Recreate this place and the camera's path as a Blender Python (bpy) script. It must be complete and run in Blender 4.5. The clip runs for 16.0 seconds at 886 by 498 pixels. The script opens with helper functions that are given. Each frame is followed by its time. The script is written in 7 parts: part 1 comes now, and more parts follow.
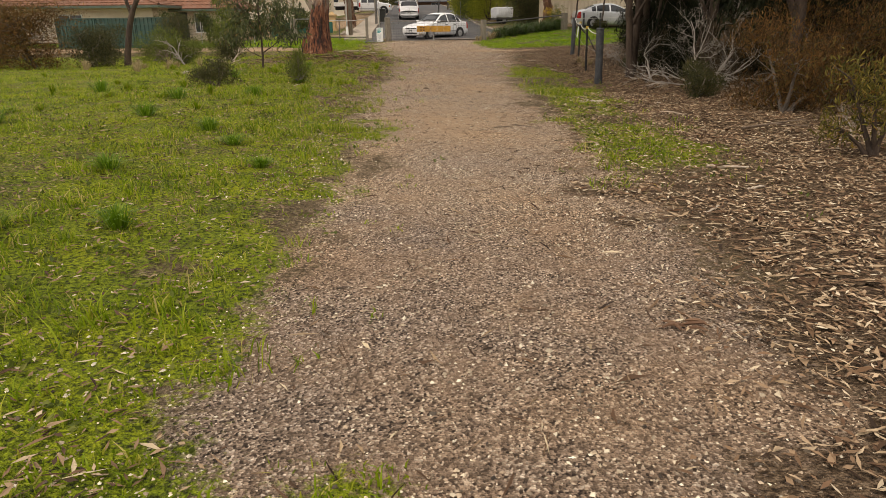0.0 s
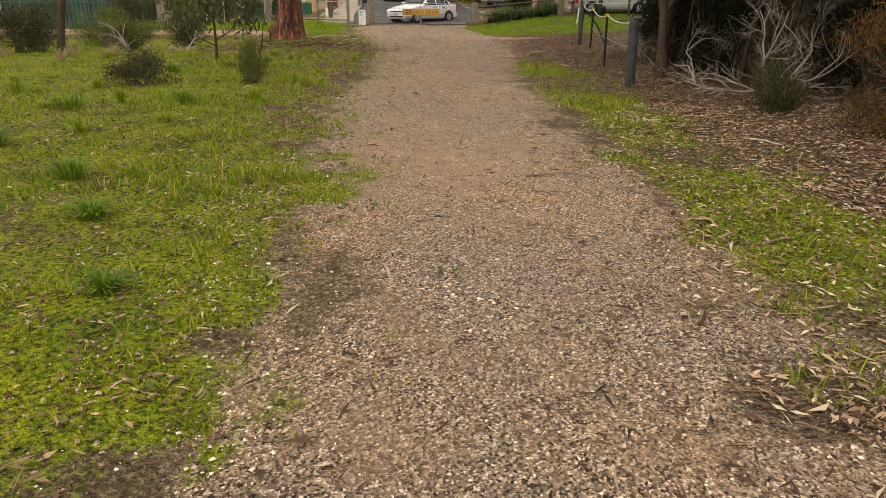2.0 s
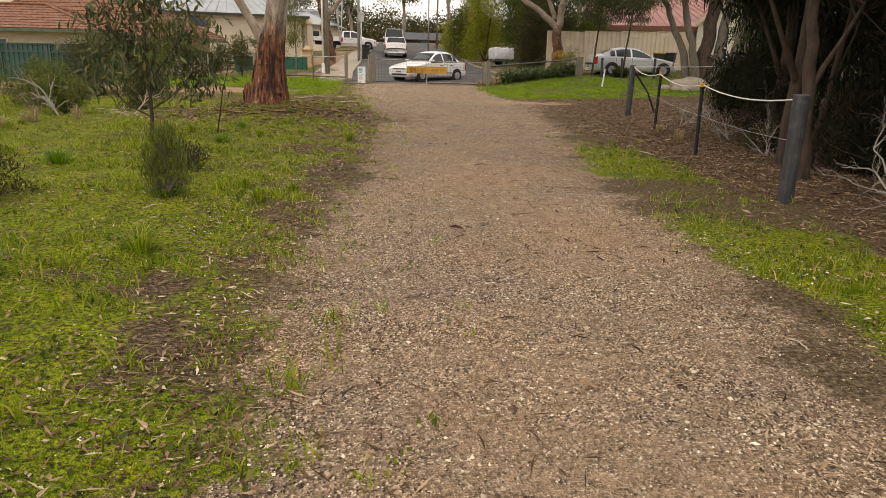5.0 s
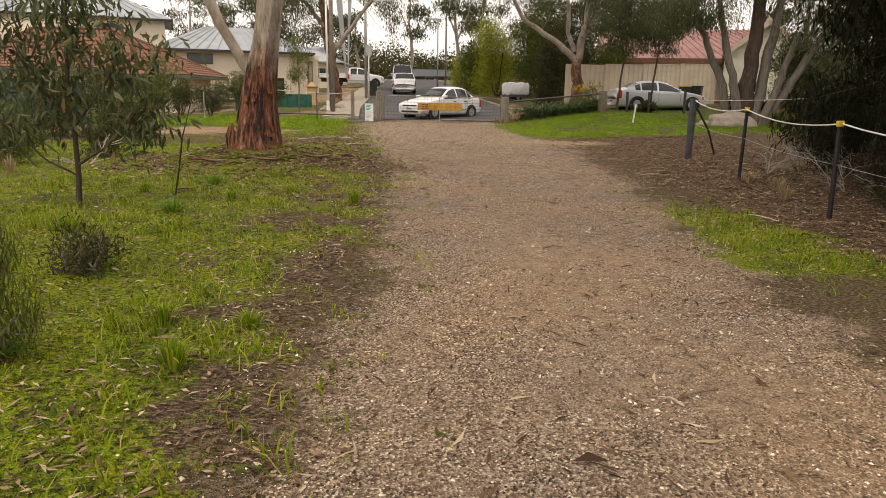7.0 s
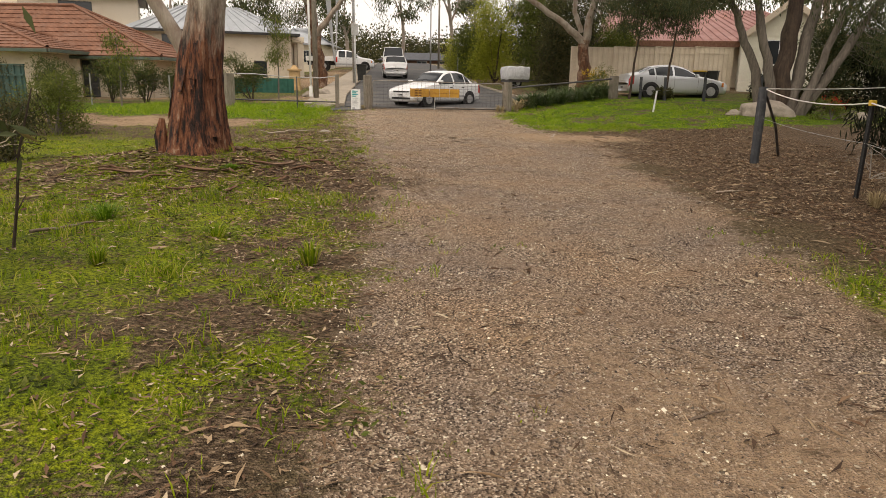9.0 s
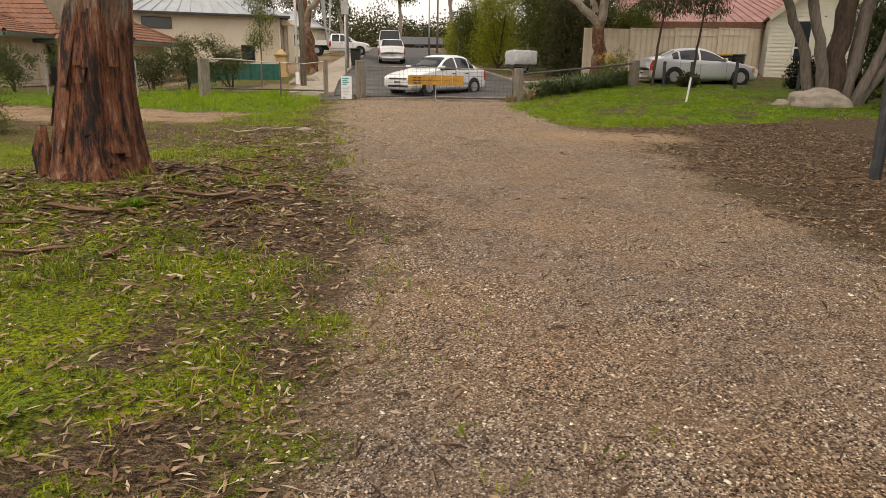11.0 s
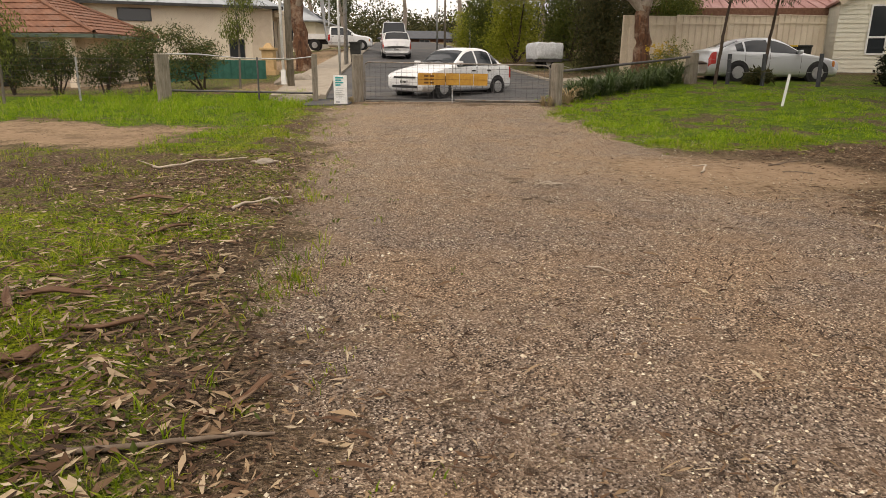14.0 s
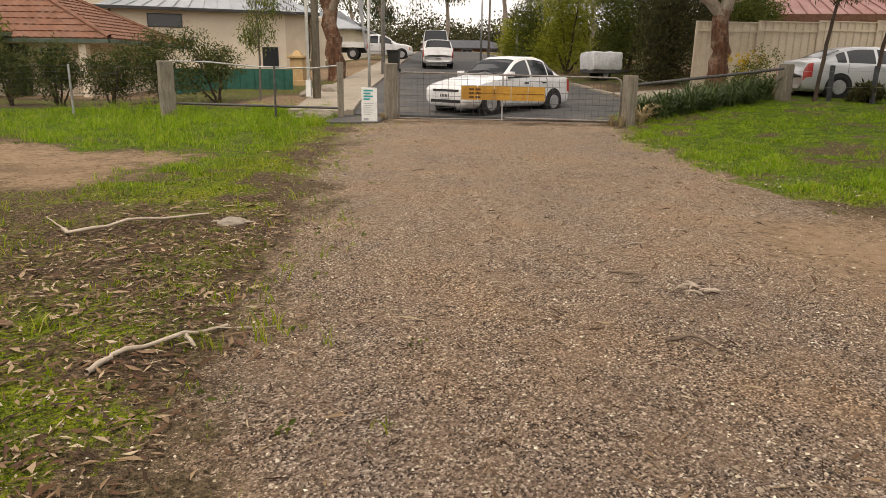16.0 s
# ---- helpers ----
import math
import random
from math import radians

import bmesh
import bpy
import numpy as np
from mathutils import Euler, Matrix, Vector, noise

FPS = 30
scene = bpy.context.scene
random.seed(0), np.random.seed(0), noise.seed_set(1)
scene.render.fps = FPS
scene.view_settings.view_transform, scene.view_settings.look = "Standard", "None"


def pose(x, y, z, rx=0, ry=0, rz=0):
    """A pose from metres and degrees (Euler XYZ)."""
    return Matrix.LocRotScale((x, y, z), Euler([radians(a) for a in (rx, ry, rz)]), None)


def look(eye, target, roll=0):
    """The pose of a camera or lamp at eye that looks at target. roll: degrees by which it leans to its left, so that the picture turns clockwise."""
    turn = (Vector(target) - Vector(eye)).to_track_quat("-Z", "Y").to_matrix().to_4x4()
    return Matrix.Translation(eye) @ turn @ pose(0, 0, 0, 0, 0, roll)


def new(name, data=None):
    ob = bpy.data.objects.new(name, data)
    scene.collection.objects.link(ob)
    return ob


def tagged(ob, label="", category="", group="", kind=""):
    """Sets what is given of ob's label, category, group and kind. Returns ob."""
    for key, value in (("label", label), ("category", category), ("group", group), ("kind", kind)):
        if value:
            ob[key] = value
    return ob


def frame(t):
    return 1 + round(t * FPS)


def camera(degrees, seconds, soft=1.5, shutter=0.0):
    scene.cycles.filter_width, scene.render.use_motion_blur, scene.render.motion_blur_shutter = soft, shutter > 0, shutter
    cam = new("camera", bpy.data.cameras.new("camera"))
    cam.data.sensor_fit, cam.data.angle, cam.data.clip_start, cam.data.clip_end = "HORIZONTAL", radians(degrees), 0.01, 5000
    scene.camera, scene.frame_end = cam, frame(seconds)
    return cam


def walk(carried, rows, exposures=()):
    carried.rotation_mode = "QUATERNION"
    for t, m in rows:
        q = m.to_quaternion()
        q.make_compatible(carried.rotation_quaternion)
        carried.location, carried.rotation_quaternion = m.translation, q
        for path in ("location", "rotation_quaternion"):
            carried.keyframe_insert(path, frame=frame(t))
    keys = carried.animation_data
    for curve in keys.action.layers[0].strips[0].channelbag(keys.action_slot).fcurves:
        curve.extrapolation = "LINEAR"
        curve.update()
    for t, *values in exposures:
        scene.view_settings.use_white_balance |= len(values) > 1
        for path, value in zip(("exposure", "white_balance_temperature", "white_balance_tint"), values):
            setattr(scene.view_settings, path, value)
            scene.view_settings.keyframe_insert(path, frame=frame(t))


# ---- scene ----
cam = camera(67.4, 16.0, soft=0.7)
PATH = [
    (0, (1.904, -24.049, 1.074), (1.861, -22.156, 0.428), -0.7),
    (0.5, (1.867, -23.394, 1.094), (1.935, -21.521, 0.395), 1.7),
    (1, (1.791, -22.699, 1.116), (1.806, -20.807, 0.469), 0.7),
    (1.5, (1.753, -22.064, 1.129), (1.756, -20.18, 0.459), 0.9),
    (2, (1.723, -21.38, 1.109), (1.729, -19.503, 0.418), 0.2),
    (2.5, (1.694, -20.717, 1.11), (1.701, -18.849, 0.394), 1.0),
    (3, (1.619, -20.018, 1.141), (1.58, -18.116, 0.524), 1.0),
    (3.5, (1.569, -19.336, 1.136), (1.615, -17.408, 0.606), 0.6),
    (4, (1.491, -18.644, 1.17), (1.518, -16.721, 0.621), 0.5),
    (6.5, (0.961, -15.082, 1.139), (0.995, -13.14, 0.661), 2.3),
    (7, (0.923, -14.467, 1.128), (0.922, -12.517, 0.683), 0.8),
    (7.5, (0.879, -13.811, 1.099), (0.859, -11.882, 0.573), 3.1),
    (8, (0.883, -13.136, 1.101), (0.937, -11.208, 0.575), 3.3),
    (8.5, (0.826, -12.376, 1.109), (0.797, -10.472, 0.496), 1.1),
    (9, (0.771, -11.599, 1.161), (0.796, -9.66, 0.673), 1.0),
    (9.5, (0.7, -10.922, 1.149), (0.692, -8.972, 0.705), 0.7),
    (9.7, (0.723, -10.643, 1.171), (0.715, -8.693, 0.724), -0.2),
    (11.8, (0.553, -7.636, 1.189), (0.609, -5.717, 0.628), 1.5),
    (12, (0.527, -7.324, 1.167), (0.595, -5.404, 0.61), 1.2),
    (12.5, (0.436, -6.518, 1.237), (0.453, -4.597, 0.678), 2.0),
    (13, (0.362, -5.771, 1.216), (0.446, -3.852, 0.658), 0.5),
    (13.5, (0.334, -4.998, 1.232), (0.426, -3.066, 0.726), 1.9),
    (14, (0.317, -4.242, 1.196), (0.334, -2.317, 0.653), 0.5),
    (14.5, (0.336, -3.54, 1.215), (0.389, -1.611, 0.69), 1.8),
    (15, (0.297, -2.755, 1.197), (0.246, -0.823, 0.684), 0.8),
    (15.5, (0.256, -2.032, 1.198), (0.238, -0.098, 0.688), 2.5),
    (16, (0.175, -1.32, 1.21), (0.079, 0.61, 0.692), 0.9),
]
walk(cam, [(t, look(eye, target, roll)) for t, eye, target, roll in PATH], [(0, 0.16, 7600, 14.5), (4, 0.22, 7600, 15), (9, 0.2, 7600, 15), (16, 0.24, 7500, 15)])

# ---------------- world and light: bright overcast ----------------
world = bpy.data.worlds.new("overcast")
scene.world = world
world.use_nodes = True
wn, wl = world.node_tree.nodes, world.node_tree.links
wn.clear()
sky = wn.new("ShaderNodeTexSky")
sky.sky_type = "NISHITA"
sky.sun_disc = False
sky.sun_elevation = radians(52)
sky.sun_rotation = radians(200)
sky.air_density, sky.dust_density, sky.ozone_density = 1.0, 6.0, 1.0
tame = wn.new("ShaderNodeMixRGB")
tame.inputs[0].default_value = 0.86
tame.inputs[2].default_value = (10.6, 10.8, 11.0, 1)
bg = wn.new("ShaderNodeBackground")
bg.inputs[1].default_value = 0.1
wout = wn.new("ShaderNodeOutputWorld")
wl.new(sky.outputs[0], tame.inputs[1])
wl.new(tame.outputs[0], bg.inputs[0])
wl.new(bg.outputs[0], wout.inputs[0])

sun = bpy.data.lights.new("sun", "SUN")
sun.energy, sun.angle, sun.color = 1.5, radians(25), (1.0, 0.95, 0.88)
new("sun", sun).matrix_world = look((-8, -12, 30), (0, 0, 0))

rng = np.random.default_rng(7)


# ---------------- mesh helpers ----------------
def smoothstep(a, b, v):
    k = np.clip((np.asarray(v, float) - a) / (b - a), 0, 1)
    return k * k * (3 - 2 * k)


def mesh_np(name, verts, polys, material, smooth=False):
    """A mesh from arrays; every polygon has the same number of corners."""
    me = bpy.data.meshes.new(name)
    verts, polys = np.asarray(verts, np.float32), np.asarray(polys, np.int32)
    k = polys.shape[1]
    me.vertices.add(len(verts))
    me.vertices.foreach_set("co", verts.ravel())
    me.loops.add(polys.size)
    me.loops.foreach_set("vertex_index", polys.ravel())
    me.polygons.add(len(polys))
    me.polygons.foreach_set("loop_start", np.arange(0, polys.size, k, dtype=np.int32))
    me.polygons.foreach_set("use_smooth", np.full(len(polys), smooth))
    me.update(calc_edges=True)
    me.validate()
    if material:
        me.materials.append(material)
    return me


def attach(ob, parent, label=""):
    if parent is not None:
        ob.parent = parent
    if label:
        ob["label"] = label
    return ob


def part(name, bm, material, parent=None, label="", smooth=False):
    me = bpy.data.meshes.new(name)
    bmesh.ops.recalc_face_normals(bm, faces=bm.faces[:])
    if smooth:
        for f in bm.faces:
            f.smooth = True
    bm.to_mesh(me)
    bm.free()
    if material:
        me.materials.append(material)
    return attach(new(name, me), parent, label)


def part_np(name, verts, polys, material, parent=None, label="", smooth=False):
    return attach(new(name, mesh_np(name, verts, polys, material, smooth)), parent, label)


def empty(name, m, label, category, group=""):
    ob = new(name)
    ob.matrix_basis = m
    return tagged(ob, label, category, group)


def box(bm, x0, x1, y0, y1, z0, z1, bevel=0.0, m=None):
    geo = bmesh.ops.create_cube(bm, size=1)
    vs = geo["verts"]
    for v in vs:
        v.co = Vector((x0 + (v.co.x + 0.5) * (x1 - x0), y0 + (v.co.y + 0.5) * (y1 - y0), z0 + (v.co.z + 0.5) * (z1 - z0)))
    if bevel:
        es = {e for v in vs for e in v.link_edges}
        out = bmesh.ops.bevel(bm, geom=list(es), offset=bevel, segments=2, affect="EDGES", profile=0.6)
        vs = list({v for f in out["faces"] for v in f.verts} | {v for v in vs if v.is_valid})
    if m is not None:
        bmesh.ops.transform(bm, matrix=m, verts=[v for v in vs if v.is_valid])
    return vs


def cyl(bm, r0, r1, z0, z1, sides=12, m=None, x=0.0, y=0.0):
    geo = bmesh.ops.create_cone(bm, cap_ends=True, segments=sides, radius1=r0, radius2=r1, depth=z1 - z0,
                                matrix=Matrix.Translation((x, y, (z0 + z1) / 2)))
    if m is not None:
        bmesh.ops.transform(bm, matrix=m, verts=geo["verts"])
    return geo["verts"]


def tube(points, radii, sides=6, wobble=0.0, gen=None):
    """A tube through points, as arrays of vertices and quads."""
    p = np.asarray(points, float)
    n = len(p)
    r = np.broadcast_to(np.asarray(radii, float), (n,))
    d = np.gradient(p, axis=0)
    d /= np.linalg.norm(d, axis=1)[:, None] + 1e-9
    ref = np.array([0.31, 0.17, 0.93]) if abs(d[0][2]) < 0.8 else np.array([0.93, 0.31, 0.1])
    a = np.cross(d, ref)
    a /= np.linalg.norm(a, axis=1)[:, None] + 1e-9
    b = np.cross(d, a)
    th = np.arange(sides) * 2 * math.pi / sides
    rr = r[:, None] * (1 + (wobble * (gen.random((n, sides)) - 0.5) if wobble else 0))
    v = p[:, None, :] + rr[..., None] * (np.cos(th)[None, :, None] * a[:, None, :] + np.sin(th)[None, :, None] * b[:, None, :])
    i, j = np.meshgrid(np.arange(n - 1), np.arange(sides), indexing="ij")
    k = (j + 1) % sides
    q = np.stack([i * sides + j, i * sides + k, (i + 1) * sides + k, (i + 1) * sides + j], -1).reshape(-1, 4)
    return v.reshape(-1, 3), q


def merge(pieces):
    vs, qs, o = [], [], 0
    for v, q in pieces:
        vs.append(v)
        qs.append(q + o)
        o += len(v)
    return np.concatenate(vs), np.concatenate(qs)


# ---------------- materials ----------------
def nodes_of(name):
    m = bpy.data.materials.new(name)
    m.use_nodes = True
    nt = m.node_tree
    return m, nt.nodes, nt.links, nt.nodes["Principled BSDF"]


def put(shader, socket, value):
    if socket in shader.inputs:
        shader.inputs[socket].default_value = value


def ramp_of(n, stops):
    r = n.new("ShaderNodeValToRGB")
    while len(r.color_ramp.elements) < len(stops):
        r.color_ramp.elements.new(0.5)
    for e, (p, c) in zip(r.color_ramp.elements, stops):
        e.position, e.color = p, (*c, 1)
    return r


def noise_of(n, l, coord, scale, detail=5, rough=0.6, stretch=None):
    if stretch:
        mp = n.new("ShaderNodeMapping")
        mp.inputs["Scale"].default_value = stretch
        l.new(coord, mp.inputs["Vector"])
        coord = mp.outputs["Vector"]
    t = n.new("ShaderNodeTexNoise")
    t.inputs["Scale"].default_value, t.inputs["Detail"].default_value, t.inputs["Roughness"].default_value = scale, detail, rough
    l.new(coord, t.inputs["Vector"])
    return t


def mixed(n, l, fac, a, b, mode="MIX"):
    x = n.new("ShaderNodeMixRGB")
    x.blend_type = mode
    for i, v in enumerate((fac, a, b)):
        if hasattr(v, "is_output"):
            l.new(v, x.inputs[i])
        else:
            x.inputs[i].default_value = v if i == 0 else (*v, 1)
    return x.outputs[0]


def bumped(n, l, shader, height, strength, dist=0.01):
    b = n.new("ShaderNodeBump")
    b.inputs["Strength"].default_value, b.inputs["Distance"].default_value = strength, dist
    l.new(height, b.inputs["Height"])
    l.new(b.outputs[0], shader.inputs["Normal"])


def surface(name, c1, c2, scale=6.0, rough=0.8, bump=0.25, grain=60.0, stain=None, stain_scale=1.2, metal=0.0, stretch=None,
            dist=0.006, spec=0.35):
    """A worn surface: two base tones at one scale, fine grain, and stains at a larger scale."""
    m, n, l, s = nodes_of(name)
    tc = n.new("ShaderNodeTexCoord").outputs["Object"]
    a = noise_of(n, l, tc, scale, stretch=stretch)
    g = noise_of(n, l, tc, grain, 4, stretch=stretch)
    col = ramp_of(n, [(0.3, c1), (0.7, c2)])
    l.new(a.outputs[0], col.inputs[0])
    dark = ramp_of(n, [(0.25, (0.62, 0.62, 0.62)), (0.65, (1.08, 1.08, 1.08))])
    l.new(g.outputs[0], dark.inputs[0])
    out = mixed(n, l, 0.6, col.outputs[0], dark.outputs[0], "MULTIPLY")
    if stain:
        st = noise_of(n, l, tc, stain_scale, 6, 0.7)
        k = ramp_of(n, [(0.5, (0, 0, 0)), (0.72, (1, 1, 1))])
        l.new(st.outputs[0], k.inputs[0])
        out = mixed(n, l, k.outputs[0], out, stain)
    l.new(out, s.inputs["Base Color"])
    s.inputs["Roughness"].default_value, s.inputs["Metallic"].default_value = rough, metal
    put(s, "Specular IOR Level", spec)
    if bump:
        bumped(n, l, s, g.outputs[0], bump, dist)
    return m


def island(name, stops, rough=0.75, translucent=0.0, spec=0.25):
    """Colour that changes from piece to piece of one joined mesh; leaves let light through."""
    m, n, l, s = nodes_of(name)
    geo = n.new("ShaderNodeNewGeometry")
    r = ramp_of(n, stops)
    l.new(geo.outputs["Random Per Island"], r.inputs[0])
    tc = n.new("ShaderNodeTexCoord").outputs["Object"]
    big = noise_of(n, l, tc, 1.6, 3)
    tone = ramp_of(n, [(0.3, (0.72, 0.74, 0.66)), (0.7, (1.15, 1.12, 1.0))])
    l.new(big.outputs[0], tone.inputs[0])
    col = mixed(n, l, 0.8, r.outputs[0], tone.outputs[0], "MULTIPLY")
    l.new(col, s.inputs["Base Color"])
    s.inputs["Roughness"].default_value = rough
    put(s, "Specular IOR Level", spec)
    if translucent:
        t = n.new("ShaderNodeBsdfTranslucent")
        l.new(col, t.inputs[0])
        mx = n.new("ShaderNodeMixShader")
        mx.inputs[0].default_value = translucent
        l.new(s.outputs[0], mx.inputs[1])
        l.new(t.outputs[0], mx.inputs[2])
        l.new(mx.outputs[0], n["Material Output"].inputs[0])
    return m


def paint(name, c, rough=0.25, coat=0.6, dirt=(0.3, 0.26, 0.2)):
    m, n, l, s = nodes_of(name)
    tc = n.new("ShaderNodeTexCoord").outputs["Object"]
    d = noise_of(n, l, tc, 3.0, 6, 0.7)
    k = ramp_of(n, [(0.5, (0, 0, 0)), (0.85, (0.35, 0.35, 0.35))])
    l.new(d.outputs[0], k.inputs[0])
    l.new(mixed(n, l, k.outputs[0], c, dirt), s.inputs["Base Color"])
    s.inputs["Roughness"].default_value = rough
    put(s, "Coat Weight", coat)
    return m


def glass_dark(name, tint=(0.02, 0.025, 0.03)):
    m, n, l, s = nodes_of(name)
    s.inputs["Base Color"].default_value = (*tint, 1)
    s.inputs["Roughness"].default_value = 0.08
    put(s, "Specular IOR Level", 0.6)
    return m


M_TRUNK_PALE = surface("gum_bark_pale", (0.24, 0.19, 0.15), (0.42, 0.37, 0.31), 3, 0.85, 0.5, 22, (0.20, 0.13, 0.09), 1.6, stretch=(3, 3, 0.5), dist=0.02)
M_RUSTY = surface("rusty_stringy_bark", (0.045, 0.022, 0.014), (0.20, 0.095, 0.05), 5, 0.9, 0.8, 24, (0.36, 0.27, 0.20), 2.2, stretch=(3, 3, 0.35), dist=0.025)
M_TRUNK_DARK = surface("bark_dark", (0.035, 0.025, 0.02), (0.10, 0.07, 0.05), 5, 0.9, 0.7, 30, (0.09, 0.065, 0.048), 2, stretch=(3, 3, 0.5), dist=0.02)
M_TRUNK_GREY = surface("bark_grey", (0.10, 0.085, 0.07), (0.22, 0.19, 0.16), 5, 0.9, 0.6, 30, stretch=(3, 3, 0.5), dist=0.015)
M_DEADWOOD = surface("dead_twig_wood", (0.22, 0.195, 0.17), (0.42, 0.385, 0.34), 6, 0.9, 0.4, 50)
M_STICK = surface("fallen_stick_wood", (0.10, 0.07, 0.05), (0.26, 0.20, 0.15), 8, 0.9, 0.4, 60)
M_STICK_PALE = surface("fallen_pale_wood", (0.36, 0.29, 0.22), (0.55, 0.47, 0.38), 8, 0.9, 0.4, 60)
M_POST = surface("weathered_post_timber", (0.15, 0.13, 0.10), (0.30, 0.265, 0.215), 7, 0.9, 0.6, 40, (0.12, 0.11, 0.09), 4, stretch=(4, 4, 0.4))
M_POST_DARK = surface("dark_treated_post", (0.030, 0.033, 0.038), (0.065, 0.070, 0.078), 8, 0.75, 0.4, 50, (0.10, 0.10, 0.10), 5, stretch=(3, 3, 0.4))
M_STEEL = surface("galvanised_steel", (0.34, 0.35, 0.35), (0.50, 0.51, 0.51), 9, 0.5, 0.1, 80, (0.26, 0.20, 0.15), 5, metal=0.6)
M_GATE = surface("weathered_galvanised_pipe", (0.16, 0.15, 0.135), (0.32, 0.30, 0.27), 9, 0.6, 0.1, 80, (0.20, 0.13, 0.08), 5, metal=0.3)
M_STEEL_DARK = surface("dull_steel", (0.06, 0.06, 0.065), (0.14, 0.13, 0.13), 9, 0.6, 0.1, 80, metal=0.4)
M_ROPE = surface("white_fence_tape", (0.62, 0.60, 0.55), (0.80, 0.79, 0.75), 20, 0.8, 0.2, 200)
M_WHITE = surface("white_paint", (0.72, 0.73, 0.72), (0.82, 0.83, 0.82), 5, 0.6, 0.1, 60, (0.55, 0.53, 0.48), 3)
M_CREAM = surface("cream_render", (0.56, 0.47, 0.36), (0.66, 0.57, 0.45), 1.5, 0.85, 0.2, 50, (0.48, 0.40, 0.31), 0.8)
M_CREAM2 = surface("pale_cream_render", (0.70, 0.61, 0.49), (0.79, 0.71, 0.58), 1.2, 0.85, 0.15, 50, (0.64, 0.56, 0.45), 0.6)
M_SHEET = surface("cream_steel_fence", (0.62, 0.53, 0.40), (0.72, 0.63, 0.49), 2, 0.5, 0.1, 30, (0.58, 0.49, 0.37), 1.2)
M_BOARD = surface("pale_weatherboard", (0.68, 0.66, 0.54), (0.78, 0.76, 0.64), 2, 0.7, 0.1, 40, (0.66, 0.62, 0.50), 1.5)
M_TILE = surface("terracotta_tile", (0.15, 0.068, 0.042), (0.26, 0.125, 0.078), 2.5, 0.85, 0.4, 30, (0.20, 0.12, 0.09), 1.5)
M_ROOF_GREY = surface("grey_metal_roof", (0.34, 0.37, 0.40), (0.44, 0.47, 0.50), 1.5, 0.45, 0.1, 40, (0.30, 0.32, 0.34), 0.7, metal=0.3)
M_ROOF_PINK = surface("faded_red_roof", (0.40, 0.20, 0.18), (0.54, 0.32, 0.29), 1.5, 0.6, 0.2, 30, (0.48, 0.24, 0.20), 0.8)
M_ROOF_DARK = surface("slate_roof", (0.055, 0.06, 0.07), (0.10, 0.105, 0.115), 2, 0.7, 0.2, 20)
M_FASCIA = surface("dark_fascia", (0.03, 0.032, 0.034), (0.06, 0.06, 0.06), 3, 0.5, 0.05, 50)
M_GUTTER = surface("green_gutter", (0.06, 0.09, 0.07), (0.11, 0.14, 0.11), 3, 0.5, 0.05, 50)
M_GREENFENCE = surface("dark_green_sheet", (0.025, 0.07, 0.06), (0.05, 0.11, 0.095), 2, 0.5, 0.1, 40, (0.07, 0.09, 0.07), 1.5)
M_MESH = surface("green_shade_mesh", (0.015, 0.08, 0.06), (0.03, 0.13, 0.10), 4, 0.8, 0.2, 60)
M_CONCRETE = surface("concrete", (0.27, 0.23, 0.18), (0.39, 0.34, 0.27), 2.5, 0.9, 0.3, 60, (0.28, 0.24, 0.19), 1.2)
M_ASPHALT = surface("asphalt", (0.055, 0.055, 0.057), (0.10, 0.10, 0.10), 1.5, 0.9, 0.6, 130, (0.14, 0.12, 0.10), 0.6)
M_STONE = surface("pale_boulder", (0.24, 0.205, 0.165), (0.38, 0.33, 0.275), 3, 0.9, 0.6, 25, (0.22, 0.20, 0.16), 2, dist=0.02)
M_SANDSTONE = surface("ochre_sandstone", (0.42, 0.28, 0.13), (0.55, 0.38, 0.20), 5, 0.9, 0.4, 40)
M_OCHRE = surface("ochre_sign_board", (0.42, 0.22, 0.03), (0.52, 0.29, 0.05), 4, 0.7, 0.2, 40, (0.30, 0.15, 0.03), 3, stretch=(1, 1, 4))
M_BROWNINK = surface("dark_brown_lettering", (0.09, 0.04, 0.01), (0.13, 0.06, 0.02), 6, 0.8, 0.0, 40)
M_TEAL = surface("teal_print", (0.02, 0.30, 0.32), (0.03, 0.36, 0.38), 9, 0.6, 0.0, 60)
M_GREYPRINT = surface("grey_print", (0.36, 0.37, 0.38), (0.45, 0.46, 0.47), 9, 0.6, 0.0, 60)
M_RUBBER = surface("tyre_rubber", (0.016, 0.016, 0.017), (0.03, 0.03, 0.03), 8, 0.9, 0.2, 60)
M_RIM = surface("wheel_trim", (0.38, 0.38, 0.39), (0.50, 0.50, 0.51), 8, 0.4, 0.05, 60, metal=0.5)
M_BLACK = surface("black_plastic", (0.012, 0.012, 0.013), (0.03, 0.03, 0.03), 8, 0.6, 0.1, 60)
M_BIN = surface("dark_bin_plastic", (0.02, 0.022, 0.02), (0.045, 0.045, 0.04), 4, 0.6, 0.1, 60)
M_YELLOW = surface("yellow_plastic", (0.55, 0.36, 0.03), (0.65, 0.45, 0.05), 6, 0.5, 0.0, 60)
M_BRICK = surface("brown_brick", (0.16, 0.08, 0.05), (0.26, 0.14, 0.09), 9, 0.9, 0.3, 60)
M_CARWHITE = paint("white_car_paint", (0.74, 0.75, 0.76))
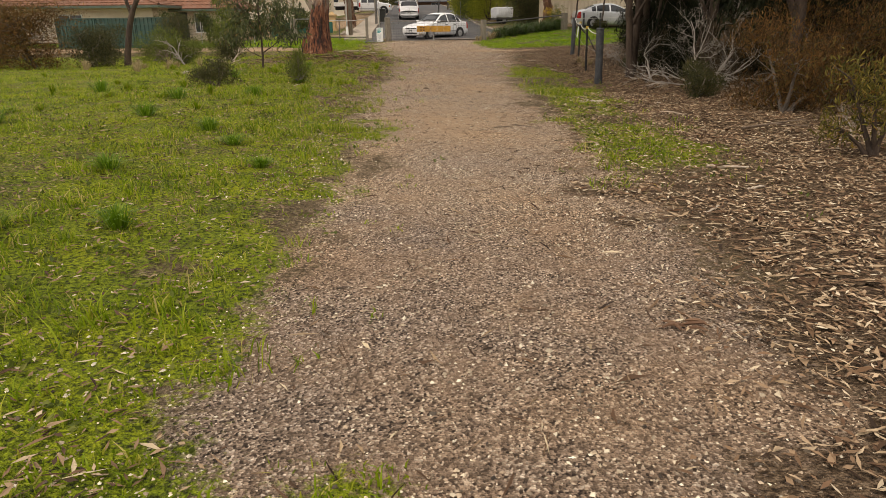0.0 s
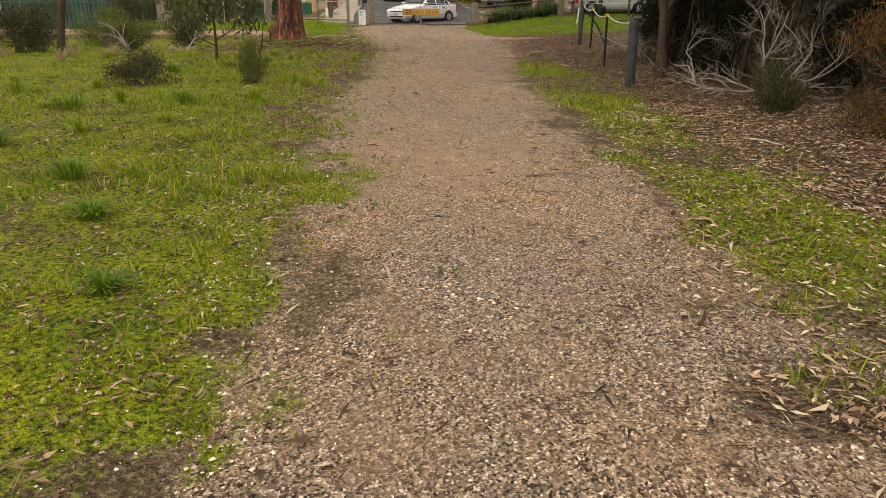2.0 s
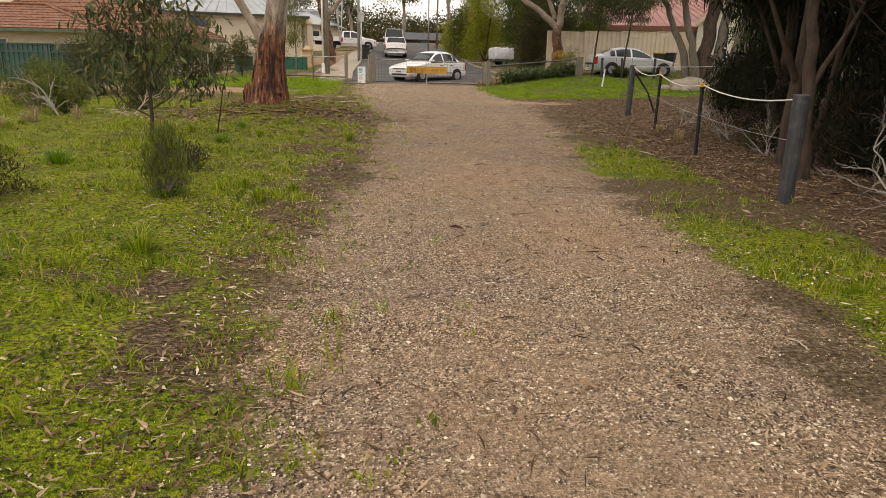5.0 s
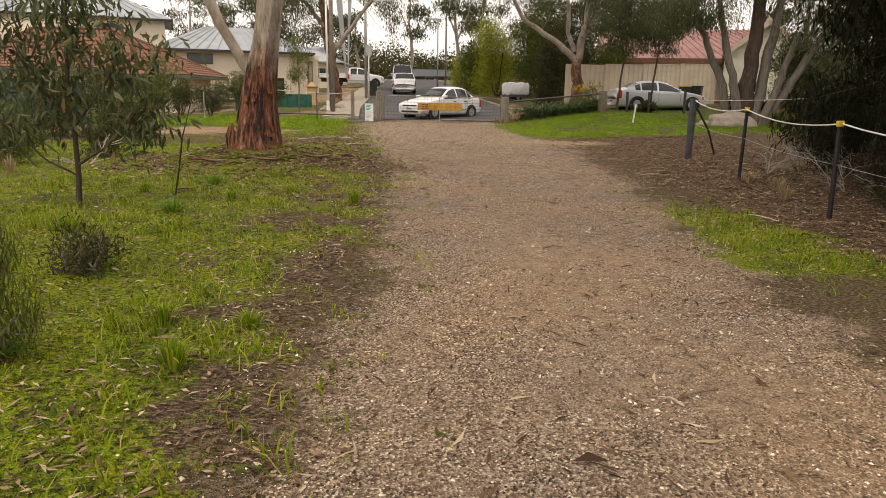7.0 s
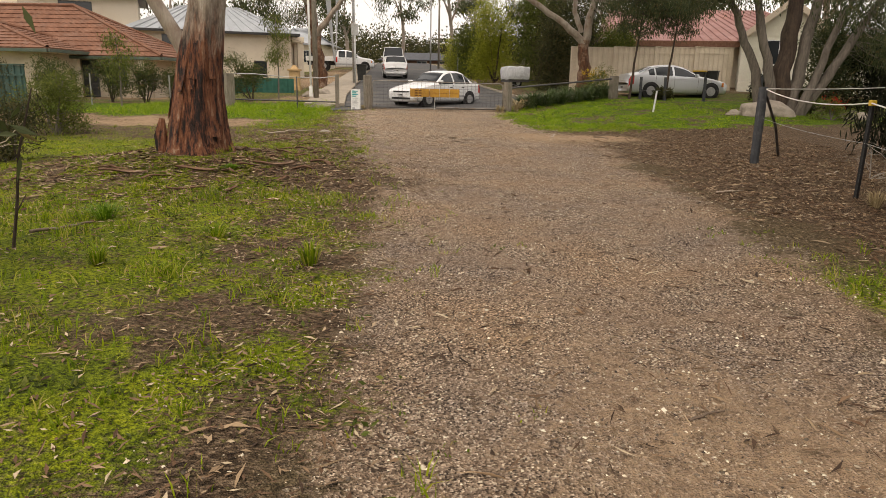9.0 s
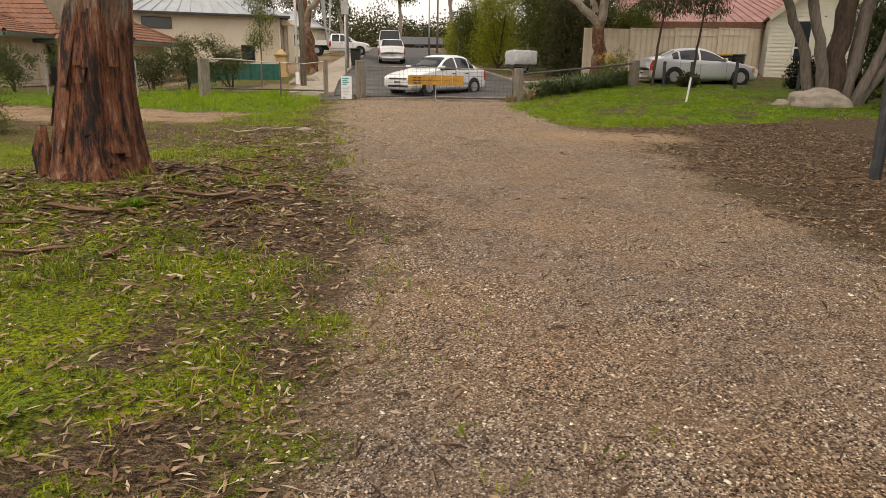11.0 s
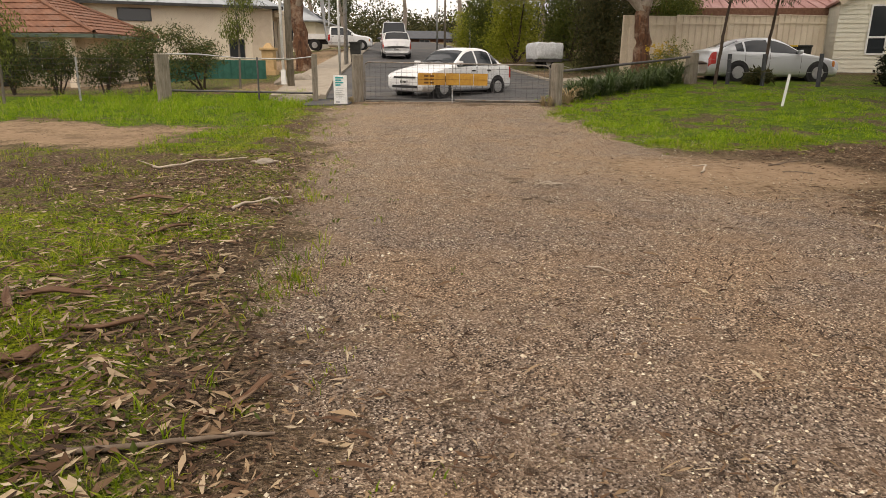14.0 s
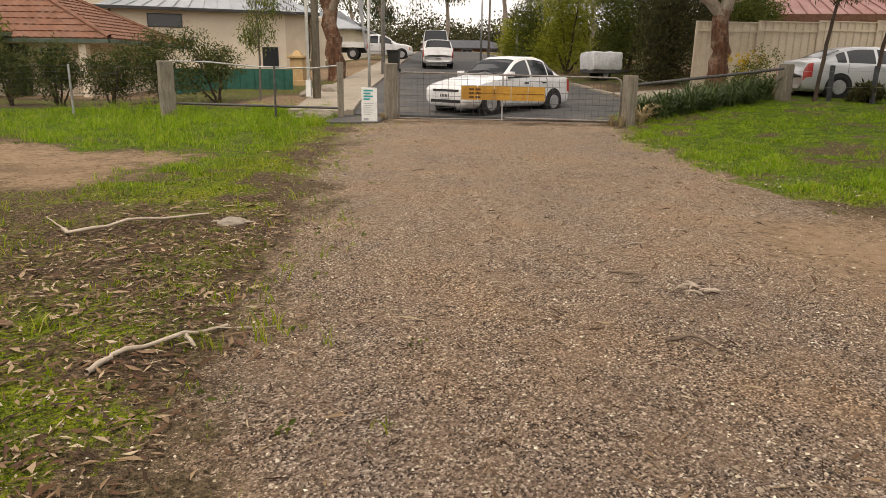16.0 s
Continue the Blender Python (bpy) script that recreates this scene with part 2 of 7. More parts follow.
M_CARSILVER = paint("silver_car_paint", (0.62, 0.64, 0.66), 0.3, 0.6, (0.5, 0.5, 0.5))
put(M_CARSILVER.node_tree.nodes["Principled BSDF"], "Metallic", 0.55)
M_GLASS = glass_dark("vehicle_glass")
M_WINDOW = glass_dark("house_glass", (0.03, 0.035, 0.04))
M_LIGHTGLASS = glass_dark("headlight_glass", (0.45, 0.47, 0.48))
M_REDLENS = paint("red_lens", (0.45, 0.02, 0.015), 0.2)
M_AMBER = paint("amber_lens", (0.5, 0.16, 0.02), 0.2)
M_TARP = surface("white_tarpaulin", (0.60, 0.62, 0.64), (0.74, 0.76, 0.78), 3, 0.45, 0.5, 12, (0.45, 0.46, 0.47), 2, dist=0.03)

L_GUM = island("gum_leaves", [(0, (0.035, 0.050, 0.020)), (0.5, (0.065, 0.085, 0.035)), (0.85, (0.10, 0.115, 0.050)), (1, (0.15, 0.12, 0.05))], 0.55, 0.25)
L_SAPLING = island("sapling_leaves", [(0, (0.045, 0.06, 0.025)), (0.5, (0.085, 0.105, 0.045)), (0.88, (0.15, 0.165, 0.08)), (1, (0.22, 0.15, 0.06))], 0.5, 0.3)
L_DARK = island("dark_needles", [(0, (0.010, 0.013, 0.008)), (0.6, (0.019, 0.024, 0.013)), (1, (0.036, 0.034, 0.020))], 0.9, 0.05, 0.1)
L_GREEN = island("shrub_leaves", [(0, (0.06, 0.085, 0.016)), (0.6, (0.13, 0.165, 0.032)), (1, (0.22, 0.23, 0.055))], 0.6, 0.38)
L_WATTLE = island("wattle_leaves", [(0, (0.06, 0.06, 0.016)), (0.5, (0.14, 0.125, 0.028)), (0.85, (0.27, 0.22, 0.04)), (1, (0.22, 0.11, 0.03))], 0.7, 0.3)
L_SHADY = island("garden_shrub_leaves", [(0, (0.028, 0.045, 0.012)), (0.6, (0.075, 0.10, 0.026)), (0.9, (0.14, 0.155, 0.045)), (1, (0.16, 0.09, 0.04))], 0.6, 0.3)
L_LIME = island("lime_conifer", [(0, (0.16, 0.19, 0.015)), (0.6, (0.36, 0.40, 0.04)), (1, (0.52, 0.50, 0.09))], 0.7, 0.4)
L_RUST = island("rusty_foliage", [(0, (0.035, 0.025, 0.012)), (0.4, (0.085, 0.05, 0.02)), (0.7, (0.17, 0.085, 0.028)), (0.85, (0.25, 0.12, 0.035)), (1, (0.12, 0.12, 0.035))], 0.85, 0.2)
L_OLIVE = island("olive_bush", [(0, (0.030, 0.035, 0.014)), (0.6, (0.065, 0.070, 0.026)), (1, (0.12, 0.10, 0.04))], 0.75, 0.15)
L_BROWN = island("brown_brush", [(0, (0.045, 0.032, 0.02)), (0.6, (0.09, 0.065, 0.04)), (1, (0.15, 0.11, 0.065))], 0.85, 0.1)
L_AGAP = island("strappy_leaves", [(0, (0.04, 0.075, 0.022)), (0.6, (0.085, 0.13, 0.045)), (1, (0.15, 0.18, 0.085))], 0.5, 0.2)
L_GRASS = island("grass_blades", [(0, (0.09, 0.155, 0.008)), (0.4, (0.19, 0.285, 0.011)), (0.75, (0.31, 0.385, 0.022)), (0.90, (0.41, 0.385, 0.06)), (1, (0.50, 0.40, 0.20))], 0.55, 0.42)
L_TUFT = island("dark_grass_blades", [(0, (0.07, 0.15, 0.010)), (0.7, (0.15, 0.27, 0.018)), (1, (0.26, 0.36, 0.05))], 0.5, 0.4)
L_STRAW = island("dry_grass", [(0, (0.28, 0.21, 0.12)), (1, (0.50, 0.41, 0.26))], 0.8, 0.15)
L_LITTER = island("leaf_litter", [(0, (0.035, 0.02, 0.013)), (0.3, (0.11, 0.06, 0.036)), (0.62, (0.20, 0.125, 0.078)), (0.88, (0.33, 0.235, 0.155)), (1, (0.52, 0.43, 0.32))], 0.8, 0.0)
L_BARKSTRIP = island("shed_bark", [(0, (0.03, 0.017, 0.010)), (0.4, (0.10, 0.052, 0.028)), (0.75, (0.22, 0.145, 0.092)), (1, (0.44, 0.34, 0.24))], 0.85, 0.0)
L_STONE = island("gravel_stones", [(0, (0.04, 0.033, 0.03)), (0.3, (0.19, 0.135, 0.108)), (0.6, (0.40, 0.30, 0.23)), (0.84, (0.64, 0.53, 0.42)), (1, (0.86, 0.80, 0.70))], 0.85, 0.0)
L_PALELEAF = island("pale_lit_leaves", [(0, (0.14, 0.075, 0.045)), (0.4, (0.30, 0.20, 0.13)), (0.8, (0.47, 0.36, 0.26)), (1, (0.62, 0.54, 0.43))], 0.8, 0.0)
L_TWIG = island("dark_twigs", [(0, (0.025, 0.015, 0.010)), (0.6, (0.08, 0.045, 0.03)), (0.88, (0.16, 0.10, 0.065)), (1, (0.45, 0.36, 0.26))], 0.85, 0.0)
L_CURL = island("curled_leaves", [(0, (0.035, 0.018, 0.011)), (0.35, (0.11, 0.056, 0.034)), (0.75, (0.25, 0.165, 0.11)), (1, (0.46, 0.37, 0.28))], 0.75, 0.0)
L_PEBBLE = island("pale_pebbles", [(0, (0.08, 0.065, 0.055)), (0.3, (0.26, 0.205, 0.16)), (0.7, (0.50, 0.42, 0.335)), (1, (0.80, 0.75, 0.66))], 0.8, 0.0)
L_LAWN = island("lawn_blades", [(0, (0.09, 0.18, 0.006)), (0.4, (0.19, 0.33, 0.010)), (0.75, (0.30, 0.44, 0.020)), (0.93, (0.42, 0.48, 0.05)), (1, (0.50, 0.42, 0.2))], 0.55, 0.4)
L_FLOWER = island("yellow_flowers", [(0, (0.45, 0.28, 0.02)), (1, (0.65, 0.45, 0.04))], 0.7, 0.1)
L_REDFLOWER = island("red_flowers", [(0, (0.25, 0.015, 0.01)), (1, (0.45, 0.04, 0.02))], 0.7, 0.1)

# ---------------- the lie of the land ----------------
LATTICE = np.random.default_rng(11).random((64, 64))


def vnoise(x, y, scale, shift=0.0):
    """Smooth value noise between 0 and 1."""
    u, v = np.asarray(x, float) * scale + 31.7 + shift, np.asarray(y, float) * scale + 17.3 + 2.1 * shift
    i, j = np.floor(u).astype(int), np.floor(v).astype(int)
    a, b = u - i, v - j
    a, b = a * a * (3 - 2 * a), b * b * (3 - 2 * b)
    g = lambda p, q: LATTICE[p % 64, q % 64]
    return (g(i, j) * (1 - a) + g(i + 1, j) * a) * (1 - b) + (g(i, j + 1) * (1 - a) + g(i + 1, j + 1) * a) * b


def height(x, y):
    x, y = np.asarray(x, float), np.asarray(y, float)
    z = 0.12 * smoothstep(4, 14, y) + 0.32 * smoothstep(3, 9, x) * smoothstep(0, 15, y)
    start = 14 + 10 * smoothstep(-8, -13, x)
    z = z + 0.05 * np.clip(y - start, 0, 45) + 0.036 * np.clip(y - start - 45, 0, 75) + 0.01 * np.clip(y - start - 120, 0, 400)
    z = z + 0.26 * np.exp(-((x + 2.3) ** 2 + (y + 2.9) ** 2) / 2.6)
    z = z + 0.10 * smoothstep(1, -2, x) * smoothstep(-5, -9, y) - 0.09 * smoothstep(3.4, 5, x) * smoothstep(-4, -8, y)
    z = z - 0.09 * np.exp(-((x + 3.3) ** 2 / 0.9 + (y - 9.6) ** 2 / 3.5))
    on_path = smoothstep(-3, 0.4, x) * (1 - smoothstep(2.8, 5, x))
    near = (1 - smoothstep(14, 20, y))
    z = z + near * (0.07 * (1 - 0.8 * on_path)) * (vnoise(x, y, 0.6) - 0.5) + near * 0.03 * (1 - 0.7 * on_path) * (vnoise(x, y, 2.3, 5) - 0.5)
    return z


def hz(x, y):
    return float(height(x, y))


LEFT = ([-30, -21, -19, -17, -14.5, -12, -9.3, -7, -5, -4, -2, 0, 1.5, 4, 7.2, 10, 12, 14.5],
        [1.2, 1.05, 1.08, 0.95, 0.65, 0.5, 0.53, 0.4, 0.15, -0.1, -0.45, -0.7, -0.85, -1.3, -1.75, -2.0, -2.1, -1.8])
RIGHT = ([-30, -20, -18.6, -14.3, -10, -5.5, -2, 0, 2, 4.6, 7.3, 11, 14.5],
         [2.9, 3.05, 3.1, 2.75, 2.8, 3.15, 3.5, 4.1, 4.5, 3.5, 3.1, 2.9, 3.3])


def masks(x, y):
    """How far each spot is gravel, grass, leaf litter and bare sand."""
    n1, n2, n3 = vnoise(x, y, 0.9, 3), vnoise(x, y, 2.6, 9), vnoise(x, y, 0.35, 21)
    n4 = vnoise(x, y, 6.5, 33)
    wob = 0.9 * (n1 - 0.5) + 0.7 * (n2 - 0.5) + 0.5 * (n4 - 0.5)
    left, right = np.interp(y, *LEFT), np.interp(y, *RIGHT)
    bare = 0.2 * smoothstep(-9, -6, y) * (1 - smoothstep(6, 9, y))
    gravel = smoothstep(-0.95, 0.45, x - left - bare + 0.9 * wob) * smoothstep(-1.0, 0.5, right - x + 0.9 * wob) * (y < 14.3)
    r_tree = np.hypot((x + 2.2) * 0.8, y + 3.1)
    litter_tree = 1 - smoothstep(1.0, 3.2, r_tree + 1.4 * wob)
    lawn_edge = 4.7 + 0.25 * np.clip(x - 3, 0, 9)
    lawn = smoothstep(-0.6, 0.8, y - lawn_edge + wob) * smoothstep(-0.3, 0.4, x - right + 0.5 * wob)
    strip = smoothstep(2.85, 3.35, x + 0.5 * wob) * (1 - smoothstep(4.0, 4.7, x + 0.7 * wob)) * smoothstep(-20.5, -18.6, y) * (1 - smoothstep(-9, -5.5, y))
    along = smoothstep(-18.5, -14.5, y)
    early = 1 - smoothstep(-16, -13, y)
    grass_left = smoothstep(0.0, 1.0, (left - x + 0.9 * wob + 0.45 * (1 - along)) / (0.95 + 0.4 * along)) * (0.55 + 0.45 * smoothstep(0.34, 0.58, 0.3 * n1 + 0.35 * n2 + 0.35 * n4))
    grass_left = grass_left * (1 - 0.5 * litter_tree * smoothstep(0.62, 0.40, n2))
    worn = smoothstep(4.3, 5.4, y + wob) * (1 - smoothstep(7.2, 8.9, y + wob + 0.12 * (x + 4))) * smoothstep(-3.0, -4.2, x + 0.5 * wob)
    tan = np.clip(np.exp(-((x - 3.9) ** 2 / 2.4 + (y - 3.4) ** 2 / 2.2)) * (0.8 + 0.9 * n1), 0, 1)
    sandy = np.clip(0.8 * worn * (0.6 + 0.6 * n2) + tan, 0, 1)
    # Extra tan share lightens the middle of the track from y -20 to -6.
    sandy = np.clip(sandy + 0.6 * np.exp(-((x - 1.9) / 1.1) ** 2) * smoothstep(-20, -17, y) * (1 - smoothstep(-10, -6, y)) * (0.3 + n1), 0, 1)
    grass = np.clip(grass_left * (1 - worn) + 0.9 * strip * (0.3 + 0.7 * smoothstep(0.3, 0.6, n1)) + lawn * (0.30 + 0.68 * smoothstep(0.32, 0.60, 0.35 * n1 + 0.4 * n2 + 0.25 * n4)), 0, 1)
    band = smoothstep(0.0, 2.5, y) * (1 - smoothstep(4.0, 5.4, y)) * smoothstep(0.3, -1, x - left)
    grass = grass * (1 - 0.6 * band)
    moss = np.exp(-((x - left + 0.1) / 0.55) ** 2) * (0.35 + 0.5 * n2)
    grass = np.clip(grass + 0.30 * moss * (y < 13), 0, 1)
    litter = np.clip(0.9 * litter_tree + smoothstep(0, 1, (x + 0.9 * wob - 3.2 + 0.55 * early) / (1.4 - 0.5 * early)) * (1 - lawn) * (1 - 0.7 * strip) + 0.7 * band
                     + 0.6 * smoothstep(0.5, 0.72, 0.6 * n1 + 0.4 * n4) * smoothstep(0.3, -0.3, x - left)
                     + 0.8 * (1 - grass_left) * (1 - worn) * smoothstep(0.0, -0.6, x - left), 0, 1) * (1 - 0.5 * sandy) * (1 - 0.8 * tan)
    litter = np.clip(litter + 0.75 * np.exp(-((y - 13.4) / 0.55) ** 2) * (x > -2) * (x < 3.4) * (0.4 + n2), 0, 1)
    litter = np.clip(litter + 0.32 * np.exp(-((x - left + 0.45) / 0.45) ** 2) * (0.5 + n2) * (y < 9) * along, 0, 1)
    under = 1 - smoothstep(13.5, 15.5, y - 3.5 * smoothstep(3.2, 4.5, x) - 1.5 * smoothstep(-3, -4, x))
    far = 1 - under
    grass = grass * under + far * 0.45 * smoothstep(0.4, 0.6, n3)
    return gravel * under * (1 - 0.75 * tan), grass, litter * under, np.clip(sandy * under + 0.6 * far * smoothstep(0.55, 0.35, n3), 0, 1)


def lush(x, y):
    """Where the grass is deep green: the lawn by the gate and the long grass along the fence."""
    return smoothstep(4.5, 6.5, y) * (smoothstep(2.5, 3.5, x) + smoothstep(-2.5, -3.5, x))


def spread(inner0, inner1, step, outer0, outer1):
    """Even steps inside, growing steps outside."""
    mid = np.arange(inner0, inner1 + step / 2, step)
    out, s, v = [], step, inner1
    while v < outer1:
        s *= 1.22
        v += s
        out.append(v)
    back, s, v = [], step, inner0
    while v > outer0:
        s *= 1.22
        v -= s
        back.append(v)
    return np.array(back[::-1] + mid.tolist() + out)


gx, gy = spread(-8, 9, 0.12, -700, 700), spread(-25, 15, 0.12, -300, 1200)
GX, GY = np.meshgrid(gx, gy, indexing="ij")
nx, ny = len(gx), len(gy)
ii, jj = np.meshgrid(np.arange(nx - 1), np.arange(ny - 1), indexing="ij")
ground_quads = np.stack([ii * ny + jj, (ii + 1) * ny + jj, (ii + 1) * ny + jj + 1, ii * ny + jj + 1], -1).reshape(-1, 4)
rough_z = 0.012 * (vnoise(GX, GY, 7, 2) - 0.5) * (np.abs(GY) < 26)
ground_verts = np.stack([GX, GY, height(GX, GY) + rough_z], -1).reshape(-1, 3)


def ground_material():
    m, n, l, s = nodes_of("ground_cover")
    pos = n.new("ShaderNodeNewGeometry").outputs["Position"]

    def share(name):
        a = n.new("ShaderNodeAttribute")
        a.attribute_name = name
        return a.outputs["Fac"]

    fine = noise_of(n, l, pos, 9, 6, 0.7).outputs[0]
    vfine = noise_of(n, l, pos, 45, 5, 0.7).outputs[0]
    broad = noise_of(n, l, pos, 0.7, 5, 0.6).outputs[0]

    ragged = mixed(n, l, 0.55, fine, noise_of(n, l, pos, 34, 4, 0.75).outputs[0])

    def broken(fac, lo=0.35, hi=0.65):
        a = n.new("ShaderNodeMath")
        a.operation = "MULTIPLY_ADD"
        l.new(ragged, a.inputs[0])
        a.inputs[1].default_value = 2.3
        b = n.new("ShaderNodeMath")
        b.operation = "SUBTRACT"
        l.new(fac, b.inputs[0])
        b.inputs[1].default_value = 1.15
        l.new(b.outputs[0], a.inputs[2])
        r = ramp_of(n, [(lo, (0, 0, 0)), (hi, (1, 1, 1))])
        l.new(a.outputs[0], r.inputs[0])
        return r.outputs[0]

    def cells(scale):
        v = n.new("ShaderNodeTexVoronoi")
        v.inputs["Scale"].default_value = scale
        l.new(pos, v.inputs["Vector"])
        return v

    soil = ramp_of(n, [(0.36, (0.045, 0.033, 0.018)), (0.5, (0.125, 0.092, 0.050)), (0.66, (0.29, 0.215, 0.13))])
    l.new(vfine, soil.inputs[0])
    small = cells(120)
    bw = n.new("ShaderNodeRGBToBW")
    l.new(small.outputs["Color"], bw.inputs[0])
    # Darkest chips kept near black to put shade between stones into the colour.
    chip = ramp_of(n, [(0.18, (0.034, 0.025, 0.02)), (0.42, (0.165, 0.122, 0.09)), (0.72, (0.34, 0.26, 0.195)), (0.94, (0.72, 0.62, 0.50))])
    l.new(bw.outputs[0], chip.inputs[0])
    tint = ramp_of(n, [(0.36, (0.95, 0.98, 1.04)), (0.5, (1.10, 1.08, 1.05)), (0.64, (1.28, 1.16, 1.0))])
    l.new(broad, tint.inputs[0])
    gravel = mixed(n, l, 0.9, chip.outputs[0], tint.outputs[0], "MULTIPLY")
    # Multiplies the gravel lighter or darker by its place along the track.
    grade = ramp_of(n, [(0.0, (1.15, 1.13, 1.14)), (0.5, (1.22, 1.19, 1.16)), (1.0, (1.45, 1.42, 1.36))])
    l.new(share("track_tone"), grade.inputs[0])
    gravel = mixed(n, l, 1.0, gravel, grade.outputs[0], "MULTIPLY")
    dust = ramp_of(n, [(0.45, (0, 0, 0)), (0.75, (0.75, 0.75, 0.75))])
    l.new(noise_of(n, l, pos, 2.2, 6, 0.75).outputs[0], dust.inputs[0])
    gravel = mixed(n, l, dust.outputs[0], gravel, (0.37, 0.25, 0.165))
    dry = ramp_of(n, [(0.38, (0.035, 0.042, 0.008)), (0.5, (0.18, 0.235, 0.012)), (0.66, (0.36, 0.42, 0.03))])
    l.new(vfine, dry.inputs[0])
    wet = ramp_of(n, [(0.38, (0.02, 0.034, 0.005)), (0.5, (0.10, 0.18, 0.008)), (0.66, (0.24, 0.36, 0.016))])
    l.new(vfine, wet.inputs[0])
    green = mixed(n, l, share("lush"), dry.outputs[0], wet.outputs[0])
    lt = noise_of(n, l, pos, 30, 5, 0.75, (1, 2.2, 1)).outputs[0]
    leafy = ramp_of(n, [(0.38, (0.028, 0.019, 0.012)), (0.5, (0.115, 0.076, 0.046)), (0.62, (0.30, 0.215, 0.14))])
    l.new(lt, leafy.inputs[0])
    sand = ramp_of(n, [(0.3, (0.34, 0.225, 0.138)), (0.7, (0.50, 0.355, 0.23))])
    l.new(fine, sand.inputs[0])
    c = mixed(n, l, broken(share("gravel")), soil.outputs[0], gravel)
    c = mixed(n, l, broken(share("sand"), 0.3, 0.8), c, sand.outputs[0])
    c = mixed(n, l, broken(share("litter")), c, leafy.outputs[0])
    patch = ramp_of(n, [(0.34, (0.55, 0.60, 0.75)), (0.5, (0.95, 0.95, 0.9)), (0.66, (1.25, 1.12, 0.8))])
    l.new(noise_of(n, l, pos, 1.7, 5, 0.7).outputs[0], patch.inputs[0])
    sward = mixed(n, l, 1.0, green, patch.outputs[0], "MULTIPLY")
    c = mixed(n, l, broken(share("grass")), c, sward)
    l.new(c, s.inputs["Base Color"])
    s.inputs["Roughness"].default_value = 0.95
    put(s, "Specular IOR Level", 0.15)
    hgt = n.new("ShaderNodeMath")
    hgt.operation = "ADD"
    l.new(small.outputs["Distance"], hgt.inputs[0])
    l.new(vfine, hgt.inputs[1])
    bumped(n, l, s, hgt.outputs[0], 1.0, 0.02)
    return m


M_GROUND = ground_material()
ground_mesh = mesh_np("ground", ground_verts, ground_quads, M_GROUND, True)
for key, values in zip(("gravel", "grass", "litter", "sand"), masks(GX, GY)):
    ground_mesh.attributes.new(key, "FLOAT", "POINT").data.foreach_set("value", np.asarray(values, np.float32).ravel())
# High from y -19.6 to -14.5, low by -3.5, partly up again past 3.5.
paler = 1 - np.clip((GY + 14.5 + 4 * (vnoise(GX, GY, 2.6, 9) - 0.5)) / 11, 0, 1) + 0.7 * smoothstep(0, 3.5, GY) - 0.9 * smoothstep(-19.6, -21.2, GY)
ground_mesh.attributes.new("track_tone", "FLOAT", "POINT").data.foreach_set("value", np.asarray(paler, np.float32).ravel())
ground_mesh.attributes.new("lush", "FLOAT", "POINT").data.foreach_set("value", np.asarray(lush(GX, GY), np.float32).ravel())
ground = tagged(new("ground", ground_mesh), "gravel walking track through rough grass and leaf litter", "ground", kind="structure")


# ---------------- street beyond the gate ----------------
def strip(name, ys, x0, x1, lift, material, label, thick=0.0):
    """A band of paving that follows the land, with a skirt where it stands proud."""
    ys = np.asarray(ys, float)
    a, b = np.interp(ys, *x0), np.interp(ys, *x1)
    cols = np.linspace(0, 1, 7)
    X = a[:, None] * (1 - cols) + b[:, None] * cols
    Y = np.repeat(ys[:, None], 7, 1)
    Z = height(X, Y) + lift
    v = np.stack([X, Y, Z], -1)
    low = v[:, [0, -1]] - np.array([0, 0, thick + 0.1])
    full = np.concatenate([low[:, :1], v, low[:, 1:]], 1)
    k = full.shape[1]
    i, j = np.meshgrid(np.arange(len(ys) - 1), np.arange(k - 1), indexing="ij")
    q = np.stack([i * k + j, i * k + j + 1, (i + 1) * k + j + 1, (i + 1) * k + j], -1).reshape(-1, 4)
    q = np.concatenate([q, [[0, 1, k - 2, k - 1]]])
    return tagged(part_np(name, full.reshape(-1, 3), q, material), label, name, kind="structure")


KERB = ([14.3, 20, 40, 60, 140], [-2.75, -3.4, -4.7, -6.0, -12])
KERB_IN = (KERB[0], [v - 0.16 for v in KERB[1]])
PATH_IN = (KERB[0], [v - 1.55 for v in KERB[1]])
ROAD_R = ([14.4, 15.0, 17, 22, 30, 60, 140], [3.2, 3.3, 4.9, 4.2, 3.3, 2.0, -3])
ys_street = np.concatenate([np.arange(14.4, 60, 0.8), np.arange(60, 141, 5)])
road = strip("road", ys_street, KERB, ROAD_R, 0.035, M_ASPHALT, "worn grey asphalt street rising beyond the gate")
strip("kerb", ys_street, KERB_IN, KERB, 0.13, M_CONCRETE, "concrete kerb along the street", 0.1)
strip("pavement", ys_street, PATH_IN, KERB_IN, 0.10, M_CONCRETE, "pale concrete footpath beside the street", 0.1)
ROAD_R2 = (ROAD_R[0], [v + 0.15 for v in ROAD_R[1]])
strip("kerb", ys_street[8:], ROAD_R, ROAD_R2, 0.10, M_CONCRETE, "low concrete kerb on the far side", 0.1)
strip("driveway", np.arange(16.5, 22, 0.5), ([16, 22], [5.3, 4.4]), ([16, 22], [6.4, 7.2]), 0.05, M_CONCRETE, "dusty concrete driveway crossing")
strip("tar_patch", np.arange(12.9, 14.5, 0.2), ([12.8, 14.5], [-3.1, -3.3]), ([12.8, 14.5], [-1.95, -2.0]), 0.03, M_ASPHALT, "dark tar patch at the end of the footpath")


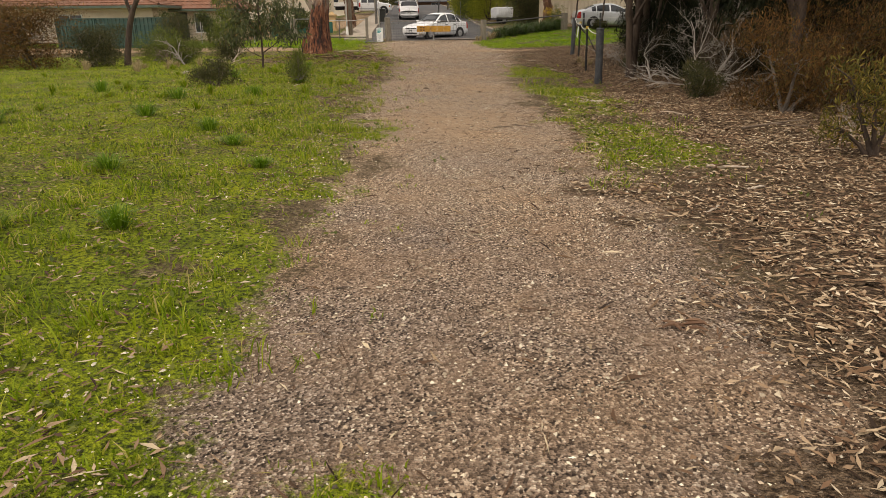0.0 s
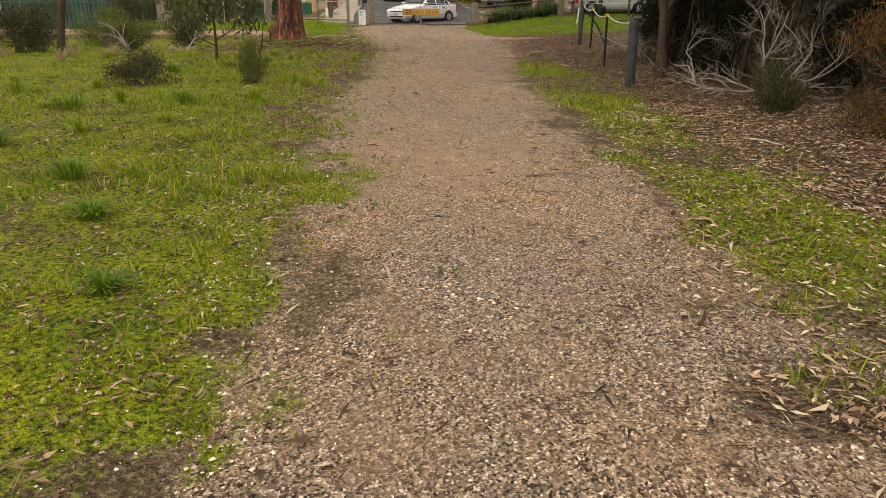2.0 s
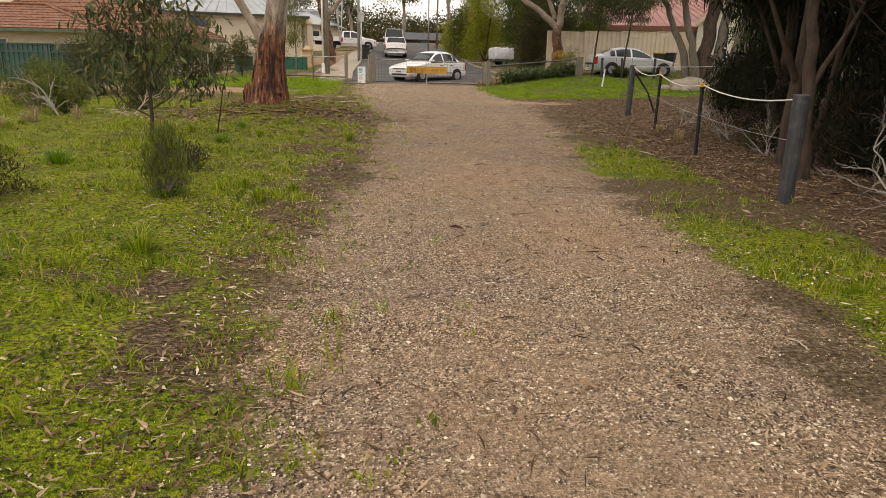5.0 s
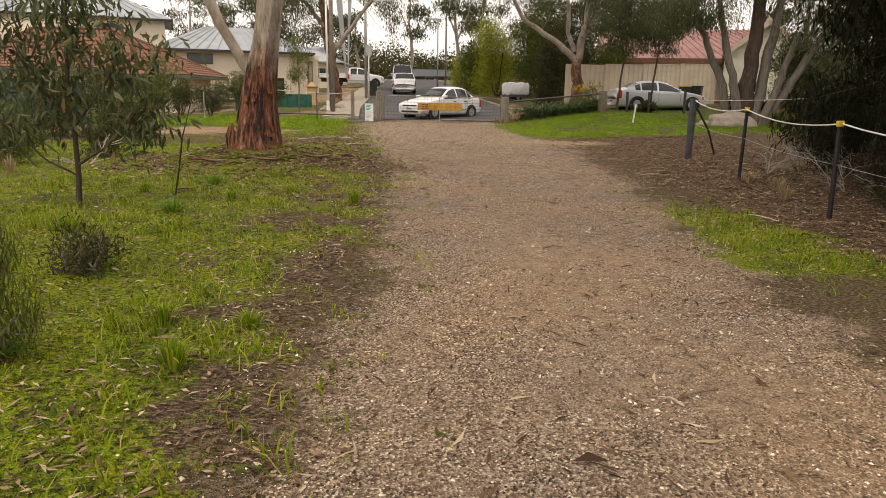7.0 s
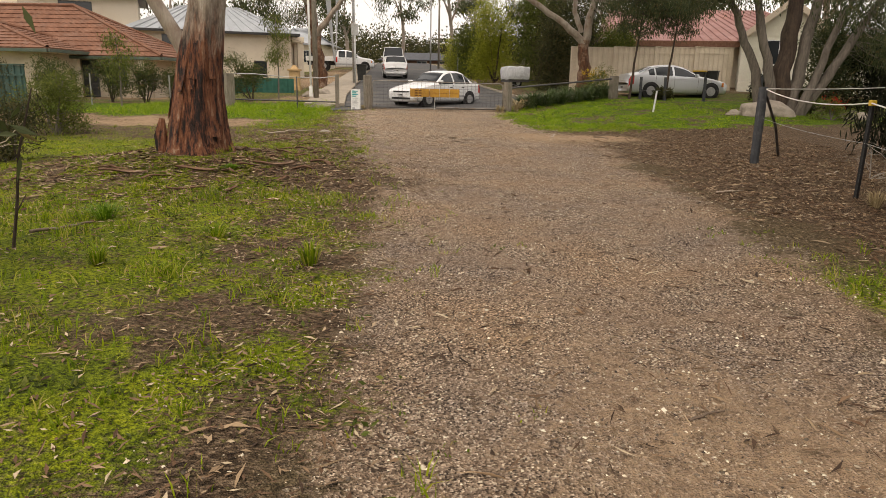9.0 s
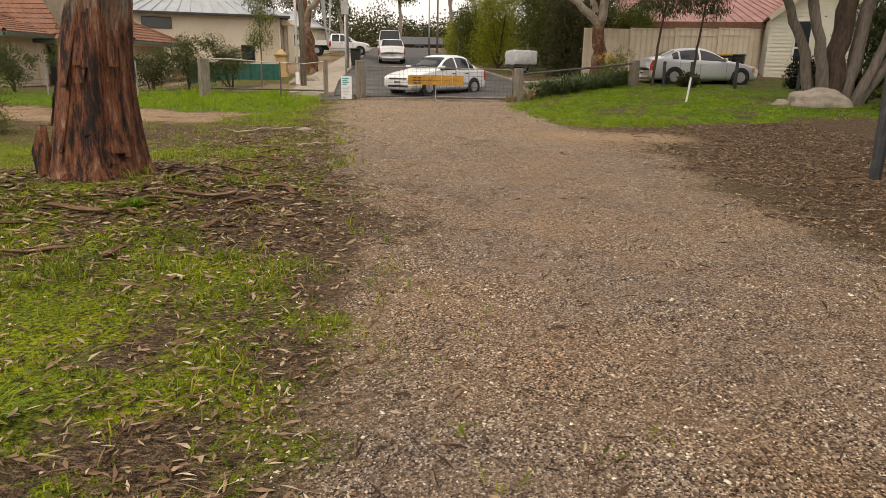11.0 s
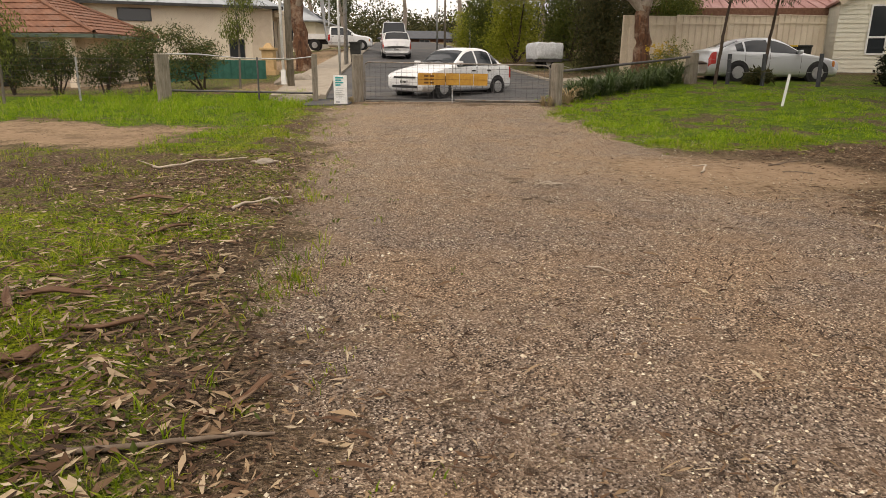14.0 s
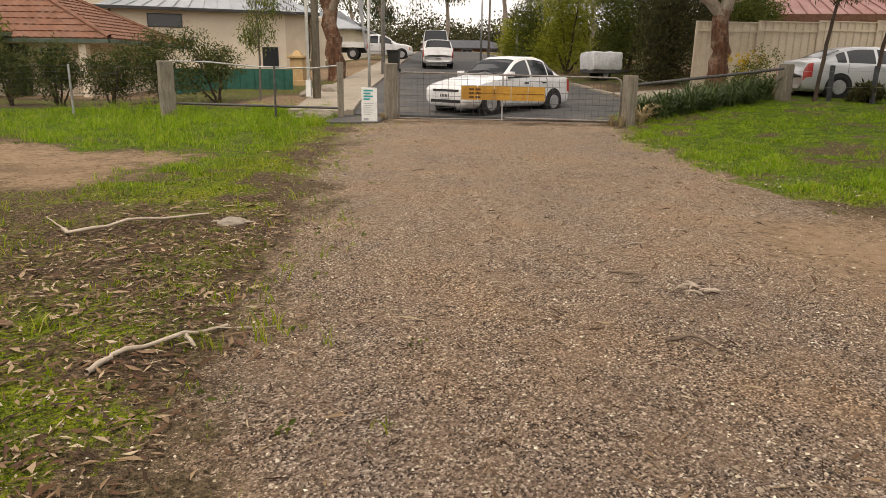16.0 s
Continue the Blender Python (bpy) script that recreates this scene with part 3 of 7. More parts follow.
# ---------------- cars ----------------
SEDAN = [(0.500, 0.26, 0.50, 0.56, 0.76, 0.66), (0.488, 0.21, 0.58, 0.65, 0.90, 0.80), (0.44, 0.18, 0.65, 0.74, 0.975, 0.88), (0.34, 0.18, 0.74, 0.84, 1.0, 0.90),
         (0.215, 0.18, 0.82, 0.925, 1.0, 0.86), (0.20, 0.18, 0.83, 0.94, 1.0, 0.84), (0.035, 0.18, 0.86, 1.345, 1.0, 0.70), (-0.04, 0.18, 0.87, 1.41, 1.0, 0.68), (-0.13, 0.18, 0.88, 1.42, 1.0, 0.68),
         (-0.225, 0.18, 0.88, 1.375, 1.0, 0.68), (-0.372, 0.19, 0.88, 1.03, 0.99, 0.76), (-0.40, 0.19, 0.87, 0.985, 0.98, 0.78), (-0.465, 0.20, 0.84, 0.96, 0.95, 0.78), (-0.49, 0.23, 0.74, 0.88, 0.90, 0.74), (-0.50, 0.28, 0.58, 0.64, 0.84, 0.66)]
COUPE = [(0.500, 0.26, 0.50, 0.58, 0.70, 0.58), (0.485, 0.20, 0.62, 0.70, 0.88, 0.74), (0.43, 0.18, 0.72, 0.80, 0.98, 0.86), (0.33, 0.18, 0.82, 0.90, 1.0, 0.88),
         (0.235, 0.18, 0.88, 0.98, 1.0, 0.86), (0.22, 0.18, 0.89, 1.00, 1.0, 0.84), (0.045, 0.18, 0.93, 1.38, 1.0, 0.68), (-0.05, 0.18, 0.95, 1.465, 1.0, 0.66), (-0.15, 0.18, 0.96, 1.46, 1.0, 0.65),
         (-0.25, 0.18, 0.97, 1.39, 1.0, 0.65), (-0.40, 0.19, 0.98, 1.12, 0.98, 0.74), (-0.43, 0.19, 0.97, 1.08, 0.97, 0.76), (-0.482, 0.20, 0.92, 1.05, 0.94, 0.76), (-0.495, 0.23, 0.76, 0.94, 0.90, 0.72), (-0.50, 0.28, 0.60, 0.68, 0.84, 0.64)]
WAGON = [(0.500, 0.24, 0.48, 0.54, 0.78, 0.66), (0.48, 0.20, 0.60, 0.66, 0.92, 0.78), (0.40, 0.18, 0.70, 0.80, 0.99, 0.86), (0.28, 0.18, 0.78, 0.90, 1.0, 0.88),
         (0.22, 0.18, 0.82, 0.95, 1.0, 0.84), (0.08, 0.18, 0.88, 1.40, 1.0, 0.74), (-0.05, 0.18, 0.88, 1.48, 1.0, 0.74), (-0.20, 0.18, 0.90, 1.50, 1.0, 0.74), (-0.36, 0.18, 0.90, 1.49, 1.0, 0.74),
         (-0.425, 0.18, 0.90, 1.45, 1.0, 0.75), (-0.475, 0.19, 0.90, 1.02, 0.97, 0.86), (-0.49, 0.22, 0.80, 0.94, 0.95, 0.84), (-0.50, 0.28, 0.55, 0.64, 0.90, 0.76)]
VAN = [(0.500, 0.26, 0.52, 0.60, 0.84, 0.74), (0.48, 0.22, 0.70, 0.80, 0.95, 0.84), (0.42, 0.20, 0.95, 1.08, 1.0, 0.88),
       (0.39, 0.20, 1.0, 1.15, 1.0, 0.86), (0.26, 0.20, 1.08, 1.86, 1.0, 0.80), (0.10, 0.20, 1.10, 1.96, 1.0, 0.80), (-0.10, 0.20, 1.10, 1.98, 1.0, 0.80), (-0.30, 0.20, 1.10, 1.98, 1.0, 0.80),
       (-0.455, 0.20, 1.10, 1.94, 1.0, 0.80), (-0.485, 0.20, 1.08, 1.20, 0.98, 0.90), (-0.495, 0.24, 0.90, 1.0, 0.96, 0.88), (-0.50, 0.30, 0.55, 0.64, 0.92, 0.84)]
CAB = [(0.500, 0.34, 0.60, 0.68, 0.80, 0.70), (0.48, 0.30, 0.80, 0.90, 0.95, 0.84), (0.38, 0.28, 0.92, 1.04, 1.0, 0.88), (0.20, 0.28, 1.00, 1.12, 1.0, 0.88),
       (0.14, 0.28, 1.02, 1.18, 1.0, 0.84), (-0.10, 0.28, 1.08, 1.66, 1.0, 0.74), (-0.25, 0.28, 1.08, 1.74, 1.0, 0.74), (-0.44, 0.28, 1.08, 1.72, 1.0, 0.76), (-0.485, 0.28, 1.06, 1.20, 0.98, 0.86), (-0.50, 0.32, 0.70, 0.80, 0.92, 0.80)]


def eased(xs, ys, q):
    """Smooth curve through points with no overshoot."""
    xs, ys, q = np.asarray(xs, float), np.asarray(ys, float), np.asarray(q, float)
    h = np.diff(xs)
    d = np.diff(ys) / h
    m = np.zeros(len(xs))
    same = d[:-1] * d[1:] > 0
    m[1:-1] = np.where(same, 2 * d[:-1] * d[1:] / np.where(same, d[:-1] + d[1:], 1), 0)
    m[0], m[-1] = d[0], d[-1]
    i = np.clip(np.searchsorted(xs, q) - 1, 0, len(h) - 1)
    t = (q - xs[i]) / h[i]
    return (ys[i] * (1 + 2 * t) * (1 - t) ** 2 + h[i] * m[i] * t * (1 - t) ** 2 + ys[i + 1] * t * t * (3 - 2 * t) + h[i] * m[i + 1] * t * t * (t - 1))


class Shell:
    """The skin of a car: smooth sections from tail to nose, each from sill (0) over the belt (3) and roof edge (5) to the middle of the roof (7)."""

    def __init__(self, stations, L, W):
        self.L, self.W = L, W
        self.st = np.array(sorted(stations), float)

    def sections(self, fx):
        low, belt, top, wb, wt = [eased(self.st[:, 0], self.st[:, k], fx) for k in range(1, 6)]
        w = self.W / 2
        y = np.stack([0.80 * wb, 0.965 * wb, wb, 0.985 * wb, 0.5 * (0.985 * wb + wt) + 0.025, wt, 0.70 * wt, 0 * wt], -1) * w
        z = np.stack([low, low + 0.09, 0.5 * low + 0.5 * belt, belt, belt + 0.52 * (top - belt), top - 0.03, top + 0.008, top + 0.022], -1)
        return y, z

    def at(self, fx, v):
        """Points at shares of the length fx and section places v (0 to 7; mirrored from 7 to 14), of one shape."""
        fx, v = np.broadcast_arrays(np.asarray(fx, float), np.asarray(v, float))
        y, z = self.sections(fx.ravel())
        u = np.where(v.ravel() > 7, 14 - v.ravel(), v.ravel())
        i = np.clip(np.floor(u).astype(int), 0, 6)
        t = u - i
        r = np.arange(len(u))
        out = []
        for a, odd in ((y, True), (z, False)):
            p1, p2 = a[r, i], a[r, i + 1]
            p0 = np.where(i > 0, a[r, np.maximum(i - 1, 0)], 2 * p1 - p2)
            p3 = np.where(i < 6, a[r, np.minimum(i + 2, 7)], -a[r, 6] if odd else a[r, 6])
            k = 0.42
            m1, m2 = k * (p2 - p0), k * (p3 - p1)
            out.append(p1 * (1 + 2 * t) * (1 - t) ** 2 + m1 * t * (1 - t) ** 2 + p2 * t * t * (3 - 2 * t) + m2 * t * t * (t - 1))
        yy = np.where(v.ravel() > 7, -out[0], out[0])
        return np.stack([fx.ravel() * self.L, yy, out[1]], -1).reshape(*fx.shape, 3)

    def side(self, fx, z):
        """Half width of the flank at a height."""
        vs = np.linspace(0.6, 6, 90)
        p = self.at(np.full(90, fx), vs)
        return float(np.interp(z, p[:, 2], p[:, 1]))


def sheet(name, grid, material, parent, lift, label=""):
    """A thin curved plate over a grid of points, standing proud by lift."""
    nrm = unit(np.cross(np.gradient(grid, axis=0), np.gradient(grid, axis=1)))
    mid = grid.mean((0, 1))
    if (nrm.mean((0, 1)) * (mid - np.array([mid[0] * 0.75, 0, 0.55]))).sum() < 0:
        nrm = -nrm
    n_, m_ = grid.shape[:2]
    v = np.concatenate([(grid + nrm * lift).reshape(-1, 3), (grid - nrm * 0.02).reshape(-1, 3)])
    i, j = np.meshgrid(np.arange(n_ - 1), np.arange(m_ - 1), indexing="ij")
    q = np.stack([i * m_ + j, (i + 1) * m_ + j, (i + 1) * m_ + j + 1, i * m_ + j + 1], -1).reshape(-1, 4)
    rim = [k for k in range(m_)] + [k * m_ + m_ - 1 for k in range(1, n_)] + [(n_ - 1) * m_ + k for k in range(m_ - 2, -1, -1)] + [k * m_ for k in range(n_ - 2, 0, -1)]
    o = n_ * m_
    rimq = [[a, b, b + o, a + o] for a, b in zip(rim, rim[1:] + rim[:1])]
    return part_np(name, v, np.concatenate([q, rimq]), material, parent, label)


def unit(v):
    return v / (np.linalg.norm(v, axis=-1, keepdims=True) + 1e-9)


def wheel_part(parent, x, y, r, side, width=0.19):
    turn = Matrix.Translation((x, y, r)) @ Matrix.Rotation(radians(90), 4, "X")
    bm = bmesh.new()
    prof = [(0.62, -0.5), (0.92, -0.5), (1.0, -0.34), (1.0, 0.34), (0.92, 0.5), (0.62, 0.5)]
    rings = []
    for a in range(28):
        th = a * 2 * math.pi / 28
        rings.append([bm.verts.new((r * p * math.cos(th), r * p * math.sin(th), w * width)) for p, w in prof])
    for a in range(28):
        for b in range(6):
            bm.faces.new((rings[a][b], rings[a][(b + 1) % 6], rings[(a + 1) % 28][(b + 1) % 6], rings[(a + 1) % 28][b]))
    bmesh.ops.transform(bm, matrix=turn, verts=bm.verts[:])
    tyre = part("tyre", bm, M_RUBBER, parent, smooth=True)
    bm = bmesh.new()
    cyl(bm, r * 0.64, r * 0.60, -0.03, 0.03, 24)
    for a in range(7):
        th = a * 2 * math.pi / 7
        box(bm, r * 0.16, r * 0.58, -0.035, 0.035, 0.02, 0.045, 0.004, Matrix.Rotation(th, 4, "Z"))
    cyl(bm, r * 0.17, r * 0.13, 0.02, 0.055, 14)
    off = -side * (width * 0.40)
    bmesh.ops.transform(bm, matrix=turn @ Matrix.Translation((0, 0, off)) @ (Matrix.Identity(4) if side < 0 else Matrix.Rotation(math.pi, 4, "X")), verts=bm.verts[:])
    part("rim", bm, M_RIM, tyre)
    # Black disc on the flank stands in for the shaded wheel well.
    bm = bmesh.new()
    cyl(bm, r * 1.17, r * 1.17, -0.10, 0.10, 24)
    bmesh.ops.transform(bm, matrix=Matrix.Translation((x, y - side * 0.022, r * 1.02)) @ Matrix.Rotation(radians(90), 4, "X"), verts=bm.verts[:])
    part("arch_shade", bm, M_BLACK, parent)


def car(name, m, stations, L, W, H, material, label, screen, rear, panes, wheels=(0.31, -0.29), r=0.285, plate=True, group="", cap=0.05):
    """screen, rear: shares of the length where the glass begins and ends; panes: those of each side window at the belt."""
    top = max(s[3] for s in stations) + 0.022
    shell = Shell([(a, b * H / top, c * H / top, d * H / top, e, f) for a, b, c, d, e, f in stations], L, W)
    ob = empty(name, m, label, "car", group)
    fx = np.concatenate([np.linspace(-0.5, -0.44, 9)[:-1], np.linspace(-0.44, 0.44, 64)[:-1], np.linspace(0.44, 0.5, 9)])
    vs = np.linspace(0, 14, 57)
    FX, VS = np.meshgrid(fx, vs, indexing="ij")
    grid = shell.at(FX, VS)
    n, k = grid.shape[:2]
    i, j = np.meshgrid(np.arange(n - 1), np.arange(k - 1), indexing="ij")
    q = np.stack([i * k + j, i * k + j + 1, (i + 1) * k + j + 1, (i + 1) * k + j], -1).reshape(-1, 4).tolist()
    q += [[a * k, (a + 1) * k, (a + 1) * k + k - 1, a * k + k - 1] for a in range(n - 1)]
    for o in (0, (n - 1) * k):
        q += [[o + t - 1, o + t, o + k - 1 - t, o + k - t] for t in range(1, 28)]
    part_np("body", grid.reshape(-1, 3), q, material, ob, smooth=True)
    for nm, (x0, x1) in (("windscreen", screen), ("rear_window", rear)):
        A, B = np.meshgrid(np.linspace(x0, x1, 9), np.linspace(5.15, 8.85, 15), indexing="ij")
        sheet(nm, shell.at(A, B), M_GLASS, ob, 0.006)
        for s in (-0.28, 0.22):
            if nm == "windscreen":
                p = shell.at(np.array([x0 - 0.002, x0 - 0.012, x0 - 0.03]), np.array([7.0 + s * 4, 7.0 + s * 2, 7.0 + s * 0.4])) + (0, 0, 0.022)
                part_np("wiper", *tube(p, [0.008] * 3, 5), M_BLACK, ob)
    for s in (1, -1):
        for x0, x1 in panes:
            cols = []
            for x in np.linspace(x0, x1, 12):
                y, z = shell.sections(np.array([x]))
                zb, zt = z[0][3] + 0.035, max(z[0][3] + 0.04, z[0][5] - cap)
                cols.append([(x * L, s * shell.side(x, h), h) for h in np.linspace(zb, zt, 6)])
            sheet("side_window", np.array(cols), M_GLASS, ob, 0.006)
        for w in wheels:
            wheel_part(ob, w * L, s * (W / 2 - 0.075), r, s)
        front = (lambda a: a) if s > 0 else (lambda a: 14 - a)
        A, B = np.meshgrid(np.linspace(0.452, 0.494, 7), front(np.linspace(2.25, 3.25, 6)), indexing="ij")
        sheet("headlight", shell.at(A, B), M_LIGHTGLASS, ob, 0.008)
        A, B = np.meshgrid(np.linspace(0.425, 0.447, 4), front(np.linspace(2.35, 3.1, 5)), indexing="ij")
        sheet("indicator", shell.at(A, B), M_AMBER, ob, 0.007)
        A, B = np.meshgrid(np.linspace(-0.497, -0.45, 7), front(np.linspace(2.1, 3.3, 6)), indexing="ij")
        sheet("tail_light", shell.at(A, B), M_REDLENS, ob, 0.008)
        A, B = np.meshgrid(np.linspace(wheels[1] + 0.085, wheels[0] - 0.085, 20), front(np.linspace(1.45, 1.75, 4)), indexing="ij")
        sheet("rubbing_strip", shell.at(A, B), M_GREYPRINT if material is M_CARWHITE else material, ob, 0.010)
        for x in [panes[0][0] + 0.012] + [p[1] for p in panes[:2]]:
            A, B = np.meshgrid([x - 0.0012, x + 0.0012], front(np.linspace(0.7, 3.0, 8)), indexing="ij")
            sheet("door_seam", shell.at(A, B), M_BLACK, ob, 0.002)
        zm = 0.68 * H
        xm = panes[0][0] * L - 0.03
        bm = bmesh.new()
        box(bm, xm - 0.07, xm + 0.05, s * (W / 2 + 0.03) - 0.09, s * (W / 2 + 0.03) + 0.09, zm - 0.06, zm + 0.06, 0.03)
        part("mirror", bm, material, ob)
        for x0, x1 in panes[:2]:
            hx = x1 * L + 0.14
            zh = shell.sections(np.array([x1]))[1][0][3] - 0.10
            yh = s * shell.side(x1, zh)
            bm = bmesh.new()
            box(bm, hx - 0.08, hx + 0.08, yh - 0.02, yh + 0.02, zh - 0.018, zh + 0.018, 0.008)
            part("door_handle", bm, M_BLACK if material is M_CARWHITE else material, ob)
    bm = bmesh.new()
    box(bm, 0.49 * L, 0.504 * L, -0.26 * W, 0.26 * W, 0.385 * H, 0.42 * H, 0.006)
    part("grille", bm, M_BLACK, ob)
    bm = bmesh.new()
    box(bm, 0.48 * L, 0.504 * L, -0.30 * W, 0.30 * W, 0.20 * H, 0.25 * H, 0.006)
    part("bumper_intake", bm, M_BLACK, ob)
    if plate:
        for sx in (0.506, -0.505):
            bm = bmesh.new()
            box(bm, sx * L - 0.006, sx * L + 0.006, -0.19, 0.19, 0.275 * H, 0.36 * H, 0.003)
            pl = part("number_plate", bm, M_WHITE, ob)
            for a in range(6):
                bm = bmesh.new()
                fx_ = sx * L + math.copysign(0.008, sx)
                box(bm, fx_ - 0.003, fx_ + 0.003, -0.15 + a * 0.052, -0.118 + a * 0.052, 0.295 * H, 0.34 * H)
                part("character", bm, M_BLACK, pl)
    return ob


def on_land(x, y, turn):
    return pose(x, y, hz(x, y) + 0.035, 0, 0, turn)


car("sedan", pose(0.72, 16.35, 0.20, 0, 0, 180 + 47), SEDAN, 3.95, 1.64, 1.41, M_CARWHITE, "white four-door sedan parked across the street end", (0.188, 0.045), (-0.245, -0.362), [(0.165, -0.045), (-0.065, -0.225), (-0.238, -0.30)], (0.318, -0.297))
car("silver_sedan", pose(11.35, 19.2, 0.62, 0, 0, 3), COUPE, 4.5, 1.78, 1.44, M_CARSILVER, "silver sedan parked beside the cream fence", (0.21, 0.055), (-0.27, -0.39), [(0.175, -0.05), (-0.07, -0.235), (-0.25, -0.305)], (0.32, -0.28), 0.32)
car("station_wagon", on_land(-2.35, 39.0, 95), WAGON, 4.6, 1.70, 1.50, M_CARWHITE, "white station wagon parked at the kerb", (0.205, 0.10), (-0.43, -0.47), [(0.15, -0.03), (-0.05, -0.22), (-0.24, -0.40)], (0.33, -0.28), 0.30, group="parked vehicles")
car("van", on_land(-2.95, 46.0, 95), VAN, 4.5, 1.72, 2.05, M_CARWHITE, "white van parked behind a station wagon", (0.38, 0.28), (-0.458, -0.482), [(0.33, 0.12), (0.10, -0.14), (-0.16, -0.42)], (0.36, -0.30), 0.31, group="parked vehicles", cap=0.18)
ute = car("utility_truck", on_land(-6.6, 50.5, 4), CAB, 3.4, 1.75, 1.78, M_CARWHITE, "white utility truck with an open tray", (0.12, -0.08), (-0.447, -0.48), [(0.06, -0.22), (-0.25, -0.42)], (0.26, -0.8), 0.37, False, "parked vehicles")
bm = bmesh.new()
box(bm, -4.3, -1.75, -0.88, 0.88, 0.80, 0.90, 0.02)
for s in (-0.88, 0.84):
    box(bm, -4.3, -1.75, s, s + 0.04, 0.90, 1.20, 0.01)
box(bm, -4.3, -4.26, -0.84, 0.84, 0.90, 1.20, 0.01)
part("tray", bm, M_WHITE, ute)
bm = bmesh.new()
for x in (-1.78, -1.72):
    for y in (-0.7, 0.0, 0.7):
        box(bm, x - 0.02, x + 0.02, y - 0.02, y + 0.02, 0.9, 1.75)
box(bm, -1.8, -1.7, -0.74, 0.74, 1.72, 1.78)
part("headboard", bm, M_STEEL, ute)
bm = bmesh.new()
for s in (-0.35, 0.35):
    box(bm, -4.2, 0.6, s - 0.05, s + 0.05, 0.45, 0.80, 0.01)
part("chassis", bm, M_BLACK, ute)


# ---------------- houses ----------------
def hip_roof(parent, x0, x1, y0, y1, z, rise, material, ridge0=None, ridge1=None, thick=0.12):
    """A hipped roof with thickness over a rectangle."""
    half = (y1 - y0) / 2
    ra, rb = (x0 + half if ridge0 is None else ridge0), (x1 - half if ridge1 is None else ridge1)
    ym = (y0 + y1) / 2
    top = [(x0, y0, z), (x1, y0, z), (x1, y1, z), (x0, y1, z), (ra, ym, z + rise), (rb, ym, z + rise)]
    v = [Vector(p) for p in top] + [Vector(p) - Vector((0, 0, thick)) for p in top]
    f = [(0, 1, 5, 4), (1, 2, 5), (2, 3, 4, 5), (3, 0, 4)]
    bm = bmesh.new()
    vs = [bm.verts.new(p) for p in v]
    for a in f:
        bm.faces.new([vs[i] for i in a])
        bm.faces.new([vs[i + 6] for i in reversed(a)])
    for a, b in ((0, 1), (1, 2), (2, 3), (3, 0)):
        bm.faces.new((vs[a], vs[a + 6], vs[b + 6], vs[b]))
    return part("roof", bm, material, parent), [np.array(p) for p in top], f


def courses(roof, corners, material, step=0.34, height_of=0.045, name="tile_course"):
    """Overlapping rows of roof covering laid on one slope: eave corners a, b and ridge corners c, d."""
    a, b, c, d = [np.array(p, float) for p in corners]
    slope = np.linalg.norm((c + d) / 2 - (a + b) / 2)
    n = int(slope / step)
    nrm = np.cross(b - a, d - a)
    nrm /= np.linalg.norm(nrm)
    if nrm[2] < 0:
        nrm = -nrm
    for i in range(n):
        t0, t1 = i / n, min(1, (i + 1.12) / n)
        p, q = a + (d - a) * t0, b + (c - b) * t0
        r, s = b + (c - b) * t1, a + (d - a) * t1
        m = max(2, int(np.linalg.norm(q - p) / 0.3) * 2)
        k = np.linspace(0, 1, m + 1)[:, None]
        wave = 0.022 * (np.arange(m + 1) % 2)[:, None] * nrm
        low = p + (q - p) * k + nrm * height_of + wave
        high = s + (r - s) * k + nrm * 0.012 + wave * 0.7
        base = p + (q - p) * k + nrm * 0.004
        v = np.concatenate([base, low, high])
        j = np.arange(m)
        o = m + 1
        quads = np.concatenate([np.stack([j, j + 1, o + j + 1, o + j], -1), np.stack([o + j, o + j + 1, 2 * o + j + 1, 2 * o + j], -1)])
        part_np(name, v, quads, material, roof)


def window_unit(parent, x, y, z, w, h, m, frame_mat=None, mullions=1):
    """A framed window in the plane of a wall that faces -y in the space of m."""
    frame_mat = frame_mat or M_WHITE
    bm = bmesh.new()
    for a, b, c, d in ((x - 0.05, x, z - 0.05, z + h + 0.05), (x + w, x + w + 0.05, z - 0.05, z + h + 0.05), (x, x + w, z - 0.05, z), (x, x + w, z + h, z + h + 0.05)):
        box(bm, a, b, y - 0.045, y + 0.03, c, d)
    for i in range(mullions):
        xm = x + w * (i + 1) / (mullions + 1)
        box(bm, xm - 0.02, xm + 0.02, y - 0.035, y + 0.02, z, z + h)
    bmesh.ops.transform(bm, matrix=m, verts=bm.verts[:])
    win = part("window", bm, frame_mat, parent)
    bm = bmesh.new()
    box(bm, x, x + w, y - 0.012, y + 0.01, z, z + h)
    bmesh.ops.transform(bm, matrix=m, verts=bm.verts[:])
    part("pane", bm, M_WINDOW, win)
    return win


def box_part(name, parent, material, x0, x1, y0, y1, z0, z1, bevel=0.0, m=None, label=""):
    bm = bmesh.new()
    box(bm, x0, x1, y0, y1, z0, z1, bevel)
    if m is not None:
        bmesh.ops.transform(bm, matrix=m, verts=bm.verts[:])
    return part(name, bm, material, parent, label)


I4 = Matrix.Identity(4)

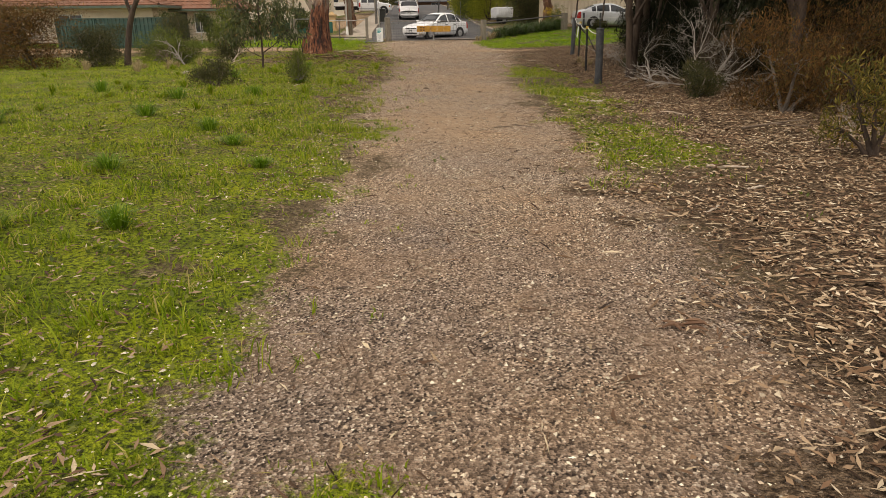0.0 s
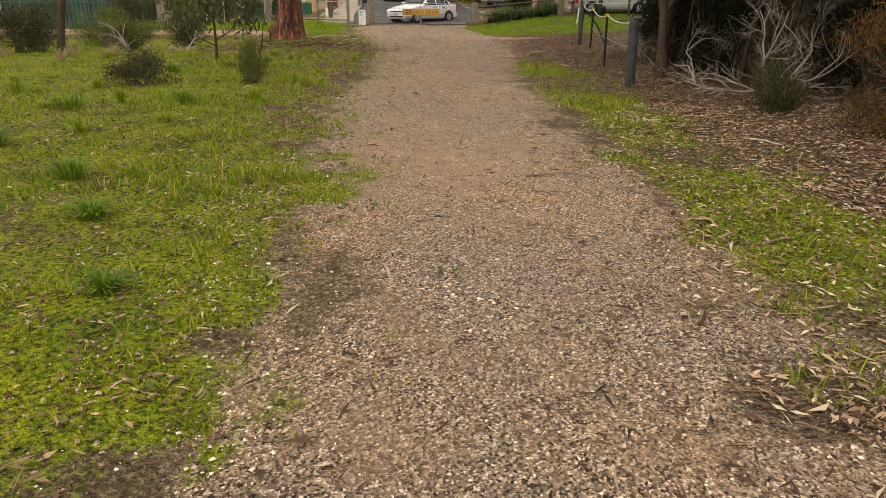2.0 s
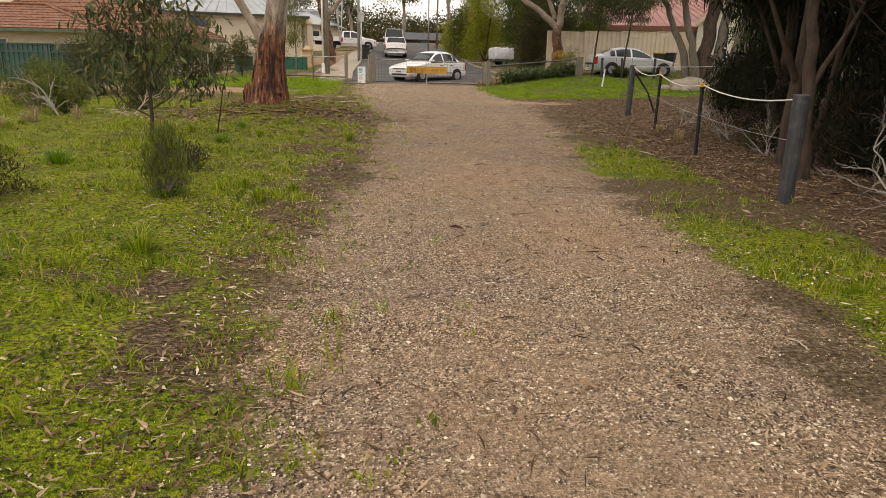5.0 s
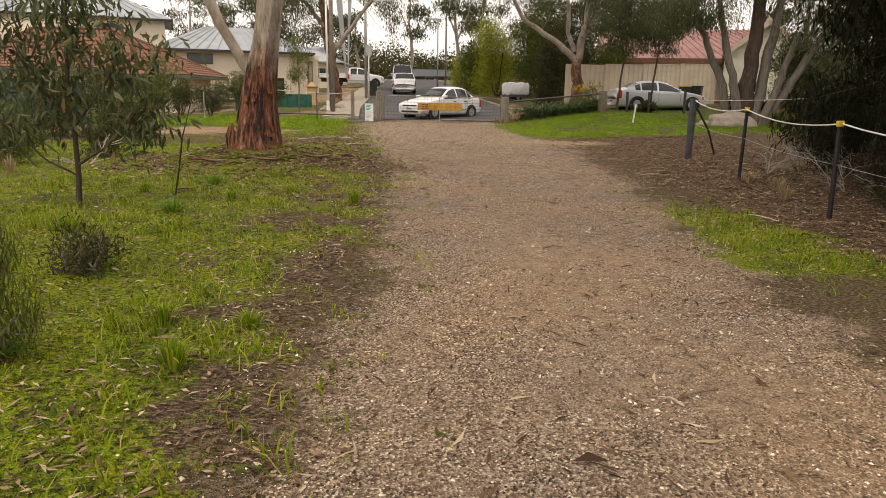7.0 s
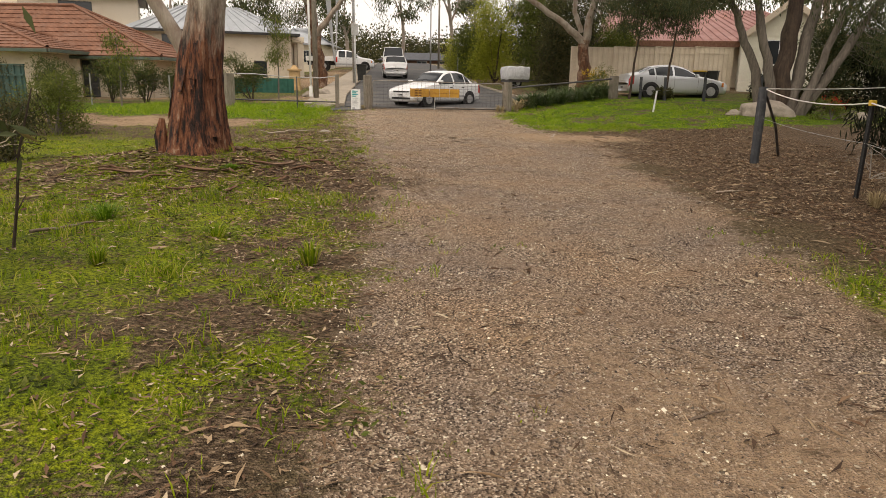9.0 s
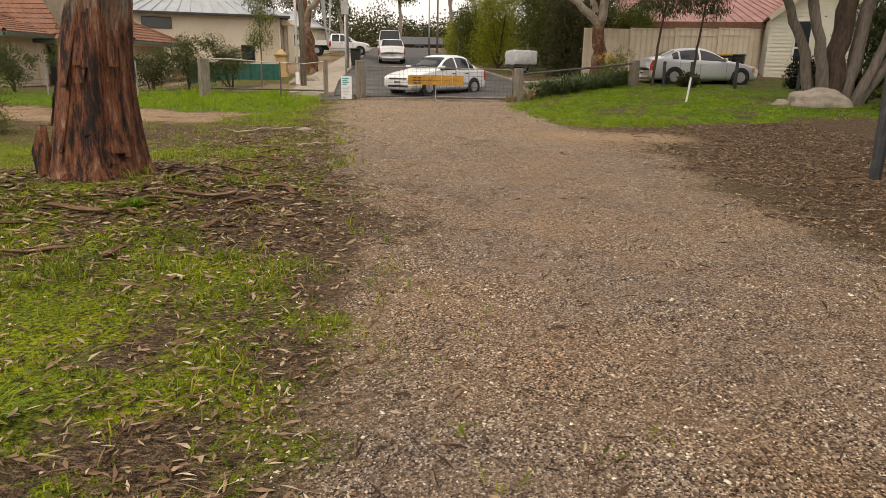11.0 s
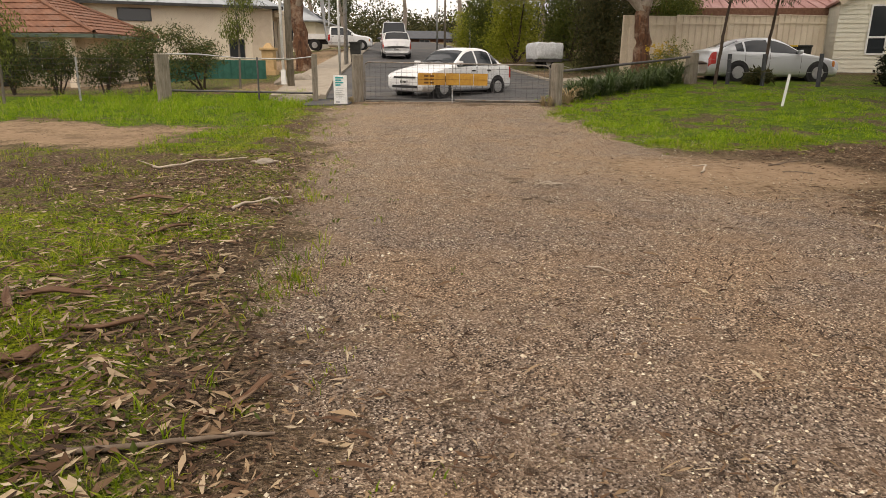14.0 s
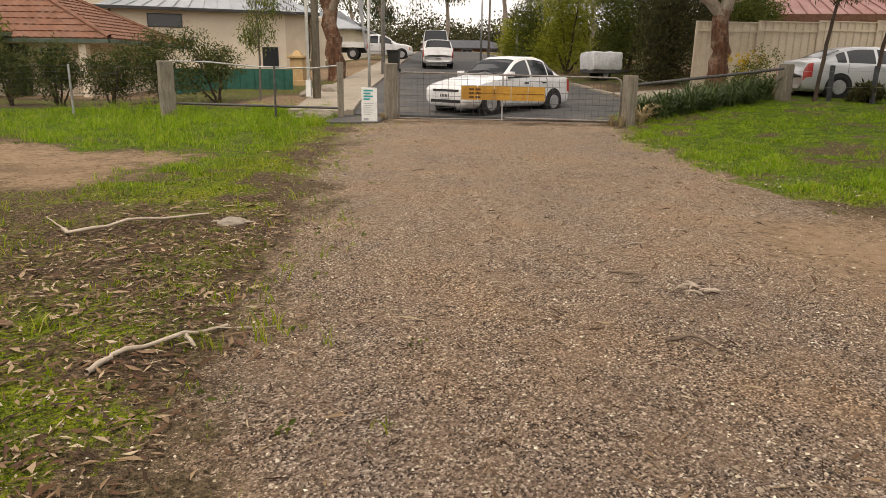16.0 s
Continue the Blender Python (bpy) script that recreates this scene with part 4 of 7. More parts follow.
# terracotta-roofed house behind the fence
h1 = empty("tiled_house", I4, "low cream house with a terracotta tiled hip roof", "house")
MAIN, NEAR = (-26.0, -12.6, 22.0, 28.0, 2.10), (-30.0, -16.2, 18.7, 24.6, 2.28)
box_part("wall", h1, M_CREAM, -25.2, -13.4, 22.8, 27.2, -0.3, MAIN[4] - 0.12)
box_part("wall", h1, M_CREAM, -29.2, -17.0, 19.5, 22.7, -0.3, NEAR[4] - 0.12)
box_part("upper_wall", h1, M_CREAM2, -30.0, -21.7, 26.2, 29.5, 1.9, 5.15)
for (x0, x1, y0, y1, z0), rise, ra, rb in ((MAIN, 2.5, -22.5, -18.1), (NEAR, 1.3, -27.0, -20.4)):
    roof, c, f = hip_roof(h1, x0, x1, y0, y1, z0, rise, M_TILE, ra, rb)
    courses(roof, (c[0], c[1], c[5], c[4]), M_TILE)
    courses(roof, (c[1], c[2], c[5], c[5]), M_TILE)
    courses(roof, (c[3], c[0], c[4], c[4]), M_TILE)
    for p, q_ in ((c[1], c[5]), (c[0], c[4]), (c[3], c[4]), (c[4], c[5]), (c[2], c[5])):
        v, q = tube([p + (0, 0, 0.06), q_ + (0, 0, 0.08)], [0.09, 0.09], 6)
        part_np("ridge_tiles", v, q, M_TILE, roof)
    box_part("gutter", h1, M_GUTTER, x0, x1, y0 - 0.10, y0 - 0.002, z0 - 0.15, z0 - 0.01, 0.01)
    box_part("gutter", h1, M_GUTTER, x1 + 0.002, x1 + 0.10, y0, y1, z0 - 0.15, z0 - 0.01, 0.01)
    box_part("soffit", h1, M_CREAM2, x0 + 0.01, x1 - 0.01, y0 + 0.01, y1 - 0.01, z0 - 0.15, z0 - 0.125)
window_unit(h1, -18.6, 22.8, 0.65, 1.5, 1.15, I4, M_WHITE, 3)
window_unit(h1, -15.6, 22.8, 0.65, 0.9, 1.15, I4)
for x in (-27.0, -23.0):
    window_unit(h1, x, 19.5, 0.6, 1.5, 1.15, I4)
box_part("door", h1, M_FASCIA, -16.85, -16.1, 22.74, 22.798, 0.0, 1.9, 0.01)
for x in (-13.8, -17.0, -19.2):
    box_part("pillar", h1, M_CREAM2, x, x + 0.26, 22.1, 22.36, -0.2, MAIN[4] - 0.155)
box_part("dado", h1, M_BRICK, -25.2, -16.87, 22.76, 22.797, -0.2, 0.6)

# large rendered house with a grey metal roof
h2 = empty("rendered_house", I4, "pale cream rendered house with grey metal roof", "house")


def wing(x0, y0, turn, length, depth, zb, ze, rise, hip=True):
    m = pose(x0, y0, 0, 0, 0, turn)
    box_part("wall", h2, M_CREAM2, 0, length, 0, depth, zb, ze, 0, m)
    roof, c, f = hip_roof(h2, -0.5, length + 0.5, -0.5, depth + 0.5, ze + 0.12, rise, M_ROOF_GREY)
    roof.matrix_basis = m
    for a, b, e, g in ((c[0], c[1], c[5], c[4]), (c[1], c[2], c[5], c[5])):
        cnt = int(np.linalg.norm(b - a) / 0.76)
        for i in range(1, cnt):
            t = i / cnt
            p = a + (b - a) * t + (0, 0, 0.03)
            up = g + (e - g) * t + (0, 0, 0.03)
            if np.allclose(e, g):
                up = p + (e - (a + b) / 2) * (1 - abs(2 * t - 1))
            v, q = tube([p, up], [0.03, 0.03], 4)
            part_np("rib", v, q, M_ROOF_GREY, roof)
    box_part("gutter", h2, M_FASCIA, -0.6, length + 0.6, -0.62, -0.505, ze - 0.06, ze + 0.10, 0.01, m)
    box_part("gutter", h2, M_FASCIA, length + 0.505, length + 0.62, -0.6, depth + 0.6, ze - 0.06, ze + 0.10, 0.01, m)
    bm = bmesh.new()
    cyl(bm, 0.05, 0.05, zb, ze - 0.05, 8, m, 0.12, -0.07)
    part("downpipe", bm, M_FASCIA, h2)
    return m


ma = wing(-31.5, 32.6, 22, 12.4, 6.5, 0.0, 6.35, 1.9)
mb = wing(-19.9, 35.4, 19, 10.6, 6.5, 0.2, 4.22, 1.9)
window_unit(h2, 2.0, 0.0, 3.35, 1.7, 0.62, mb, M_FASCIA, 0)
window_unit(h2, 8.0, 0.0, 1.35, 0.8, 1.0, mb, M_FASCIA, 0)
window_unit(h2, 7.6, 0.0, 5.25, 1.9, 0.7, ma, M_FASCIA, 1)
for i in range(3):
    box_part("portico_column", h2, M_CREAM2, 11.2, 11.65, 1.0 + i * 2.2, 1.45 + i * 2.2, 0.8, 4.2, 0.03, mb)
box_part("portico_beam", h2, M_CREAM2, 10.81, 11.7, 0.9, 6.0, 3.8, 4.19, 0.02, mb)
for i in range(2):
    box_part("side_window", h2, M_WINDOW, 10.80, 10.83, 1.8 + i * 2.2, 2.7 + i * 2.2, 1.8, 3.6, 0.0, mb)
# Flat tan panel stands in for a recess in this wall.
box_part("recess_panel", h2, M_CREAM, 9.3, 10.5, -0.03, -0.002, 0.4, 4.2, 0.0, mb)

# faded red roof house behind the sheet fence
h3 = empty("red_roofed_house", I4, "brick cottage with a faded red metal roof", "house")
m3 = pose(10.8, 28.6, 0, 0, 0, -8)
box_part("wall", h3, M_CREAM, 0, 12, 0, 8, 0.5, 3.55, 0, m3)
roof, c, f = hip_roof(h3, -0.5, 12.5, -0.8, 8.6, 3.62, 2.1, M_ROOF_PINK, 0.2, 9.4)
roof.matrix_basis = m3
for i in range(1, 26):
    a = c[0] + (c[1] - c[0]) * i / 26 + (0, 0, 0.03)
    b = c[4] + (c[5] - c[4]) * i / 26 + (0, 0, 0.03)
    v, q = tube([a, b], [0.025, 0.025], 4)
    part_np("rib", v, q, M_ROOF_PINK, roof)
box_part("fascia", h3, M_BRICK, -0.5, 12.5, -0.92, -0.805, 3.30, 3.62, 0.01, m3)
bm = bmesh.new()
for s in (-1, 1):
    v0 = Matrix.Translation((0.3 + s * 0.45, -1.0, 4.0)) @ Matrix.Rotation(s * radians(42), 4, "Y")
    box(bm, -0.68, 0.68, -0.03, 0.03, -0.06, 0.06, 0.0, v0)
box(bm, -0.12, 0.72, -1.03, -0.97, 3.66, 3.74)
box(bm, 0.27, 0.33, -1.03, -0.97, 3.7, 4.4)
bmesh.ops.transform(bm, matrix=m3, verts=bm.verts[:])
part("gable_fretwork", bm, M_CREAM2, h3)
bm = bmesh.new()
pr = [(-0.62, 3.45), (1.22, 3.45), (0.3, 4.42)]
fr = [bm.verts.new((x, -0.95, z)) for x, z in pr]
bk = [bm.verts.new((x, 1.5, z)) for x, z in pr]
bm.faces.new(fr)
bm.faces.new(bk[::-1])
for a in range(3):
    bm.faces.new((fr[a], fr[(a + 1) % 3], bk[(a + 1) % 3], bk[a]))
bmesh.ops.transform(bm, matrix=m3, verts=bm.verts[:])
part("gable", bm, M_BRICK, h3)
bm = bmesh.new()
for a in range(11):
    t0, t1 = math.pi * a / 11, math.pi * (a + 1) / 11
    for p0, p1 in ((t0, t1),):
        mm = Matrix.Translation((2.9 + 0.55 * math.cos((p0 + p1) / 2), -0.06, 2.9 + 0.55 * math.sin((p0 + p1) / 2))) @ Matrix.Rotation(-(p0 + p1) / 2, 4, "Y")
        box(bm, -0.06, 0.06, -0.05, 0.05, -0.09, 0.09, 0.0, mm)
bmesh.ops.transform(bm, matrix=m3, verts=bm.verts[:])
part("arch_moulding", bm, M_CREAM2, h3)

# weatherboard house
h4 = empty("weatherboard_house", I4, "pale weatherboard cottage with a tall sash window", "house")
m4 = pose(16.4, 23.9, -0.18, 0, 0, -22) @ Matrix.Diagonal((1.15, 1.15, 1.15, 1))
bm = bmesh.new()
out = [(0, 0.3), (9, 0.3), (9, 3.3), (3.6, 3.3), (1.8, 4.75), (0, 3.3)]
fr = [bm.verts.new((x, 0, z)) for x, z in out]
bk = [bm.verts.new((x, 7, z)) for x, z in out]
bm.faces.new(fr)
bm.faces.new(bk[::-1])
for a in range(6):
    bm.faces.new((fr[a], fr[(a + 1) % 6], bk[(a + 1) % 6], bk[a]))
bmesh.ops.transform(bm, matrix=m4, verts=bm.verts[:])
wall4 = part("wall", bm, M_BOARD, h4)
for i in range(29):
    z = 0.35 + i * 0.15
    xa, xb = (0.0, 9.0) if z < 3.2 else (max(0.02, (z + 0.15 - 3.3) * 1.8 / 1.45), 3.6 - max(0.02, (z + 0.15 - 3.3) * 1.8 / 1.45))
    if xb - xa < 0.2:
        continue
    bm = bmesh.new()
    vs = [bm.verts.new(p) for p in ((xa, -0.032, z), (xb, -0.032, z), (xb, -0.004, z + 0.16), (xa, -0.004, z + 0.16), (xa, 0.0, z), (xb, 0.0, z))]
    bm.faces.new((vs[0], vs[1], vs[2], vs[3]))
    bm.faces.new((vs[4], vs[5], vs[1], vs[0]))
    bmesh.ops.transform(bm, matrix=m4, verts=bm.verts[:])
    part("weatherboard", bm, M_BOARD, wall4)
for s, x in ((1, 0.9), (-1, 2.7)):
    mm = m4 @ Matrix.Translation((x, 3.3, 4.12)) @ Matrix.Rotation(-s * math.atan2(1.45, 1.8), 4, "Y")
    box_part("roof", h4, M_ROOF_PINK, -1.3, 1.18, -3.7, 3.9, -0.03, 0.05, 0.0, mm)
    box_part("bargeboard", h4, M_CREAM, -1.3, 1.18, -3.76, -3.702, -0.16, 0.06, 0.0, mm)
box_part("roof", h4, M_ROOF_PINK, 3.3, 9.4, -0.4, 7.4, 3.30, 3.38, 0.0, m4)
window_unit(h4, 1.0, -0.035, 1.6, 0.5, 1.55, m4, M_WHITE, 0)
box_part("sash_rail", h4, M_WHITE, 1.0, 1.5, -0.085, -0.045, 2.1, 2.17, 0.0, m4)
window_unit(h4, 5.0, -0.035, 1.6, 0.9, 1.2, m4, M_WHITE, 1)

# low dark-roofed house at the end of the street
h5 = empty("distant_house", pose(0, 0, 0), "low brick house with a dark slate roof", "house")
box_part("wall", h5, M_BRICK, -9, 5, 111, 118, 3.0, 4.75)
hip_roof(h5, -9.8, 5.8, 110, 119, 4.85, 1.35, M_ROOF_DARK)
for x in (-7.2, -2.8, 1.2):
    window_unit(h5, x, 111, 3.6, 1.6, 1.0, I4)
h6 = empty("far_cream_house", pose(0, 0, hz(-14, 62)), "cream house far up the street", "house")
box_part("wall", h6, M_CREAM2, -17, -11, 60, 68, -0.5, 2.6)
hip_roof(h6, -17.8, -10.2, 59.3, 68.7, 2.7, 1.8, M_ROOF_GREY)
window_unit(h6, -13.5, 60, 0.9, 1.4, 1.1, I4)


# ---------------- fences ----------------
def sheet_fence(name, p, q, top_rise, material, label, pitch=0.26, hgt=1.85, rail=True):
    """Ribbed steel fence between two points on the land."""
    p, q = np.array(p, float), np.array(q, float)
    length = np.linalg.norm(q - p)
    ob = empty(name, I4, label, "fence")
    ang = math.atan2(*(q - p)[::-1])
    n = int(length / 2.35) + 1
    for i in range(n):
        a, b = p + (q - p) * i / n, p + (q - p) * (i + 1) / n
        za, zt = min(hz(*a), hz(*b)) - 0.05, 0
        ztop = (top_rise[0] + (top_rise[1] - top_rise[0]) * (i + 0.5) / n)
        w = np.linalg.norm(b - a)
        m = pose(a[0], a[1], 0, 0, 0, math.degrees(ang))
        k = int(w / pitch)
        xs, ysn = [], []
        for j in range(k):
            for fx, fy in ((0, 0), (0.36, 0), (0.46, 0.035), (0.90, 0.035)):
                xs.append((j + fx) * w / k)
                ysn.append(fy)
        xs.append(w)
        ysn.append(0)
        m_ = len(xs)
        v = np.array([(x, y + d, z) for d in (0, 0.012) for z in (za, ztop) for x, y in zip(xs, ysn)])
        v = (np.array(m.to_3x3()) @ v.T).T + np.array(m.translation)
        j = np.arange(m_ - 1)
        qd = np.concatenate([np.stack([j, j + 1, m_ + j + 1, m_ + j], -1), np.stack([2 * m_ + j, 3 * m_ + j, 3 * m_ + j + 1, 2 * m_ + j + 1], -1), np.stack([m_ + j, m_ + j + 1, 3 * m_ + j + 1, 3 * m_ + j], -1)])
        part_np("panel", v, qd, material, ob)
        if rail:
            box_part("post", ob, material, -0.03, 0.03, -0.05, 0.012, za, ztop + 0.02, 0.004, m)
            box_part("rail", ob, material, 0.03, w - 0.03, -0.035, -0.003, ztop - 0.30, ztop - 0.24, 0.004, m)
            box_part("cap", ob, material, 0.0, w, -0.03, 0.055, ztop + 0.003, ztop + 0.04, 0.004, m)
    return ob


sheet_fence("steel_fence", (7.4, 22.6), (16.3, 24.5), (2.9, 3.14), M_SHEET, "tall cream ribbed steel fence between the houses")
sheet_fence("green_fence", (-17.5, 9.6), (-11.3, 8.6), (1.42, 1.42), M_GREENFENCE, "dark green ribbed steel fence before the tiled house", 0.2)
sheet_fence("green_fence", (-10.2, 21.5), (-6.2, 21.8), (1.15, 1.2), M_MESH, "low green shade-cloth fence behind shrubs", 0.5, 0.8, False)


def timber_post(x, y, top, r, label, square=False, lean=(0, 0), material=None, sides=12, group="fence posts"):
    z = hz(x, y)
    ob_m = pose(x, y, z, lean[0], lean[1], rng.uniform(0, 40))
    bm = bmesh.new()
    hgt = top - z
    if square:
        box(bm, -r, r, -r, r, -0.1, hgt, r * 0.18)
    else:
        cyl(bm, r * 1.04, r, -0.1, hgt, sides)
    bmesh.ops.subdivide_edges(bm, edges=[e for e in bm.edges if abs(e.verts[0].co.z - e.verts[1].co.z) > 0.3], cuts=5)
    for v in bm.verts:
        v.co.x += rng.uniform(-1, 1) * r * 0.07
        v.co.y += rng.uniform(-1, 1) * r * 0.07
    ob = part("fence_post", bm, material or M_POST)
    ob.matrix_basis = ob_m
    return tagged(ob, label, "post", group)


GL, GR = (-1.8, 14.2), (3.3, 13.36)
timber_post(GL[0] - 0.05, GL[1], 1.36, 0.125, "thick weathered timber gate post", True)
timber_post(GR[0] + 0.06, GR[1], 1.18, 0.115, "thick weathered timber gate post with wire round it", True)
timber_post(8.25, 17.3, 1.52, 0.14, "thick grey timber strainer post on the lawn", True)
timber_post(-2.95, 13.9, 1.36, 0.07, "pale squared timber post by the footpath", True)
timber_post(-6.95, 13.9, 1.34, 0.15, "thick weathered strainer post in long grass", True)

# weld-mesh gate
gate = empty("farm_gate", I4, "wide galvanised farm gate with wire mesh, shut", "gate")
ga, gb = np.array([GL[0] + 0.14, GL[1] - 0.03, 0]), np.array([GR[0] - 0.12, GR[1] + 0.0, 0])


def on_gate(u, z, off=0.0):
    p = ga + (gb - ga) * u
    return np.array([p[0] - 0.16 * off, p[1] - off, z])


B0, T0, B1, T1 = 0.15, 1.17, 0.20, 1.12
lo = lambda u: B0 + (B1 - B0) * u
hi = lambda u: T0 + (T1 - T0) * u
outline = [on_gate(0, lo(0))] + [on_gate(0, hi(0) - 0.12), on_gate(0.006, hi(0) - 0.04), on_gate(0.024, hi(0))] + [on_gate(u, hi(u)) for u in np.linspace(0.06, 0.94, 9)] \
    + [on_gate(0.976, hi(1)), on_gate(0.994, hi(1) - 0.04), on_gate(1, hi(1) - 0.12)] + [on_gate(1, lo(1))] + [on_gate(u, lo(u)) for u in np.linspace(0.94, 0.0, 8)]
v, q = tube(outline, [0.018] * len(outline), 8)
part_np("frame", v, q, M_GATE, gate, smooth=True)
for i in range(1, 34):
    v, q = tube([on_gate(i / 34, lo(i / 34)), on_gate(i / 34, hi(i / 34))], [0.0035, 0.0035], 4)
    part_np("upright_wire", v, q, M_STEEL_DARK, gate)
for i in range(1, 8):
    k = i / 8
    v, q = tube([on_gate(u, lo(u) + (hi(u) - lo(u)) * k) for u in (0, 0.5, 1)], [0.0035] * 3, 4)
    part_np("cross_wire", v, q, M_STEEL_DARK, gate)
v, q = tube([on_gate(0.485, 0.13), on_gate(0.485, 1.14)], [0.02, 0.02], 8)
part_np("drop_bolt", v, q, M_STEEL, gate, smooth=True)
v, q = tube([on_gate(u, 0.22, 0.04) for u in (0.5, 0.75, 0.99)], [0.022] * 3, 8)
part_np("bottom_rail", v, q, M_GATE, gate)


def gate_board(u0, u1, z0, z1, off, thick, material, name, parent, label=""):
    c = [on_gate(u0, z0, off), on_gate(u1, z0, off), on_gate(u1, z1, off), on_gate(u0, z1, off)]
    d = [on_gate(u0, z0, off - thick), on_gate(u1, z0, off - thick), on_gate(u1, z1, off - thick), on_gate(u0, z1, off - thick)]
    return part_np(name, np.array(c + d), [[0, 1, 2, 3], [7, 6, 5, 4], [0, 4, 5, 1], [1, 5, 6, 2], [2, 6, 7, 3], [3, 7, 4, 0]], material, parent, label)


sign = empty("gate_sign", I4, "ochre timber sign board wired to the gate", "sign")
for i in range(5):
    gate_board(0.297 + 0.076 * i, 0.370 + 0.076 * i, 0.60, 0.90, 0.035, 0.018, M_OCHRE, "plank", sign)
gate_board(0.297, 0.673, 0.738, 0.747, 0.040, 0.004, M_BROWNINK, "rule", sign)
for i in range(2):
    for j in range(3):
        u, z = 0.332 + 0.030 * i, 0.635 + 0.085 * j
        gate_board(u, u + 0.024, z, z + 0.045, 0.041, 0.005, M_BROWNINK, "lettering", sign)

# rail from the gate post up to the strainer
rail_r = [(GR[0] + 0.15, GR[1] + 0.02, 0.98), (5.0, 14.6, 1.12), (6.6, 15.9, 1.26), (8.1, 17.15, 1.40)]
v, q = tube(rail_r, [0.035] * 4, 8)
tagged(part_np("pipe_rail", v, q, M_STEEL_DARK, smooth=True), "dull steel pipe rail between timber posts", "rail")
v, q = tube([(GR[0] + 0.1, GR[1], 1.15), (3.9, 13.9, 1.02), (4.6, 14.4, 1.06), (6.2, 15.6, 1.22)], [0.006] * 4, 5)
tagged(part_np("loose_wire", v, q, M_STEEL), "loose pale wire hanging along the rail", "wire")

# left boundary fence
v, q = tube([(-2.95, 13.9, 1.30), (-3.6, 13.92, 1.22), (-4.9, 13.95, 1.24), (-6.0, 13.95, 1.33), (-6.85, 13.95, 1.33)], [0.016] * 5, 8)
tagged(part_np("pipe_rail", v, q, M_STEEL, smooth=True), "thin galvanised top rail of the boundary fence", "rail")
v, q = tube([(-2.95, 13.9, 0.36), (-4.9, 13.95, 0.38), (-6.85, 13.95, 0.40)], [0.028] * 3, 8)
tagged(part_np("pipe_rail", v, q, M_STEEL_DARK, smooth=True), "dull steel lower rail of the boundary fence", "rail")
wire_fence = empty("wire_fence", I4, "sagging wire mesh fence on thin steel posts", "fence")
for i in range(7):
    z = 0.18 + i * 0.15
    v, q = tube([(-6.85 - k * 1.35, 13.95 - 0.1 * k, z + hz(-6.85 - k * 1.35, 13.9) + 0.02 * math.sin(k * 2 + i)) for k in range(8)], [0.003] * 8, 4)
    part_np("strand", v, q, M_STEEL_DARK, wire_fence)
for i in range(34):
    x = -7.0 - i * 0.27
    yy = 13.95 - 0.074 * (-6.85 - x)
    v, q = tube([(x, yy, hz(x, yy) + 0.05), (x + 0.01, yy, hz(x, yy) + 1.05)], [0.0025, 0.0025], 4)
    part_np("stay_wire", v, q, M_STEEL_DARK, wire_fence)
for x in (-9.1, -11.9, -14.6, -4.45):
    yy = 13.95 - 0.074 * max(0, -6.85 - x) - 0.06
    v, q = tube([(x, yy, hz(x, yy) - 0.1), (x + 0.01, yy, hz(x, yy) + 1.12)], [0.028, 0.024], 6)
    part_np("steel_post", v, q, M_STEEL if x < -5 else M_STEEL_DARK, wire_fence)

# electric tape fence along the track
timber_post(4.63, -10.87, 0.94, 0.07, "dark treated timber post beside the track", False, (2, -4), M_POST_DARK)
timber_post(5.70, -1.33, 1.17, 0.065, "dark treated timber end post with a steel stay", False, (-3, 3), M_POST_DARK)
for (x, y, top) in ((5.0, -7.53, 0.92), (5.34, -4.5, 1.02)):
    z = hz(x, y)
    sp = empty("steel_picket", pose(x, y, z, rng.uniform(-2, 2), rng.uniform(-2, 2)), "black steel star picket with a yellow insulator", "post", "fence pickets")
    bm = bmesh.new()
    for a in range(3):
        box(bm, 0.0, 0.026, -0.004, 0.004, -0.15, top - z, 0.0, Matrix.Rotation(a * 2.0944, 4, "Z"))
    part("stake", bm, M_BLACK, sp)
    bm = bmesh.new()
    box(bm, -0.03, 0.03, -0.03, 0.03, top - z - 0.03, top - z + 0.03, 0.01)
    part("insulator", bm, M_YELLOW, sp)
v, q = tube([(5.78, -1.3, 1.02), (6.35, -0.55, 0.55), (6.75, 0.0, hz(6.75, 0))], [0.022] * 3, 7)
tagged(part_np("steel_stay", v, q, M_STEEL_DARK), "dull steel stay bracing an end post", "stay")


def sagging(points, sag, r, label, material):
    out = []
    for a, b in zip(points[:-1], points[1:]):
        a, b = np.array(a), np.array(b)
        for k in np.linspace(0, 1, 9)[:-1]:
            p = a + (b - a) * k
            p[2] -= sag * 4 * k * (1 - k)
            p[:2] += 0.012 * (rng.random(2) - 0.5)
            out.append(p)
    out.append(np.array(points[-1]))
    v, q = tube(out, [r] * len(out), 5)
    return tagged(part_np("fence_tape", v, q, material), label, "fence tape")


